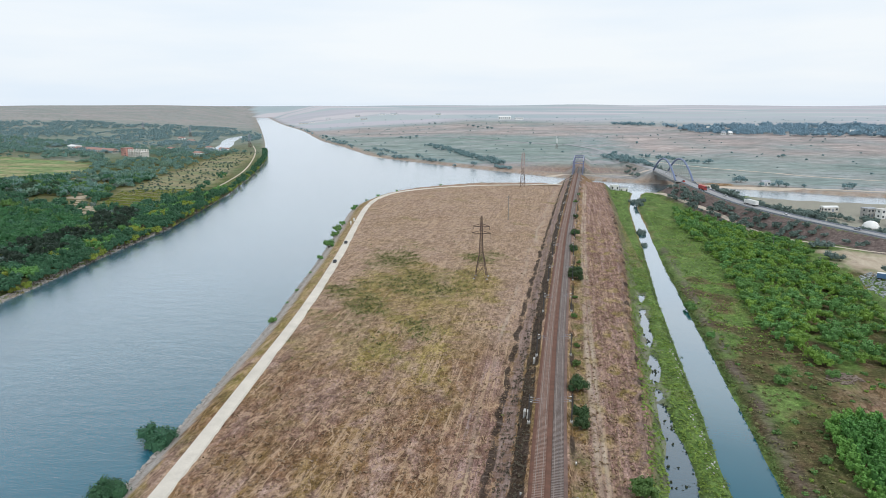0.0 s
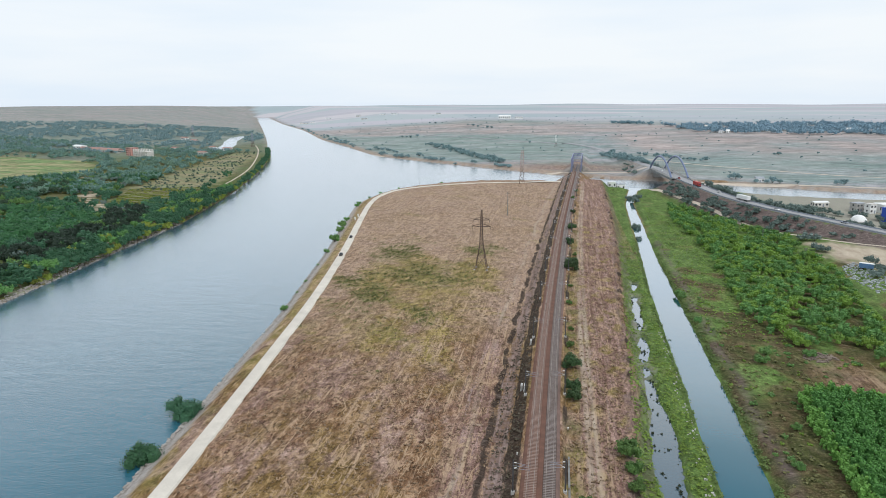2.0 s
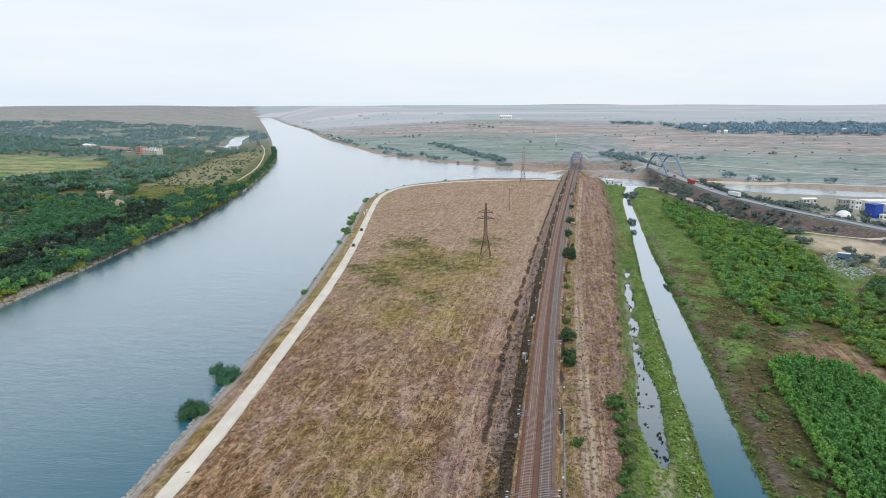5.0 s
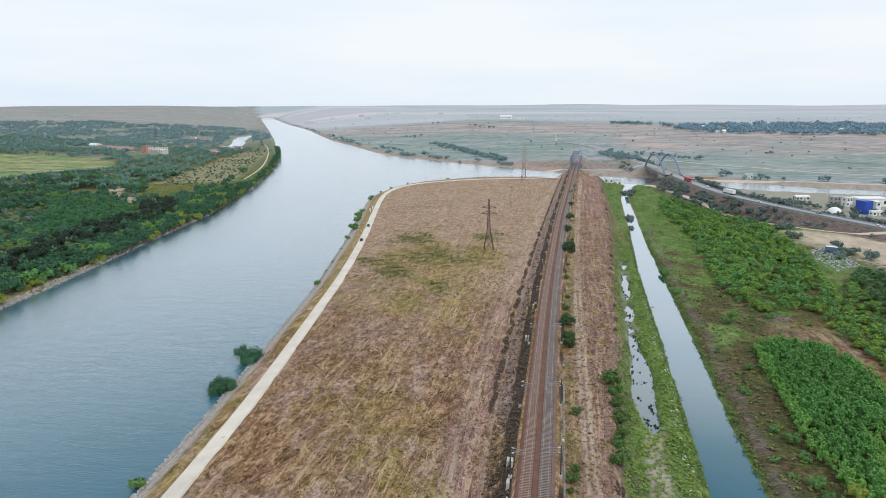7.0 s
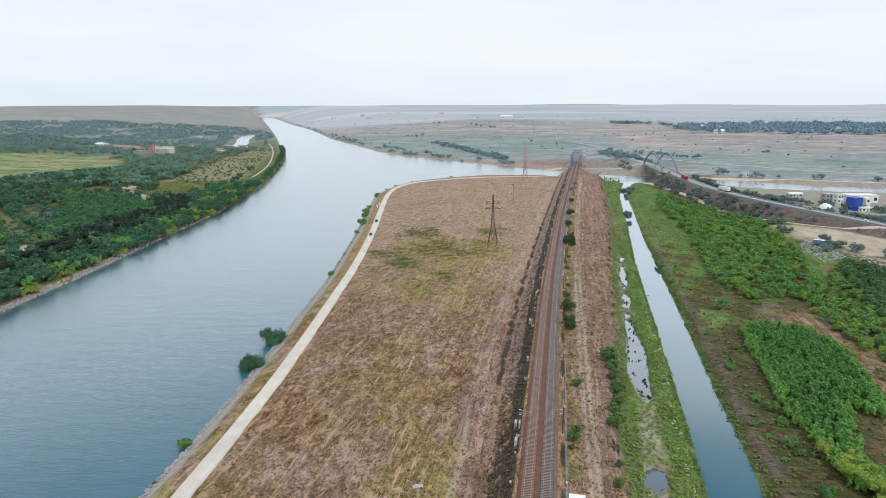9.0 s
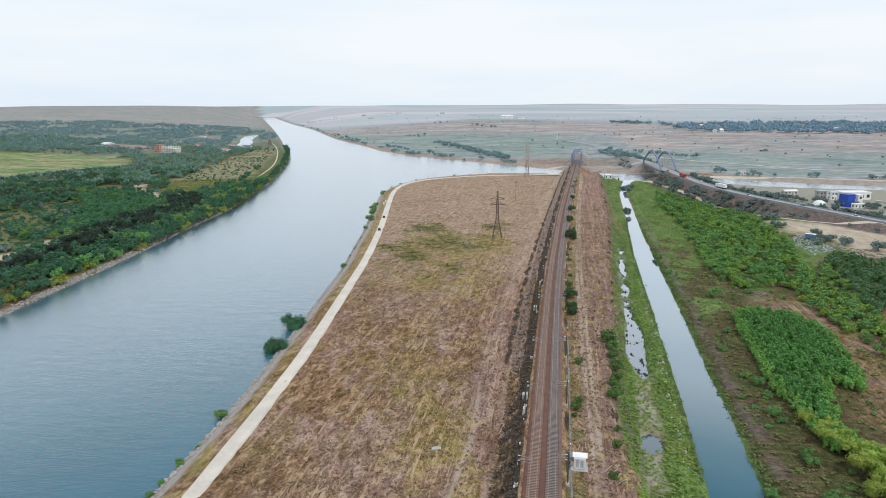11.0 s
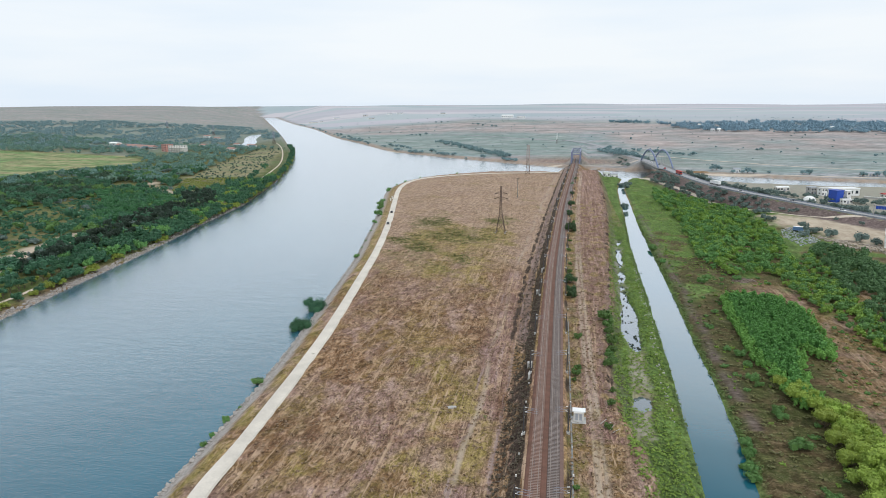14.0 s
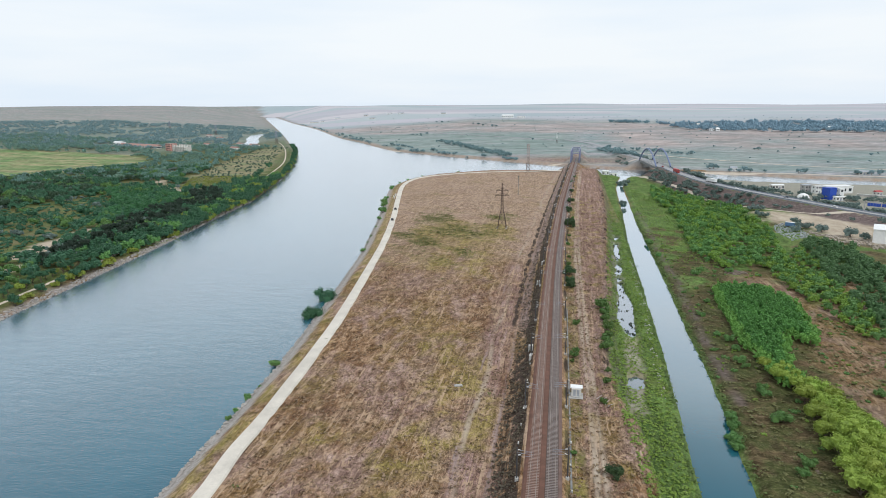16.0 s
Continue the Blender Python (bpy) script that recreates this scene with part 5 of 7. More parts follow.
for x, y, s in ((9.4, 111.5, 1.0), (8.2, 80, 1.0), (8.8, 84, 0.9), (7.4, 76, 0.6), (15.6, 48, 0.8), (7.5, 199, 0.9), (8.0, 215, 0.7), (7.6, 245, 0.9), (8.4, 270, 0.8), (7.0, 20, 0.5), (20.0, 132, 1.9), (20.6, 126, 1.6), (21.0, 112, 1.7), (20.8, 105, 1.2),
                (18.8, 90, 1.7), (19.4, 98, 1.3), (20.4, 119, 1.4), (18.2, 70, 0.7), (17.4, 62, 0.8), (11.4, 330, 0.9), (13.5, 520, 1.2), (17, 560, 1.1)):
    plant("light_bush", x, y, s)
for x, y, s in ((50.5, 54, 1.0), (49.8, 49, 1.1), (48.6, 43, 1.1), (48.3, 39, 0.9), (57.6, 284, 1.2), (57.8, 279, 0.9), (58.0, 246, 1.0)):
    plant("channel_bush", x, y, s, -0.2)
for x, y, s in ((56.0, 447, 1.2), (58.0, 456, 1.0), (54.0, 410, 0.8), (68.5, 565, 1.3), (71, 580, 1.5), (66, 592, 1.2)):
    plant("channel_sage_bush", x, y, s, -0.2)

# wooded west shore
def shoreward(y, inland):
    """A place on the west shore, so far from the water."""
    i = np.interp(y, [p[1] for p in SHORE_WEST], [p[0] for p in SHORE_WEST])
    return i - inland


rr = random.Random(5)
y = 84.0
while y < 1150:
    y += rr.uniform(2.2, 4.0) * (1 + y / 700)
    gap = 0.5 + 0.5 * math.sin(y * 0.047) + 0.3 * math.sin(y * 0.13)
    if y < 260 and gap < 0.75 and rr.random() < 0.6:
        continue
    kind = "shore_willow" if rr.random() < 0.34 else "shore_tree"
    plant(kind, shoreward(y, rr.uniform(-1.2, 2.0) if y > 250 else rr.uniform(3.0, 5.4)), y, rr.uniform(0.6, 0.95) * (1 + y / 1600), z=0.0 if y > 250 else 0.6)
y = 90.0
while y < 560:
    y += rr.uniform(3.0, 5.0)
    plant("shore_tree" if rr.random() < 0.7 else "shore_willow", shoreward(y, rr.uniform(13, 17)), y, rr.uniform(0.6, 0.95))
for x, y in spots_in(PINES, 120, 71):
    plant("shore_pine", x, y, rr.uniform(0.8, 1.15))
belt = np.array([(shoreward(v, rr.uniform(2.5, 26)), v) for v in np.sort(np.array([rr.uniform(178, 600) for k in range(640)]))])
belt = belt[(ground_at(belt, "soil") < 0.5) & ~((belt[:, 1] > 540) & (belt[:, 0] < shoreward(belt[:, 1], 9)))]
tone = wave(belt[:, 0], belt[:, 1], 34, 72)
thicket("shore_wood", belt[tone < 0.15], 3.6, 1.7, 130, 0.10, LEAF_WOOD, "dense green trees overhanging the canal shore", 73)
thicket("shore_wood_light", belt[(tone >= 0.15) & (tone < 0.75)], 3.3, 1.7, 130, 0.10, LEAF_MID, "lighter green trees on the canal shore", 74)
thicket("shore_wood_yellow", belt[tone >= 0.75], 3.3, 1.6, 130, 0.10, LEAF_YELLOW, "yellow-green willows on the canal shore", 75)


def wooded(p, meadow=True):
    x, y = p[:, 0], p[:, 1]
    ok = wave(x, y, 120, 41) + 0.6 * wave(x, y, 45, 42) > -0.55
    ok &= signed(p, [(-1500, 900), (-872, 895), (-705, 866), (-582, 716), (-623, 630), (-653, 527), (-900, 420), (-1500, 500)]) + 16 * wave(x, y, 60, 86) < 0
    glade = inside(p, GLADE)
    ok &= ~glade | (wave(x, y, 30, 43) > 0.45)
    for bx, by, br in ((-722, 978, 34), (-690, 962, 38), (-905, 1075, 30), (-880, 1060, 26), (-850, 1048, 26), (-820, 1036, 26), (-790, 1024, 26), (-610, 1010, 18), (-640, 1150, 18), (-700, 1200, 16)):
        ok &= np.hypot(x - bx - 0.45 * br, y - by + 0.9 * br) > 1.1 * br
    ok &= ~inside(p, ORCHARD)
    return ok & (ground_at(p, "soil") < 0.3) & (ground_at(p) > 1.5)


near_wood = spots_in([(-250, 90), (-258, 200), (-284, 330), (-330, 520), (-400, 720), (-620, 640), (-620, 250), (-520, 60), (-330, 40)], 2900, 6, lambda p: wooded(p) & (p[:, 0] < shoreward(p[:, 1], 19)))
tone = wave(near_wood[:, 0], near_wood[:, 1], 85, 76) + 0.5 * wave(near_wood[:, 0], near_wood[:, 1], 30, 77)
thicket("woodland", near_wood[(tone > -0.45) & (tone < 0.5)], 4.2, 1.5, 120, 0.10, LEAF_WOOD, "dense green deciduous woodland behind the shore", 11)
thicket("woodland_light", near_wood[tone >= 0.5], 3.9, 1.5, 120, 0.10, LEAF_MID, "lighter green deciduous trees in the shore woodland", 111)
thicket("woodland_olive", near_wood[tone <= -0.45], 3.0, 1.3, 100, 0.11, LEAF_SAGE, "grey-green shrubs in the shore woodland", 112)
thicket("grove", spots_in(GROVE, 420, 78), 3.3, 2.2, 120, 0.10, foliage("grove_leaves", (0.026, 0.100, 0.046), (0.090, 0.250, 0.108), 0.05), "bright green dense grove above the pines", 79)
thicket("pine_woodland", spots_in(PINES, 200, 7), 3.0, 2.5, 110, 0.105, LEAF_DARK, "dark green pine stand behind the shore", 12)
dark_wood = spots_in([(-443, 338), (-455, 455), (-470, 560), (-530, 600), (-625, 540), (-640, 420), (-560, 330)], 420, 80, wooded)
thicket("dark_woodland", dark_wood, 4.4, 1.5, 110, 0.10, foliage("deep_green_leaves", (0.016, 0.042, 0.026), (0.062, 0.112, 0.058), 0.04), "deep green woodland above the clearing", 81)
mid_wood = spots_in([(-345, 560), (-560, 1080), (-660, 1120), (-1250, 1250), (-1500, 900), (-1400, 420), (-620, 250), (-560, 500)], 3300, 8, wooded)
# slope leaves are paler and bluer than the shore's, haze in their colour
thicket("woodland_slope", mid_wood[::2], 4.6, 1.4, 56, 0.135, LEAF_HAZED_SLOPE, "green woodland on the slope above the shore", 13)
thicket("woodland_slope_light", mid_wood[1::4], 4.2, 1.3, 56, 0.135, LEAF_HAZED_SLOPE_LIGHT, "lighter green trees on the slope above the shore", 113)
thicket("woodland_slope_grey", mid_wood[3::4], 4.4, 1.3, 56, 0.135, LEAF_HAZED_SLOPE_LIGHT, "trees on the slope above the shore, haze-tinted blue-green", 114)
hazed_wood = spots_in([(-560, 1020), (-1500, 900), (-1900, 1150), (-1900, 1700), (-1500, 1950), (-1180, 2150), (-780, 1700), (-690, 1260)], 3300, 9, lambda p: (wave(p[:, 0], p[:, 1], 240, 45) > -0.5) & (ground_at(p) > 1.5))
thicket("woodland_hill", hazed_wood, 5.6, 1.0, 24, 0.17, LEAF_HAZED, "woodland on the low hill, haze-tinted grey-green", 14)
dots = spots_in(ORCHARD, 340, 16, lambda p: p[:, 1] > 560)
thicket("scattered_shrubs", dots, 1.45, 1.8, 70, 0.14, foliage("dotted_shrub_leaves", (0.036, 0.070, 0.052), (0.100, 0.150, 0.110)), "dark shrubs dotted over the open shore strip", 17)

# vineyard rows on the west shore
rows = []
for k in range(11):
    a, b = np.array((-430 + 4.6 * k, 572 - 9.8 * k)), np.array((-356 + 0.4 * k, 596 - 11.2 * k))
    for t in np.linspace(0, 1, 60):
        rows.append(a + t * (b - a) + np.array((0, 5.0 * math.sin(3.1 * t))))
thicket("vineyard", np.array(rows), 1.1, 1.0, 7, 0.34, LEAF_YELLOW, "rows of yellow-green vines on bare soil", 18, "vineyard")

# green meadow, shrubs and young plantation east of the channel
SHRUBS = [(84, 469), (88, 382), (81, 302), (78, 244), (88, 222), (108, 228), (123, 236), (131, 280), (139, 331), (142, 421), (119, 474), (104, 520), (92, 540)]
shrub_spots = spots_in(SHRUBS, 1050, 19, lambda p: (wave(p[:, 0] * 1.2, p[:, 1] * 0.5, 26, 47) > -0.6) & (ground_at(p) < 5))
half_n = len(shrub_spots) * 5 // 10
thicket("shrubs", shrub_spots[:half_n // 2], 2.6, 1.75, 190, 0.095, LEAF_MID, "dense green shrubs in the wet meadow", 20, "shrubs")
thicket("dark_shrubs", shrub_spots[half_n // 2:half_n], 2.4, 1.9, 190, 0.095, foliage("shrub_leaves", (0.048, 0.120, 0.028), (0.145, 0.285, 0.075)), "deep green shrubs in the wet meadow", 90, "shrubs")
thicket("yellow_shrubs", shrub_spots[-len(shrub_spots) // 5:], 2.1, 1.9, 190, 0.095, foliage("lime_shrub_leaves", (0.090, 0.165, 0.026), (0.205, 0.320, 0.066)), "yellow-green shrubs in the wet meadow", 91, "shrubs")
thicket("young_shrubs", shrub_spots[half_n:-len(shrub_spots) // 5], 2.3, 1.8, 190, 0.095, LEAF_LIGHT, "light green young shrubs in the wet meadow", 21, "shrubs")
DARK_STAND = [(142, 273), (133, 215), (124, 150), (124, 120), (150, 110), (158, 203), (162, 262), (152, 291)]
thicket("tree_stand", spots_in(DARK_STAND, 260, 22), 3.0, 1.5, 240, 0.095, foliage("stand_leaves", (0.040, 0.105, 0.044), (0.125, 0.240, 0.092), 0.04), "dark green tree stand beside the yard", 23)
thicket("tree_stand_edge", spots_in([(121, 232), (112, 215), (110, 165), (117, 128), (124, 150), (128, 205)], 60, 24), 2.0, 1.4, 90, 0.2, LEAF_LIGHT, "light green saplings along the stand", 25)
SAPLINGS = [(108, 228), (123, 238), (136, 264), (142, 272), (133, 215), (125, 150), (121, 118), (113, 120), (109, 165), (107, 200)]
sap = spots_in(SAPLINGS, 240, 92)
thicket("sapling_belt", sap[::2], 2.2, 1.8, 190, 0.095, LEAF_MID, "green saplings between meadow and tree stand", 93, "shrubs")
thicket("sapling_belt_light", sap[1::2], 1.9, 1.7, 190, 0.095, LEAF_LIGHT, "light green saplings between meadow and tree stand", 94, "shrubs")
POPLARS = [(72, 178), (83, 186), (96, 183), (101, 169), (102, 158), (99, 139), (96, 118), (92, 110), (89, 111), (86, 119), (82, 104), (78, 90), (78, 74), (69, 73), (68, 84), (68, 98), (66, 106), (68, 129), (69, 155)]
pop = spots_in(POPLARS, 1900, 26)
edge = -signed(pop, POPLARS)
CANE = foliage("plantation_leaves", (0.032, 0.122, 0.030), (0.150, 0.362, 0.088), 0.06)
thicket("plantation", pop[edge < -3.2], 1.05, 3.8, 70, 0.17, CANE, "dense plantation of young green poplars", 27)
thicket("plantation_edge", pop[edge >= -3.2], 1.0, 3.2, 70, 0.17, foliage("plantation_edge_leaves", (0.066, 0.168, 0.030), (0.210, 0.395, 0.090), 0.06), "light green margin of the poplar plantation", 28)
for x, y, s in ((69, 88, 0.7), (72, 83, 0.8), (70, 78, 0.85), (74, 73, 0.9), (77, 68, 0.95), (73, 65, 0.9), (79, 62, 0.9), (76, 58, 1.0), (72, 55, 0.9), (79, 53, 1.0), (75, 48, 1.05), (71, 45, 0.9), (80, 45, 1.0), (76, 40, 1.1),
                (71, 36, 1.0), (79, 36, 1.05), (75, 31, 1.1), (70, 28, 1.0), (79, 28, 1.1), (74, 22, 1.15), (69, 20, 1.0), (80, 20, 1.1), (76, 13, 1.1), (70, 11, 1.0), (82, 10, 1.0), (75, 4, 1.0), (68, 2, 0.9), (81, 0, 1.0), (74, -6, 1.0)):
    plant("yellow_tree", x, y, 1.2 * s)
    plant("yellow_tree", x + 2.8, y - 2.4, 1.0 * s)
for x, y, s in ((62.6, 93, 1.0), (63, 88, 0.8), (63.4, 72, 1.0), (63.0, 68, 0.9), (62.6, 52, 1.3), (64, 113, 1.0), (61, 118, 0.7), (82, 60, 1.2), (81, 42, 1.4), (84, 52, 1.1), (88, 214, 1.0), (96, 73, 0.9), (93, 40, 0.8), (97, 58, 0.7), (60, 140, 0.7), (62, 30, 0.9), (59.5, 26, 0.8), (64, 104, 0.8), (70, 205, 1.1), (74, 214, 1.0), (66, 160, 0.7)):
    plant("channel_bush", x, y, s)

# highway embankment and branch canal
for k in range(120):
    t = rr.uniform(0, 1)
    p = hw[int(rr.uniform(0.05, 0.42) * len(hw))] if k < 70 else hw[int(rr.uniform(0.02, 0.5) * len(hw))]
    i = int(np.argmin(np.hypot(hw[:, 0] - p[0], hw[:, 1] - p[1])))
    d = hw[min(i + 1, len(hw) - 1), :2] - hw[max(i - 1, 0), :2]
    d = d / np.linalg.norm(d)
    off = -rr.uniform(12, 27) if k < 62 else rr.uniform(10, 24)
    if 640 < p[1] < 760 or p[1] > 880 or (off < 0 and p[1] < 440 and rr.random() < 0.8):
        continue
    x, y = p[0] + d[1] * off, p[1] - d[0] * off
    if height(x, y) > 1.2:
        plant("slope_bush", x, y, rr.uniform(0.55, 1.15))
for x, y, s in ((150, 400, 1.2), (154, 398, 1.0), (148, 403, 0.9), (146, 372, 1.1), (149, 368, 0.9), (160, 340, 1.0), (158, 322, 1.3), (163, 326, 1.0), (152, 315, 1.0), (166, 312, 1.2), (170, 318, 0.8), (228, 392, 1.0),
                (178, 300, 1.3), (183, 292, 1.0), (104, 636, 0.8), (108, 626, 0.9), (104, 612, 0.8), (110, 600, 0.9)):
    plant("slope_bush", x, y, s)

# far bank, open plain, village
far = [(-333, 1150), (-322, 1140), (-310, 1130), (-300, 1110), (-290, 1100), (-278, 1075), (-342, 1165), (-224, 1010), (-216, 1004), (-147, 905), (-118, 890), (-500, 1420), (-480, 1390), (-463, 1360), (-520, 1450), (-540, 1490), (-560, 1520),
       (-600, 1600), (-640, 1680), (-385, 1547), (-372, 1538), (-360, 1530), (-350, 1560), (-192, 1836), (-205, 1842), (-270, 1989), (-285, 2000), (-262, 1960), (-240, 1900), (-442, 2171), (-420, 2160), (-400, 2180), (188, 733), (194, 738), (200, 742),
       (222, 705), (244, 700), (278, 690), (286, 694), (206, 706), (216, 703), (228, 702), (338, 684), (352, 682), (360, 680), (330, 1060), (338, 1066), (150, 1330), (470, 960), (-60, 1330)]
for x, y in far:
    plant("far_tree", x, y, rr.uniform(0.55, 1.05))
hedge = np.array([np.array((-262, 1290)) * (1 - t) + np.array((-80, 915)) * t + np.array((rr.uniform(-9, 9), rr.uniform(-14, 14))) for t in np.linspace(0, 1, 110)])
thicket("hedgerow", hedge, 5.0, 1.2, 60, 0.13, LEAF_HAZED, "long hedgerow on the far plain, haze-tinted grey-green", 30, "hedge")
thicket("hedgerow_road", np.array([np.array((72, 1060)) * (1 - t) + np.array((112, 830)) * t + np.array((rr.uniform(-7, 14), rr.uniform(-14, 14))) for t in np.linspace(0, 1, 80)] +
        [np.array((132, 1050)) * (1 - t) + np.array((205, 960)) * t + np.array((rr.uniform(-6, 6), rr.uniform(-14, 14))) for t in np.linspace(0, 1, 20)]), 4.6, 1.2, 60, 0.13, LEAF_HAZED, "trees along the highway beyond the bridge, haze-tinted grey-green", 31, "trees")
slope_spots, verge_spots = [], []
for k in range(150):
    yy = rr.uniform(430, 612) if k < 95 else rr.uniform(300, 460)
    i = int(np.argmin(np.abs(hw[:, 1] - yy)))
    d = hw[i + 1, :2] - hw[i - 1, :2]
    d = d / np.linalg.norm(d)
    off = -rr.uniform(10, 25)
    slope_spots.append((hw[i, 0] + d[1] * off, hw[i, 1] - d[0] * off)) if k < 95 or rr.random() < 0.2 else None
for k in range(230):
    yy = rr.uniform(250, 600)
    i = int(np.argmin(np.abs(hw[:, 1] - yy)))
    d = hw[i + 1, :2] - hw[i - 1, :2]
    d = d / np.linalg.norm(d)
    off = rr.uniform(9, 22)
    verge_spots.append((hw[i, 0] + d[1] * off, hw[i, 1] - d[0] * off + rr.uniform(-3, 3)))
thicket("embankment_bushes", np.array(slope_spots), 2.9, 1.4, 110, 0.11, LEAF_SAGE, "sage green bushes on the highway embankment", 42, "bushes")
thicket("verge_trees", np.array(verge_spots), 3.4, 1.6, 110, 0.11, LEAF_SAGE, "dense roadside trees along the highway", 43, "trees")
bank_trees = [np.array((150, 565)) * (1 - t) + np.array((330, 415)) * t + np.array((rr.uniform(-6, 6), rr.uniform(-7, 7))) for t in np.linspace(0, 1, 120)]
thicket("roadside_trees", np.array([p for p in bank_trees if height(*p) > 1]), 3.0, 1.4, 90, 0.12, LEAF_SAGE, "grey-green trees along the highway and works", 32, "trees")
dotted = spots_in([(-700, 1750), (-250, 1030), (30, 850), (330, 720), (1300, 640), (2200, 1500), (1200, 2400), (-300, 2700), (-900, 2500)], 520, 33, lambda p: ground_at(p) > 2)
thicket("plain_shrubs", dotted, 2.2, 1.1, 16, 0.2, LEAF_HAZED, "lone shrubs dotted over the dry plain", 34, "shrubs")
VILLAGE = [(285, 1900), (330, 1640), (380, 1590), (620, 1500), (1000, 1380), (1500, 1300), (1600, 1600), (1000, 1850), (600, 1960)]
thicket("village_trees", spots_in(VILLAGE, 1100, 35, lambda p: wave(p[:, 0], p[:, 1], 130, 48) > -0.75), 10.0, 0.95, 80, 0.12, LEAF_HAZED_FAR, "trees around the far village, haze-tinted bluish grey-green", 36, "trees", lobes=0.62)
thicket("far_hedges", np.concatenate([spots_in([(600, 1230), (900, 1130), (930, 1170), (640, 1280)], 50, 37), spots_in([(150, 2050), (260, 1960), (280, 2000), (170, 2080)], 24, 38)]), 9.0, 1.0, 40, 0.12, LEAF_HAZED_FAR, "hedges on the far plain, colour tinted for haze", 39, "hedge")

bank_n = [(np.interp(u, range(len(SHORE_NORTH)), [q[0] for q in SHORE_NORTH]) + rr.uniform(2, 9), np.interp(u, range(len(SHORE_NORTH)), [q[1] for q in SHORE_NORTH]) + rr.uniform(3, 12)) for u in np.linspace(2.3, 8.6, 260)]
thicket("far_bank_shrubs", np.array([q for q in bank_n if wave(np.array([q[0]]), np.array([q[1]]), 120, 49)[0] > 0.0 and height(*q) > 0.4]), 3.4, 1.3, 50, 0.13, LEAF_HAZED, "shrubs along the far canal bank, haze-tinted grey-green", 41, "shrubs")

thicket("weed_clumps", spots_in([(50, 10), (60, 10), (105, 5), (118, 120), (108, 215), (84, 225), (62, 290), (57, 290), (55, 150), (52, 60)], 120, 44, lambda p: wave(p[:, 0], p[:, 1], 22, 45) > -0.2), 1.2, 0.45, 70, 0.13, LEAF_MID, "low green weeds scattered east of the channel", 46, "weeds")
thicket("weed_clumps_light", spots_in([(50, 10), (60, 10), (105, 5), (118, 120), (108, 215), (84, 225), (62, 290), (57, 290), (55, 150), (52, 60)], 150, 47, lambda p: wave(p[:, 0], p[:, 1], 26, 48) > 0.0), 0.8, 0.5, 60, 0.14, LEAF_LIGHT, "low light green weeds east of the channel", 49, "weeds")
thicket("glade_shrubs", spots_in(GLADE, 1500, 50), 1.9, 0.9, 50, 0.13, LEAF_WOOD, "low green scrub in the clearing", 51, "shrubs")

# grass and weeds
def thinning(p):
    """Fewer and fewer plants with distance along the field."""
    clear = p[:, 0] > np.interp(p[:, 1], [q[1] for q in SERVICE_ROAD[:13]], [q[0] for q in SERVICE_ROAD[:13]]) + 3.0
    return clear & (np.random.RandomState(len(p)).rand(len(p)) < np.interp(p[:, 1], [-8, 120, 300, 480], [1, 0.8, 0.35, 0.05]))


WEED_BROWN = foliage("brown_weed_leaves", (0.130, 0.082, 0.046), (0.300, 0.210, 0.130), 0.03)
FIELD = [(-69, -8), (-74, 40), (-86, 130), (-100, 235), (-140, 480), (-60, 480), (-12, 480), (-12, 200), (-9, 60), (-9, -8)]
thicket("dry_grass", spots_in(FIELD, 4500, 50, thinning), 0.50, 0.7, 4, 0.5, DRY, "tufts of dry straw-coloured grass on the field", 51, "grass", lobes=False)
thicket("brown_weeds", spots_in(FIELD, 2600, 52, lambda p: thinning(p) & (wave(p[:, 0], p[:, 1], 18, 53) > -0.2)), 0.42, 0.8, 4, 0.5, WEED_BROWN, "dark brown dead weeds scattered on the field", 54, "weeds", lobes=False)
thicket("green_weeds", spots_in(FIELD, 1900, 55, lambda p: ground_at(p, "weed") ** 2 > np.random.RandomState(83).rand(len(p))), 0.6, 0.7, 5, 0.45, foliage("olive_weed_leaves", (0.066, 0.080, 0.024), (0.180, 0.188, 0.064), 0.05), "olive green weed patches on the dry field", 56, "weeds", lobes=False)
SIDE = [(5.5, -8), (24, -8), (23, 33), (18, 60), (17.5, 90), (22, 145), (29, 258), (36, 420), (12, 420), (7, 220), (6, 100)]
thicket("berm_weeds", spots_in(SIDE, 2600, 57, thinning), 0.45, 0.8, 4, 0.5, DRY, "dry weeds on the railway berm", 58, "weeds", lobes=False)
thicket("berm_dark_weeds", spots_in(SIDE, 1000, 59, thinning), 0.42, 0.9, 5, 0.5, WEED_BROWN, "dark weeds on the railway berm", 60, "weeds", lobes=False)
thicket("ditch_weeds", spots_in([(-5.5, -8), (-12, -8), (-12, 150), (-11, 260), (-5, 420), (-1, 420), (-5, 200)], 1300, 61, thinning), 0.5, 0.9, 5, 0.5, foliage("ditch_weed_leaves", (0.030, 0.024, 0.016), (0.120, 0.095, 0.066), 0.06), "dark dead weeds in the ditch beside the railway", 62, "weeds", lobes=False)
thicket("reeds", spots_in([(23, -8), (35, -8), (37, 60), (41, 150), (52, 400), (40, 400), (30, 258), (25, 180), (20, 100), (19, 60)], 4200, 63, lambda p: (ground_at(p) > 1.0) & thinning(p)), 0.5, 1.0, 5, 0.5, LEAF_LIGHT, "lush green reeds and grass between ditch and channel", 64, "reeds", lobes=False)
edge_line = np.concatenate([smooth_line([p for p in side if p[1] > -20 and p[1] < 420], 0.45)[:, :2] + np.array((o, 0)) for side, o in ((CHANNEL_W, -0.9), (CHANNEL_E, 0.9))])
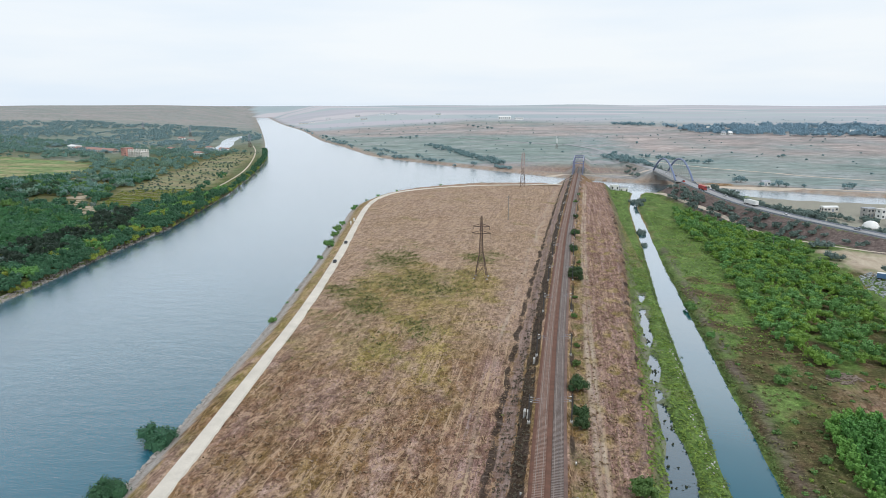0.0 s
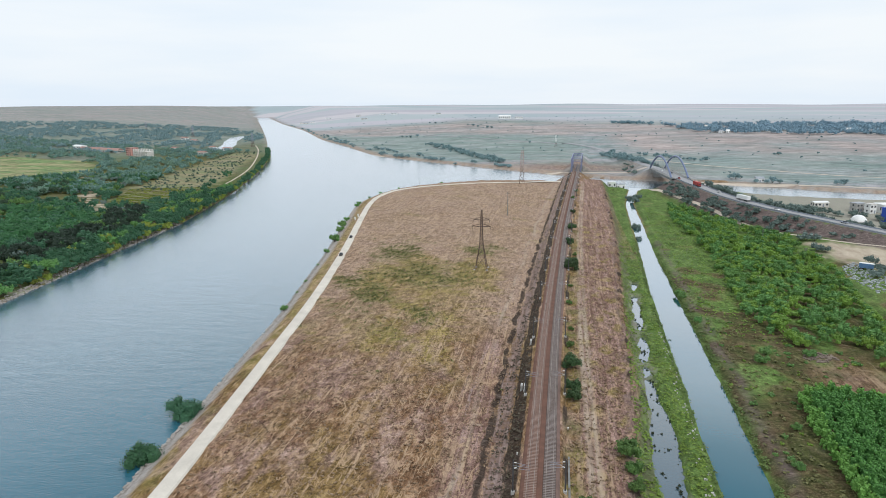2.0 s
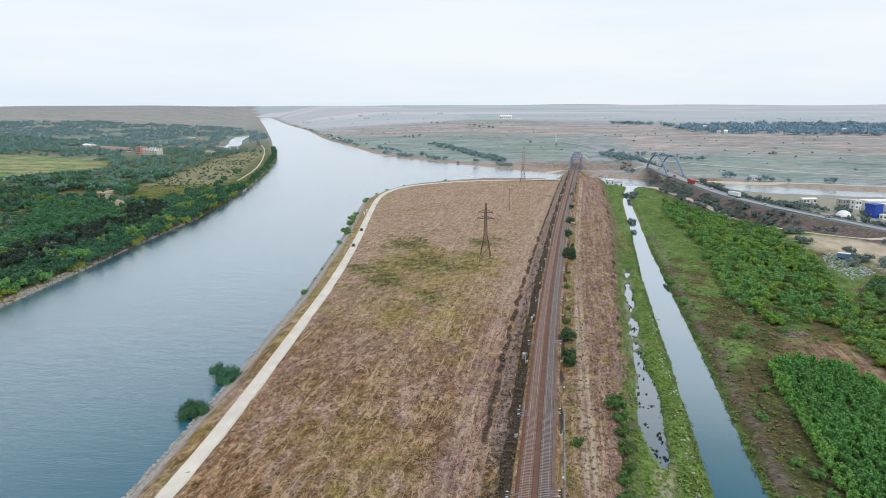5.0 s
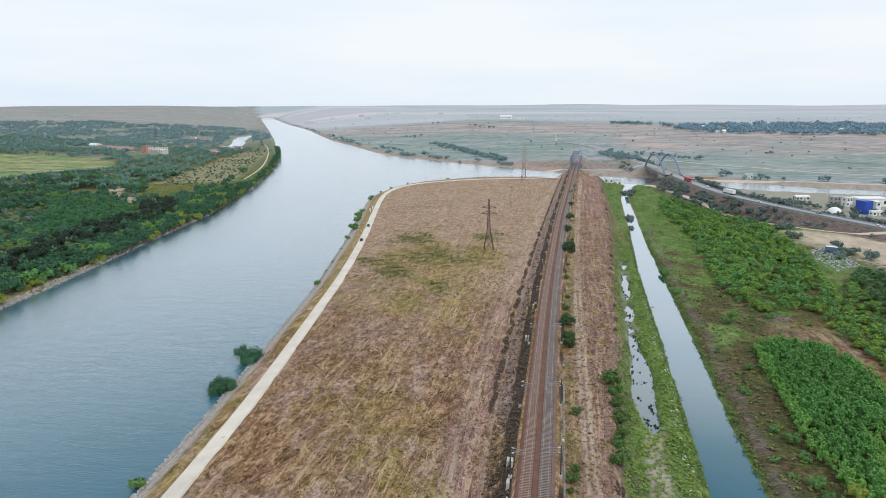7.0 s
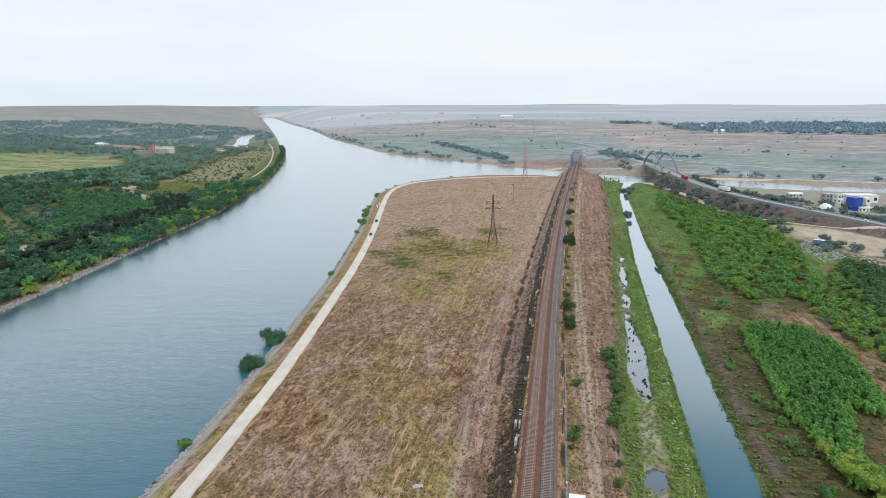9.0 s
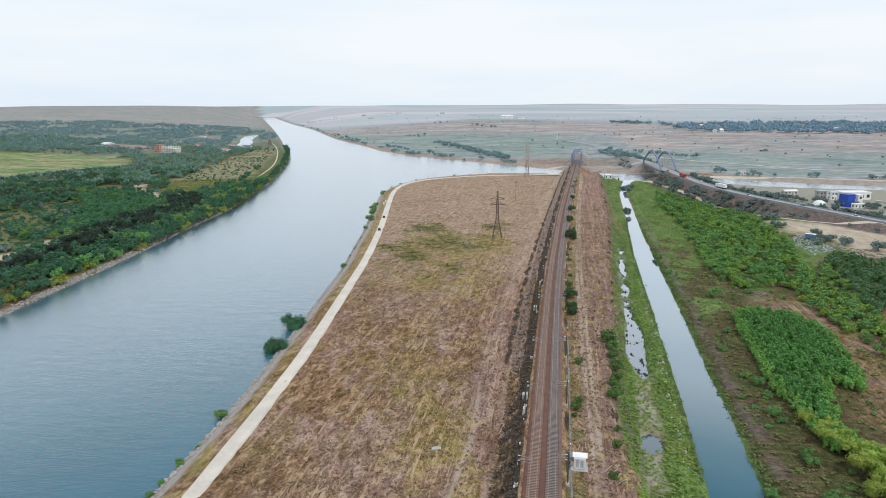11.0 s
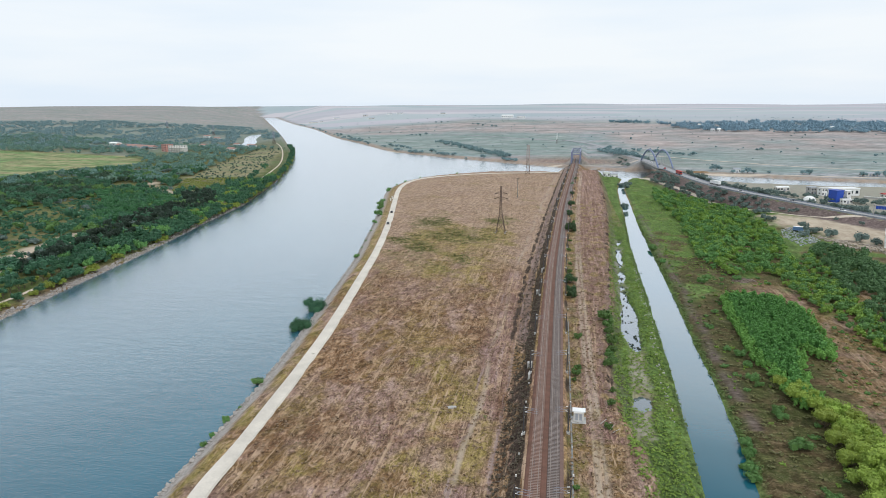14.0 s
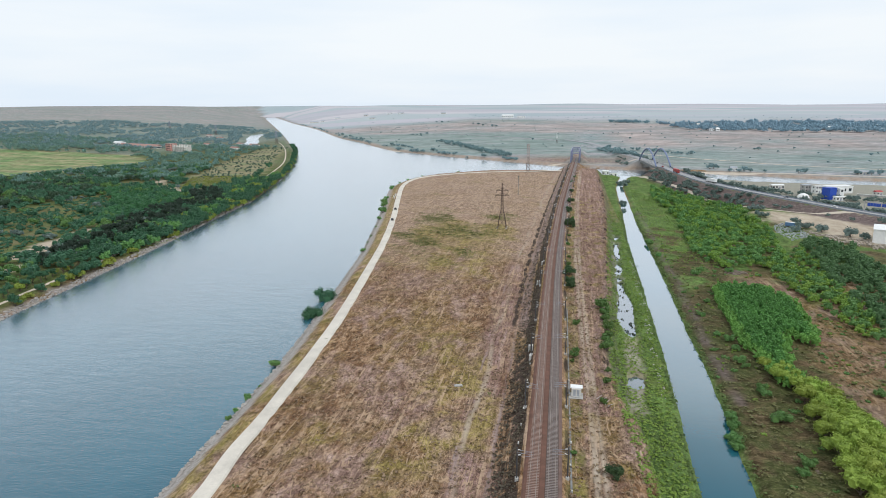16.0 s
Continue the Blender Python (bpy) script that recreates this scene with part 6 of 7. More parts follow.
edge_line = edge_line + np.random.RandomState(110).normal(scale=(0.45, 0.2), size=edge_line.shape)
edge_line = edge_line[wave(edge_line[:, 0], edge_line[:, 1], 11, 111) + 0.5 * wave(edge_line[:, 0], edge_line[:, 1], 5, 112) > -0.35]
thicket("channel_edge_grass", edge_line, 0.6, 1.1, 9, 0.4, foliage("edge_grass_leaves", (0.046, 0.088, 0.020), (0.150, 0.225, 0.062), 0.1), "ragged green grass hanging over the channel edge", 113, "grass", lobes=False)
marsh = spots_in([(26, 112), (33, 112), (36, 180), (38, 260), (40, 276), (34, 276), (28, 180)], 170, 114, lambda p: (ground_at(p) < 0.95) & (wave(p[:, 0], p[:, 1], 9, 115) > 0.1))
thicket("marsh_tufts", marsh[::2], 0.42, 2.6, 22, 0.3, foliage("marsh_tuft_leaves", (0.016, 0.024, 0.012), (0.060, 0.075, 0.034)), "dark tufts standing in the muddy puddles", 116, "tufts")
thicket("bank_weeds", spots_in([(48, 10), (60, 10), (105, 10), (118, 120), (84, 220), (60, 300), (56, 290), (54, 150), (50, 60)], 1200, 65, lambda p: ground_at(p) > 0.5), 0.9, 0.45, 10, 0.32, foliage("mixed_weed_leaves", (0.085, 0.098, 0.032), (0.205, 0.205, 0.080), 0.06), "brown and green weeds east of the channel", 66, "weeds", lobes=False)
thicket("meadow_grass", spots_in([(58, 290), (62, 230), (86, 220), (90, 300), (92, 400), (88, 470), (72, 540), (66, 450)], 1500, 67, lambda p: ground_at(p) > 0.8), 0.55, 0.9, 6, 0.5, LEAF_LIGHT, "tall light green meadow grass", 68, "grass", lobes=False)


# ---- pylons and poles ----
def lattice(base, waist, waist_z, top, top_z, bays):
    """Corner legs and crossing braces of a square lattice tower."""
    def half(z):
        return np.interp(z, [0, waist_z, top_z], [base, waist, top]) / 2
    zs = [0.0]
    while zs[-1] < top_z - 0.5:
        zs.append(min(top_z, zs[-1] + max(1.4, 2 * half(zs[-1]) * bays)))
    legs, braces = [], []
    for sx, sy in ((-1, -1), (1, -1), (1, 1), (-1, 1)):
        legs.append([((sx * half(a), sy * half(a), a), (sx * half(b), sy * half(b), b)) for a, b in ((0, waist_z), (waist_z, top_z))])
    for a, b in zip(zs[:-1], zs[1:]):
        p, q = half(a), half(b)
        for k in range(4):
            c0, c1 = [((-1, -1), (1, -1), (1, 1), (-1, 1))[(k + i) % 4] for i in (0, 1)]
            braces.append(((c0[0] * p, c0[1] * p, a), (c1[0] * q, c1[1] * q, b)))
            braces.append(((c1[0] * p, c1[1] * p, a), (c0[0] * q, c0[1] * q, b)))
            braces.append(((c0[0] * q, c0[1] * q, b), (c1[0] * q, c1[1] * q, b)))
    return legs, braces


def pylon(x, y, turn=0.0):
    z = height(x, y)
    t = thing("power_pylon", (x, y, z), "rusty steel lattice power pylon with two crossarms in the field", "pylon", turn=turn)
    legs, braces = lattice(6.0, 1.7, 13.0, 0.6, 30.7, 1.1)
    for leg in legs:
        part("leg", beams(leg, 0.27), STEEL_RUST, t)
    part("bracing", beams(braces, 0.12), STEEL_RUST, t)
    for h, w in ((25.6, 4.0), (22.2, 4.6), (25.6, -4.0), (22.2, -4.6)):
        s = 1 if w > 0 else -1
        part("crossarm", beams([((0, -0.5, h), (w, 0, h + 0.2)), ((0, 0.5, h), (w, 0, h + 0.2)), ((0, 0, h + 1.6), (w, 0, h + 0.3)), ((w * 0.5, -0.3, h + 0.1), (w * 0.5, 0.3, h + 0.1))], 0.26), STEEL_RUST, t)
        bm = bmesh.new()
        tube(bm, [(w, 0, h + 0.1), (w, 0, h - 1.3)], [0.10, 0.10], 6)
        part("insulator", bm, STEEL_DARK, t)
    for sx in (-1, 1):
        for sy in (-1, 1):
            part("footing", boxes((sx * 3.2 - 0.5, sy * 3.2 - 0.5, -0.6, sx * 3.2 + 0.5, sy * 3.2 + 0.5, 0.3), bevel=0.05), CONCRETE, t, "pale concrete footing")


pylon(-36.3, 309.3)


PALE_RED = plain("faded_red_and_white_paint", (0.42, 0.33, 0.31), 0.7)


def crossing_tower(x, y, tall, label, scale=1.0, top=None):
    t = thing("crossing_tower", (x, y, height(x, y)), label, "pylon")
    legs, braces = lattice(6.6 * scale, 5.0 * scale, tall * 0.35, 3.6 * scale, tall, 0.9)
    for leg in legs:
        part("leg", beams(leg[:1], 0.42 * scale), STEEL_RUST, t)
        part("upper_leg", beams(leg[1:], 0.42 * scale), top or WHITE, t, "painted upper leg")
    part("bracing", beams([b for b in braces if b[1][2] <= tall * 0.55], 0.2 * scale), STEEL_RUST, t)
    part("upper_bracing", beams([b for b in braces if b[1][2] > tall * 0.55], 0.22 * scale), top or WHITE, t, "painted bracing")
    for h in (0.62, 0.8):
        part("crossarm", beams([((-6.5 * scale, 0, tall * h), (6.5 * scale, 0, tall * h)), ((-6.5 * scale, 0, tall * h), (0, 0, tall * (h + 0.05))), ((6.5 * scale, 0, tall * h), (0, 0, tall * (h + 0.05)))], 0.24 * scale), STEEL_GREY, t)


crossing_tower(-36.8, 668.4, 35.0, "tall lattice crossing tower with a pale upper part", 0.75, PALE_RED)
crossing_tower(-6, 1228, 22.0, "pale lattice tower on the far plain", 0.6)
for x, y in ((-622, 1221), (-1176, 1668), (-944, 1529)):
    crossing_tower(x, y, 28.0, "grey lattice tower in the far woods", 0.8, STEEL_GREY)


def pole(x, y, tall, label, name="power_pole", thick=0.2, arm=1.6, material=None):
    t = thing(name, (x, y, height(x, y)), label, "pole")
    bm = bmesh.new()
    tube(bm, [(0, 0, -0.5), (0, 0, tall)], [thick, thick * 0.6], 7)
    part("shaft", bm, material or CONCRETE_DARK, t)
    if arm:
        part("crossarm", beams([((-arm, 0, tall - 0.8), (arm, 0, tall - 0.8)), ((-arm, 0, tall - 1.0), (0, 0, tall - 1.8)), ((arm, 0, tall - 1.0), (0, 0, tall - 1.8))], 0.14), STEEL_DARK, t)


pole(-35.9, 471, 18.0, "tall dark concrete power pole in the field", thick=0.3)
pole(-155, 662, 8.0, "thin channel mark pole by the water", "channel_mark", 0.14, 0)
pole(-150, 676, 8.5, "thin channel mark pole by the water", "channel_mark", 0.14, 0)
for x, y in ((126, 402), (118, 462), (133, 352), (104, 538)):
    pole(x, y, 8.0, "slim grey pole beside the dirt track", thick=0.14, arm=0.9)
for x, y in ((-144.4, 436), (-146.6, 450)):
    t = thing("marker_post", (x - 1.5, y, height(x - 1.5, y)), "short white marker post on the bank", "post", "marker posts")
    part("post", boxes((-0.35, -0.2, -0.2, 0.35, 0.2, 2.4), bevel=0.05), WHITE, t)
    part("board", boxes((-0.7, -0.25, 1.5, 0.7, -0.2, 2.5), bevel=0.02), WHITE, t)


# ---- small railway buildings ----
def equipment_hut(x, y):
    z = height(x, y)
    t = thing("equipment_hut", (x, y, z), "white railway equipment hut on a concrete slab", "hut", turn=-2)
    part("slab", boxes((-2.0, -2.2, -0.6, 1.9, 1.6, 0.25), bevel=0.05), CONCRETE, t, "grey concrete slab")
    part("wall", boxes((-1.35, -0.9, 0.25, 1.35, 1.3, 2.5), bevel=0.03), OFFWHITE, t)
    part("roof", boxes((-1.7, -0.5, 2.5, 1.7, 1.7, 2.7), bevel=0.04), WHITE, t, "flat white roof slab")
    for k in (-0.85, 0.15):
        part("door", boxes((k, -0.96, 0.3, k + 0.7, -0.905, 2.2), bevel=0.01), GREY_ROOF, t, "grey metal door")
    part("step", boxes((-1.0, -1.7, 0.25, 1.0, -1.0, 0.45), bevel=0.03), CONCRETE, t)


equipment_hut(8.2, 51.6)


def relay_cabinet(x, y, label):
    z = height(x, y)
    t = thing("relay_cabinet", (x, y, z), label, "cabinet", "relay cabinets")
    part("body", boxes((-0.3, -0.9, 0.15, 0.3, 0.9, 1.7), bevel=0.03), CONCRETE, t)
    part("plinth", boxes((-0.4, -1.0, -0.4, 0.4, 1.0, 0.15), bevel=0.03), CONCRETE, t)
    for k in (-0.45, 0.45):
        d = part("door", boxes((0.305, k - 0.4, 0.3, 0.33, k + 0.4, 1.6), bevel=0.008), OFFWHITE, t)
        part("handle", boxes((0.335, k + 0.24, 0.85, 0.37, k + 0.30, 1.05), bevel=0.006), STEEL_DARK, d)


for x, y in ((-5.9, 164), (-6.9, 165.5), (-5.7, 83.5), (-6.6, 84.5), (-5.9, 75), (-5.8, 200)):
    relay_cabinet(x, y, "white trackside relay cabinet on a concrete plinth")
for k, (x, y) in enumerate(((-5.7, 70), (-5.9, 58), (-6.0, 49), (-6.0, 40), (-6.1, 31), (-6.2, 22), (-5.7, 128), (6.2, 60), (6.3, 36), (6.4, 24), (6.3, 4), (6.1, 14), (-6.1, -4), (6.2, 142), (6.3, 222), (5.9, 96))):
    t = thing("signal_box", (x, y, height(x, y)), "small pale trackside box on a post", "signal box", "trackside boxes")
    part("post", boxes((-0.08, -0.08, -0.3, 0.08, 0.08, 0.8), bevel=0.01), STEEL_DARK, t)
    part("case", boxes((-0.18, -0.24, 0.5, 0.18, 0.24, 0.95), bevel=0.03), OFFWHITE if k % 2 else CONCRETE, t)
part_trough = structure("cable_trough", ribbon("cable_trough", on_land(np.c_[np.full(60, 6.25), np.linspace(-8, 130, 60)], 0.12), [(-0.22, -0.3), (-0.22, 0.05), (0.22, 0.05), (0.22, -0.3)]), CONCRETE_DARK, "grey concrete cable trough beside the track", "cable trough")


# ---- buildings ----
def building(name, x, y, w, d, h, turn, wall, roof, label, pitch=0.0, storeys=1, bays=3, category="building", group="", front_door=True, windows=True):
    """A plain building with walls, an overhanging roof, windows by storey and bay, and a door; its front looks to -y before the turn."""
    z = min(height(x + a * w / 2.2, y + b * d / 2.2) for a in (-1, 1) for b in (-1, 1))
    t = thing(name, (x, y, z), label, category, group, turn)
    part("wall", boxes((-w / 2, -d / 2, -0.8, w / 2, d / 2, h)), wall, t)
    bm = bmesh.new()
    o = 0.35
    if pitch:
        v = [bm.verts.new(c) for c in ((-w / 2 - o, -d / 2 - o, h + 0.01), (w / 2 + o, -d / 2 - o, h + 0.01), (w / 2 + o, d / 2 + o, h + 0.01), (-w / 2 - o, d / 2 + o, h + 0.01), (-w / 2 - o, 0, h + pitch), (w / 2 + o, 0, h + pitch))]
        for f in ((0, 1, 5, 4), (2, 3, 4, 5), (1, 2, 5), (3, 0, 4), (3, 2, 1, 0)):
            bm.faces.new([v[i] for i in f])
    else:
        box(bm, -w / 2 - o, -d / 2 - o, h + 0.01, w / 2 + o, d / 2 + o, h + 0.4)
    part("roof", bm, roof, t)
    step = h / storeys
    for s in range(storeys if windows else 0):
        for k in range(bays):
            cx = -w / 2 + w * (k + 0.5) / bays
            ww = min(0.28 * w / bays, 1.2)
            if s == 0 and front_door and k == bays // 2:
                part("door", boxes((cx - 0.6 * ww - 0.2, -d / 2 - 0.05, 0.0, cx + 0.6 * ww + 0.2, -d / 2 - 0.004, min(2.4, step * 0.8))), STEEL_GREY, t)
                continue
            w0 = part("window", boxes((cx - ww, -d / 2 - 0.04, step * (s + 0.35), cx + ww, -d / 2 - 0.004, step * (s + 0.75))), WINDOW, t)
            part("sill", boxes((cx - ww - 0.1, -d / 2 - 0.16, step * (s + 0.35) - 0.1, cx + ww + 0.1, -d / 2 - 0.004, step * (s + 0.35) - 0.005)), CONCRETE, w0)
        for k in range(max(1, bays // 2)):
            cy = -d / 2 + d * (k + 0.5) / max(1, bays // 2)
            for sx in (-1, 1):
                part("side_window", boxes(tuple(min(a, b) for a, b in (((sx * (w / 2 + 0.04)), (sx * (w / 2 + 0.004))),)) + (cy - 0.7, step * (s + 0.35)) + tuple(max(a, b) for a, b in ((sx * (w / 2 + 0.04), sx * (w / 2 + 0.004)),)) + (cy + 0.7, step * (s + 0.75))), WINDOW, t)
    return t


building("pump_house", 55, 658, 7, 5, 5.6, 10, WHITE, WHITE, "small white pump house at the end of the channel", 0, 1, 3)
building("gate_house", 64, 660, 8, 5, 6.4, 10, WHITE, GREY_ROOF, "small white gate house beside the canal", 1.0, 1, 3)
# works by the branch canal
building("blue_hall", 236, 489, 8, 8, 10, 30, BLUE, BLUE, "tall blue clad industrial hall", 0, 1, 1, windows=False)
building("white_hall", 258, 532, 24, 12, 6.5, 8, WHITE, WHITE, "white industrial hall behind the blue one", 0, 1, 5)
building("white_annex", 241, 480, 9, 4, 3.4, 20, WHITE, WHITE, "low white annex of the works", 0, 1, 3)
building("white_tower", 247, 497, 5.5, 6, 8.5, 30, WHITE, WHITE, "narrow white block beside the blue hall", 0, 2, 1)
building("white_store", 239, 527, 5.5, 6, 7, 20, WHITE, OFFWHITE, "white store building of the works", 0, 2, 2)
building("grey_block", 234, 536, 8.5, 7, 6.5, 20, CONCRETE, GREY_ROOF, "grey concrete block of the works", 0, 2, 3)
building("long_shed", 214, 557, 12, 6, 3.6, 12, OFFWHITE, WHITE, "white shed by the canal", 1.0, 1, 4)
building("red_shed", 288, 519, 6, 5, 3.2, 20, OFFWHITE, RED, "small shed with a red roof", 1.2, 1, 2)
building("roadside_hall", 202, 284, 34, 20, 8.5, -24, WHITE, WHITE, "large white hall beside the sandy yard", 0.6, 1, 6, windows=False)
for k, (x, y, w) in enumerate(((292, 500, 26), (298, 492, 28), (304, 484, 30), (276, 508, 18))):
    t = thing("concrete_wall", (x, y, height(x, y)), "long low grey concrete wall of the works yard", "wall", "yard walls", -32)
    part("panel", boxes((-w / 2, -0.4, -0.5, w / 2, 0.4, 1.8), bevel=0.06), CONCRETE, t)
    part("coping", boxes((-w / 2, -0.55, 1.8, w / 2, 0.55, 2.0), bevel=0.03), WHITE, t, "pale coping")
t = thing("blue_fence", (266, 436, height(266, 436)), "long blue sheet-metal fence", "fence", turn=-36)
for k in range(20):
    part("panel", boxes((-20 + 2 * k, -0.06, -0.2, -18.05 + 2 * k, 0.06, 2.4)), BLUE, t)
    part("post", boxes((-20.1 + 2 * k, -0.1, -0.4, -19.98 + 2 * k, 0.1, 2.6)), STEEL_GREY, t)
t = thing("storage_dome", (213.5, 484, height(213.5, 484)), "white domed storage tank", "tank")
bm = bmesh.new()
bmesh.ops.create_uvsphere(bm, u_segments=24, v_segments=12, radius=5.4)
bmesh.ops.delete(bm, geom=[v for v in bm.verts if v.co.z < -0.1], context="VERTS")
for f in bm.faces:
    f.smooth = True
part("dome", bm, WHITE, t)
bm = bmesh.new()
tube(bm, [(0, 0, -0.5), (0, 0, 0.9)], [5.6, 5.6], 24)
part("ring_wall", bm, CONCRETE, t)
# sign gantry over the yard road
t = thing("gantry", (222, 376, height(222, 376)), "grey steel portal gantry beside the highway", "gantry", turn=-30)
for sx in (-5, 5):
    part("post", boxes((sx - 0.3, -0.3, -0.4, sx + 0.3, 0.3, 8.0), bevel=0.05), CONCRETE, t)
part("beam", boxes((-5.6, -0.3, 7.2, 5.6, 0.3, 8.0), bevel=0.05), CONCRETE, t)

# salvage yard
t = thing("trailer", (153.6, 330, height(153.6, 330)), "blue box trailer parked in the salvage yard", "trailer", turn=-28)
part("body", boxes((-3.1, -1.25, 0.9, 3.1, 1.25, 3.2), bevel=0.06), plain("faded_blue_paint", (0.10, 0.20, 0.36), 0.5), t)
part("roof", boxes((-3.15, -1.3, 3.2, 3.15, 1.3, 3.3), bevel=0.03), WHITE, t, "pale roof")
for sx in (-2.2, -1.2, 2.2):
    for sy in (-1.1, 1.1):
        bm = bmesh.new()
        tube(bm, [(sx, sy - 0.15, 0.45), (sx, sy + 0.15, 0.45)], [0.48, 0.48], 12)
        part("wheel", bm, RUBBER, t)


def rubble(name, spots, size, material, label, seed):
    """Loose angular blocks lying on the ground, as one heap."""
    r = np.random.RandomState(seed)
    base = np.array([(-1, -1, -1), (1, -1, -1), (1, 1, -1), (-1, 1, -1), (-1, -1, 1), (1, -1, 1), (1, 1, 1), (-1, 1, 1)], float)
    quads = np.array([(3, 2, 1, 0), (4, 5, 6, 7), (0, 1, 5, 4), (1, 2, 6, 5), (2, 3, 7, 6), (3, 0, 4, 7)])
    n = len(spots)
    s = size * r.uniform(0.4, 1.2, (n, 1, 3)) * (1, 1, 0.7)
    co = base[None] * s * r.uniform(0.7, 1.1, (n, 8, 1))
    a = r.uniform(0, math.tau, n)[:, None]
    x = co[:, :, 0] * np.cos(a) - co[:, :, 1] * np.sin(a) + spots[:, 0, None]
    y = co[:, :, 0] * np.sin(a) + co[:, :, 1] * np.cos(a) + spots[:, 1, None]
    z = co[:, :, 2] + ground_at(spots)[:, None] + 0.2 * size
    me = mesh_of(name, np.stack([x, y, z], 2).reshape(-1, 3), (quads[None] + 8 * np.arange(n)[:, None, None]).reshape(-1, 4))
    me.materials.append(material)
    return tagged(new(name, me), label, "rubble", kind="stuff")


rubble("salvage_heap", spots_in([(153, 345), (158, 322), (156, 298), (143, 293), (141, 318), (146, 338)], 260, 70), 0.55, plain("pale_scrap", (0.36, 0.39, 0.40), 0.6, vary=0.5, scale=0.5, fine=1.5), "pale scrap and blocks heaped in the salvage yard", 71)
rubble("spoil_heap", spots_in([(158, 322), (175, 300), (195, 262), (178, 262), (160, 290)], 160, 72), 0.9, plain("earth_blocks", (0.38, 0.33, 0.27), 0.9, vary=0.4), "earth and stone spoil beside the yard", 73)
shore_spots = np.array([(np.interp(y, [p[1] for p in SHORE_SOUTH[::-1][1:14]], [p[0] for p in SHORE_SOUTH[::-1][1:14]]) + random.Random(k).uniform(-0.3, 1.6), y) for k, y in enumerate(np.arange(-8, 420, 0.33))])
rubble("riprap", shore_spots, 0.42, STONE, "grey riprap stones along the waterline", 74)
west_spots = np.array([(shoreward(y, random.Random(k).uniform(-0.5, 3.0)), y) for k, y in enumerate(np.arange(60, 420, 0.4))])
rubble("riprap_west", west_spots, 0.6, STONE, "grey riprap stones along the wooded shore", 75)
rubble("bank_stones", spots_in([(33, 60), (35, 62), (40, 150), (43, 240), (41, 240), (37, 150)], 130, 76, lambda p: ground_at(p) > 0.4), 0.3, CONCRETE, "pale stones along the channel edge", 77)
t = thing("concrete_slab_piece", (-26.6, 57.4, height(-26.6, 57.4)), "pale broken concrete slab lying in the field", "slab", turn=20)
part("slab", boxes((-1.2, -0.5, -0.1, 1.2, 0.5, 0.35), bevel=0.08), CONCRETE, t)
part("fragment", boxes((-1.6, 0.6, -0.1, 0.4, 1.0, 0.2), bevel=0.06), CONCRETE, t)

heap = spots_in([(85, 211), (90, 208), (96, 212), (95, 217), (88, 218)], 150, 117)
rubble("brush_heap", heap, 0.5, plain("dead_brush", (0.20, 0.155, 0.125), 0.95, vary=0.5, scale=0.7, fine=3), "grey-brown heap of dead brush in the meadow", 118)
for k, (x, y, a) in enumerate(((14.6, 51.5, 60), (15.6, 50.2, 52), (16.6, 48.6, 66), (17.4, 47.0, 48))):
    t = thing("timber_pole", (x, y, height(x, y)), "pale weathered pole lying on the berm", "pole", "loose timber", a)
    bm = bmesh.new()
    tube(bm, [(-1.7, 0, 0.16), (0, 0.03 * k, 0.18), (1.7, 0, 0.15)], [0.09, 0.08, 0.07], 7)
    part("shaft", bm, CONCRETE, t)

# west shore buildings
t = building("pink_house", -722, 978, 15, 14, 13.5, -24, PINK, BRICK_RED, "salmon pink four-storey house with white bands", 0, 4, 4)
t = thing("concrete_frame", (-690, 962, height(-690, 962)), "unfinished white concrete frame building with bare columns", "building", turn=-24)
for k in range(8):
    for sy in (-7, 7):
        part("column", boxes((-17 + 4.9 * k - 0.7, sy - 0.7, -1, -17 + 4.9 * k + 0.7, sy + 0.7, 12.8)), OFFWHITE, t)
for h in (0.5, 4.3, 8.1):
    part("floor_slab", boxes((-19, -8, h, 19.5, 8, h + 0.8)), OFFWHITE, t)
for h in (1.3, 5.1):
    part("back_wall", boxes((-18.5, -5, h, 19, 6, h + 2.9)), OFFWHITE, t)
building("long_barn", -832, 1040, 130, 12, 5, -23, OFFWHITE, BRICK_RED, "long low barn with a red-brown tiled roof", 3.5, 1, 16, "barn")
building("white_barn", -905, 1075, 26, 14, 6, -20, WHITE, WHITE, "white barn among the trees", 2.0, 1, 5, "barn")
for x, y, w in ((-610, 1010, 18), (-640, 1150, 22), (-720, 1100, 16), (-820, 1330, 20), (-900, 1420, 18), (-700, 1200, 14)):
    building("shore_house", x, y, w, 9, 5, -20, WHITE, BRICK_RED, "small white house with a red roof among trees", 2.5, 1, 4, "house", "houses on the west shore", False)
t = thing("barge", (-572, 1545, 0.0), "pale flat barge moored at the far bank", "barge", turn=-58)
part("hull", boxes((-26, -4, -0.5, 26, 4, 2.0), bevel=0.4), OFFWHITE, t)
part("cabin", boxes((16, -3, 2.0, 24, 3, 5.0), bevel=0.2), WHITE, t)

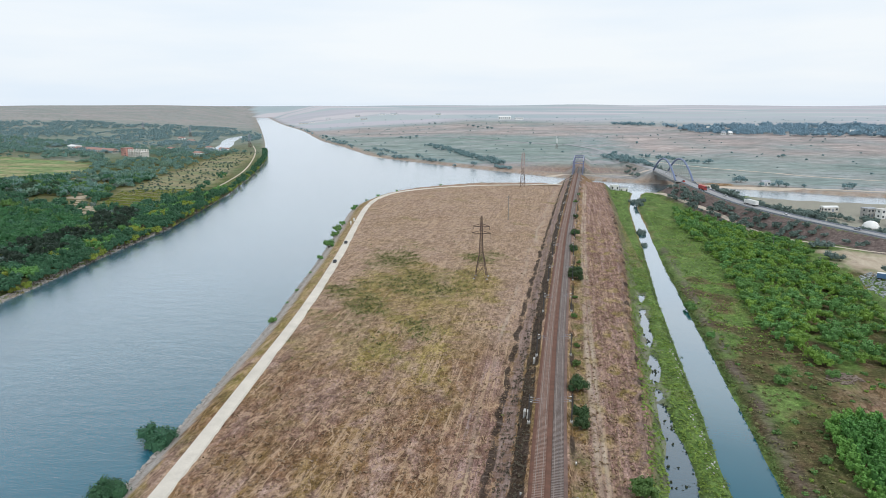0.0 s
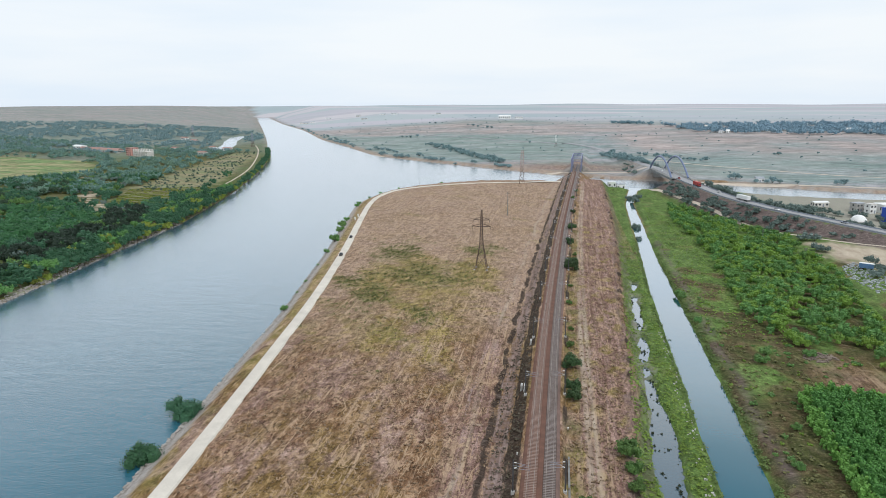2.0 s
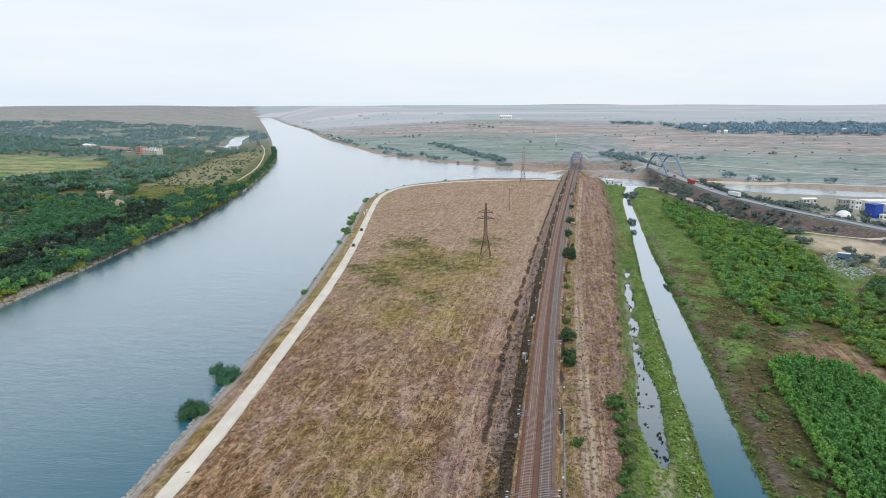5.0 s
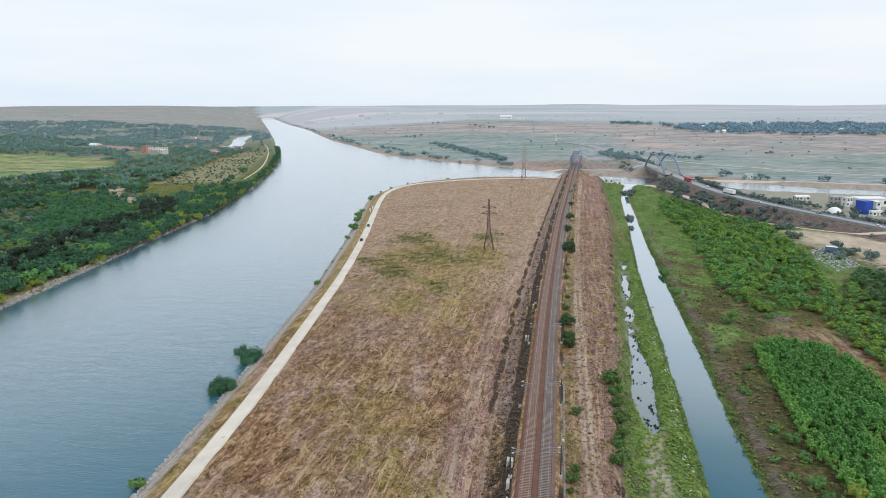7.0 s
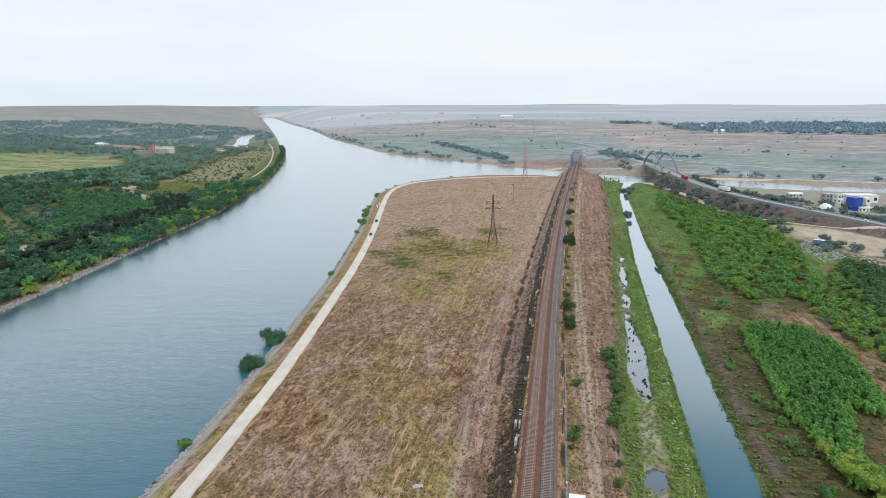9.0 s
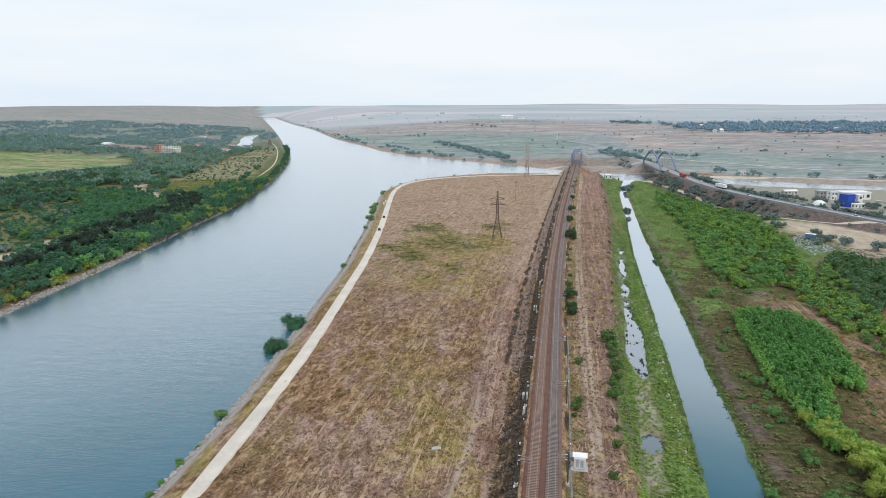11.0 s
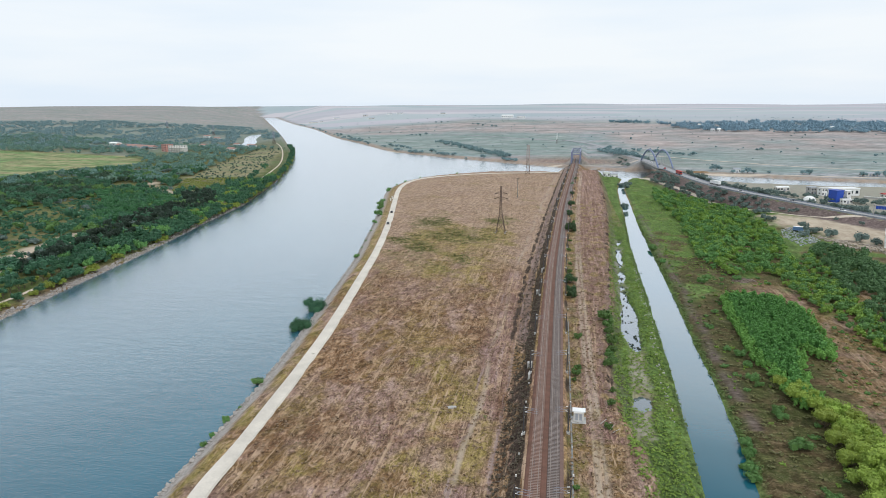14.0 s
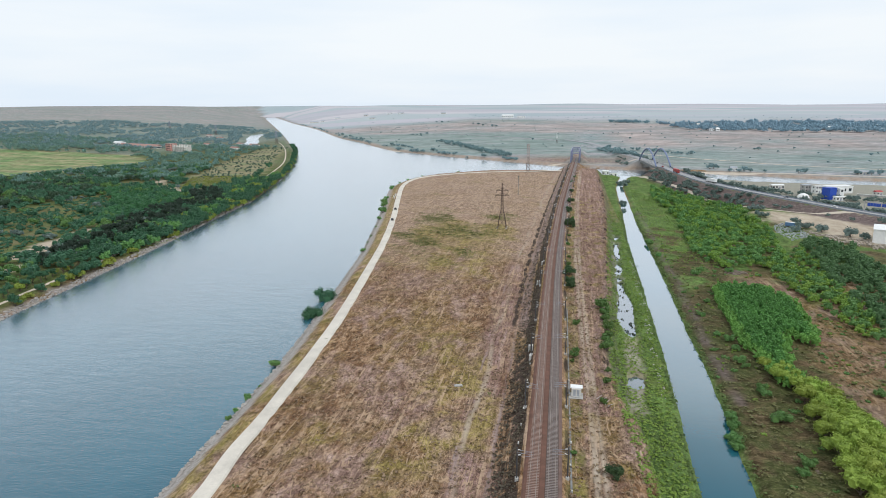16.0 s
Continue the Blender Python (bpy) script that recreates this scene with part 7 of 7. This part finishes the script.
# far plain and village
building("far_warehouse", -205, 2411, 44, 24, 10, 0, WHITE, WHITE, "long white warehouse on the far plain", 3, 1, 6, front_door=False)
building("far_store", -150, 2380, 30, 18, 8, 0, WHITE, GREY_ROOF, "pale store building on the far plain", 2, 1, 4, front_door=False)
building("canal_house", 212, 716, 8, 7, 4.0, 0, WHITE, GREY_ROOF, "small white house behind trees on the canal bank", 1.8, 1, 3, "house")
building("plain_house", 345, 690, 14, 7, 3.2, 0, OFFWHITE, GREY_ROOF, "low pale house beside the canal road", 1.5, 1, 4, "house")
for k, p in enumerate(spots_in(VILLAGE, 46, 80)):
    v = random.Random(k)
    building("village_house", p[0], p[1] - 20, v.uniform(7, 10), 7, v.uniform(3.5, 5), v.uniform(-30, 30), WHITE if k % 3 else OFFWHITE, (OFFWHITE, GREY_ROOF, WHITE)[k % 3], "small pale village house among trees", 3.5, 1, 2, "house", "village houses", False)
for k in range(9):
    v = random.Random(200 + k)
    building("hamlet_house", v.uniform(-1150, -350), v.uniform(2650, 2950), v.uniform(18, 30), 12, v.uniform(5, 7), v.uniform(-20, 20), WHITE if k % 2 else OFFWHITE, GREY_ROOF, "pale house of a far hamlet", 3, 1, 2, "house", "far hamlet houses", False)
# ---- vehicles ----
def lorry(x, y, turn, cab, trailer, label):
    z = float(np.interp(y, hw[:, 1], hw[:, 2])) + 0.06
    t = thing("lorry", (x, y, z), label, "lorry", turn=turn)
    part("cab", boxes((5.2, -1.25, 0.9, 7.4, 1.25, 3.6), bevel=0.18), cab, t)
    part("windscreen", boxes((7.41, -1.05, 2.2, 7.45, 1.05, 3.2), bevel=0.01), WINDOW, t)
    part("trailer", boxes((-7.4, -1.3, 1.1, 4.8, 1.3, 4.0), bevel=0.08), trailer, t)
    part("chassis", boxes((-7.2, -0.6, 0.7, 6.8, 0.6, 1.1)), STEEL_DARK, t)
    for sx in (-6.2, -5.0, -3.8, 3.6, 6.3):
        for sy in (-1.1, 1.1):
            bm = bmesh.new()
            tube(bm, [(sx, sy - 0.16, 0.5), (sx, sy + 0.16, 0.5)], [0.5, 0.5], 12)
            part("wheel", bm, RUBBER, t)


def car(x, y, turn, paint, label, z=None, group="cars on the highway"):
    z = float(np.interp(y, hw[:, 1], hw[:, 2])) + 0.06 if z is None else z
    t = thing("car", (x, y, z), label, "car", group, turn)
    part("body", boxes((-2.2, -0.9, 0.35, 2.2, 0.9, 0.95), bevel=0.15), paint, t)
    part("cabin", boxes((-1.5, -0.8, 0.93, 1.0, 0.8, 1.5), bevel=0.2), WINDOW, t)
    part("roof", boxes((-1.2, -0.7, 1.49, 0.7, 0.7, 1.56), bevel=0.03), paint, t)
    for sx in (-1.4, 1.4):
        for sy in (-0.8, 0.8):
            bm = bmesh.new()
            tube(bm, [(sx, sy - 0.1, 0.33), (sx, sy + 0.1, 0.33)], [0.33, 0.33], 12)
            part("wheel", bm, RUBBER, t)


def on_highway(y, side):
    i = int(np.argmin(np.abs(hw[:, 1] - y)))
    d = hw[i + 1, :2] - hw[i - 1, :2]
    d /= np.linalg.norm(d)
    return hw[i, 0] + d[1] * side, hw[i, 1] - d[0] * side, math.degrees(math.atan2(d[1], d[0]))


x, y, a = on_highway(585, -2.2)
lorry(x, y, a + 180, RED, RED, "red lorry driving on the highway")
x, y, a = on_highway(505, 2.2)
lorry(x, y, a, WHITE, WHITE, "white lorry driving on the highway")
for yy, s, paint in ((545, 2.2, WHITE), (468, -2.2, WHITE), (430, 2.2, STEEL_GREY), (392, -2.2, WHITE), (352, 2.2, WHITE), (690, 2.2, STEEL_GREY), (720, -2.2, WHITE), (640, -2.2, RED)):
    x, y, a = on_highway(yy, s)
    car(x, y, a + (180 if s < 0 else 0), paint, "car driving on the highway")
for x, y, a in ((-127.8, 373, 102), (-118.2, 326, 101)):
    k = int(np.argmin(np.hypot(road_z[:, 0] - x, road_z[:, 1] - y)))
    car(road_z[k, 0], road_z[k, 1], a, STEEL_DARK, "dark car parked on the pale service road", road_z[k, 2] + 0.05, "cars on the service road")
rail_guard = structure("guard_rail", ribbon("guard_rail", hw[(hw[:, 1] > 200) & (hw[:, 1] < 645)], [(4.9, 0.0), (4.9, 0.8), (5.0, 0.8), (5.0, 0.0)]), STEEL_GREY, "grey steel guard rail along the highway", "guard rail")
rail_guard2 = structure("guard_rail_north", ribbon("guard_rail_north", hw[(hw[:, 1] > 200) & (hw[:, 1] < 645)], [(-5.0, 0.0), (-5.0, 0.8), (-4.9, 0.8), (-4.9, 0.0)]), STEEL_GREY, "grey steel guard rail along the highway", "guard rail")
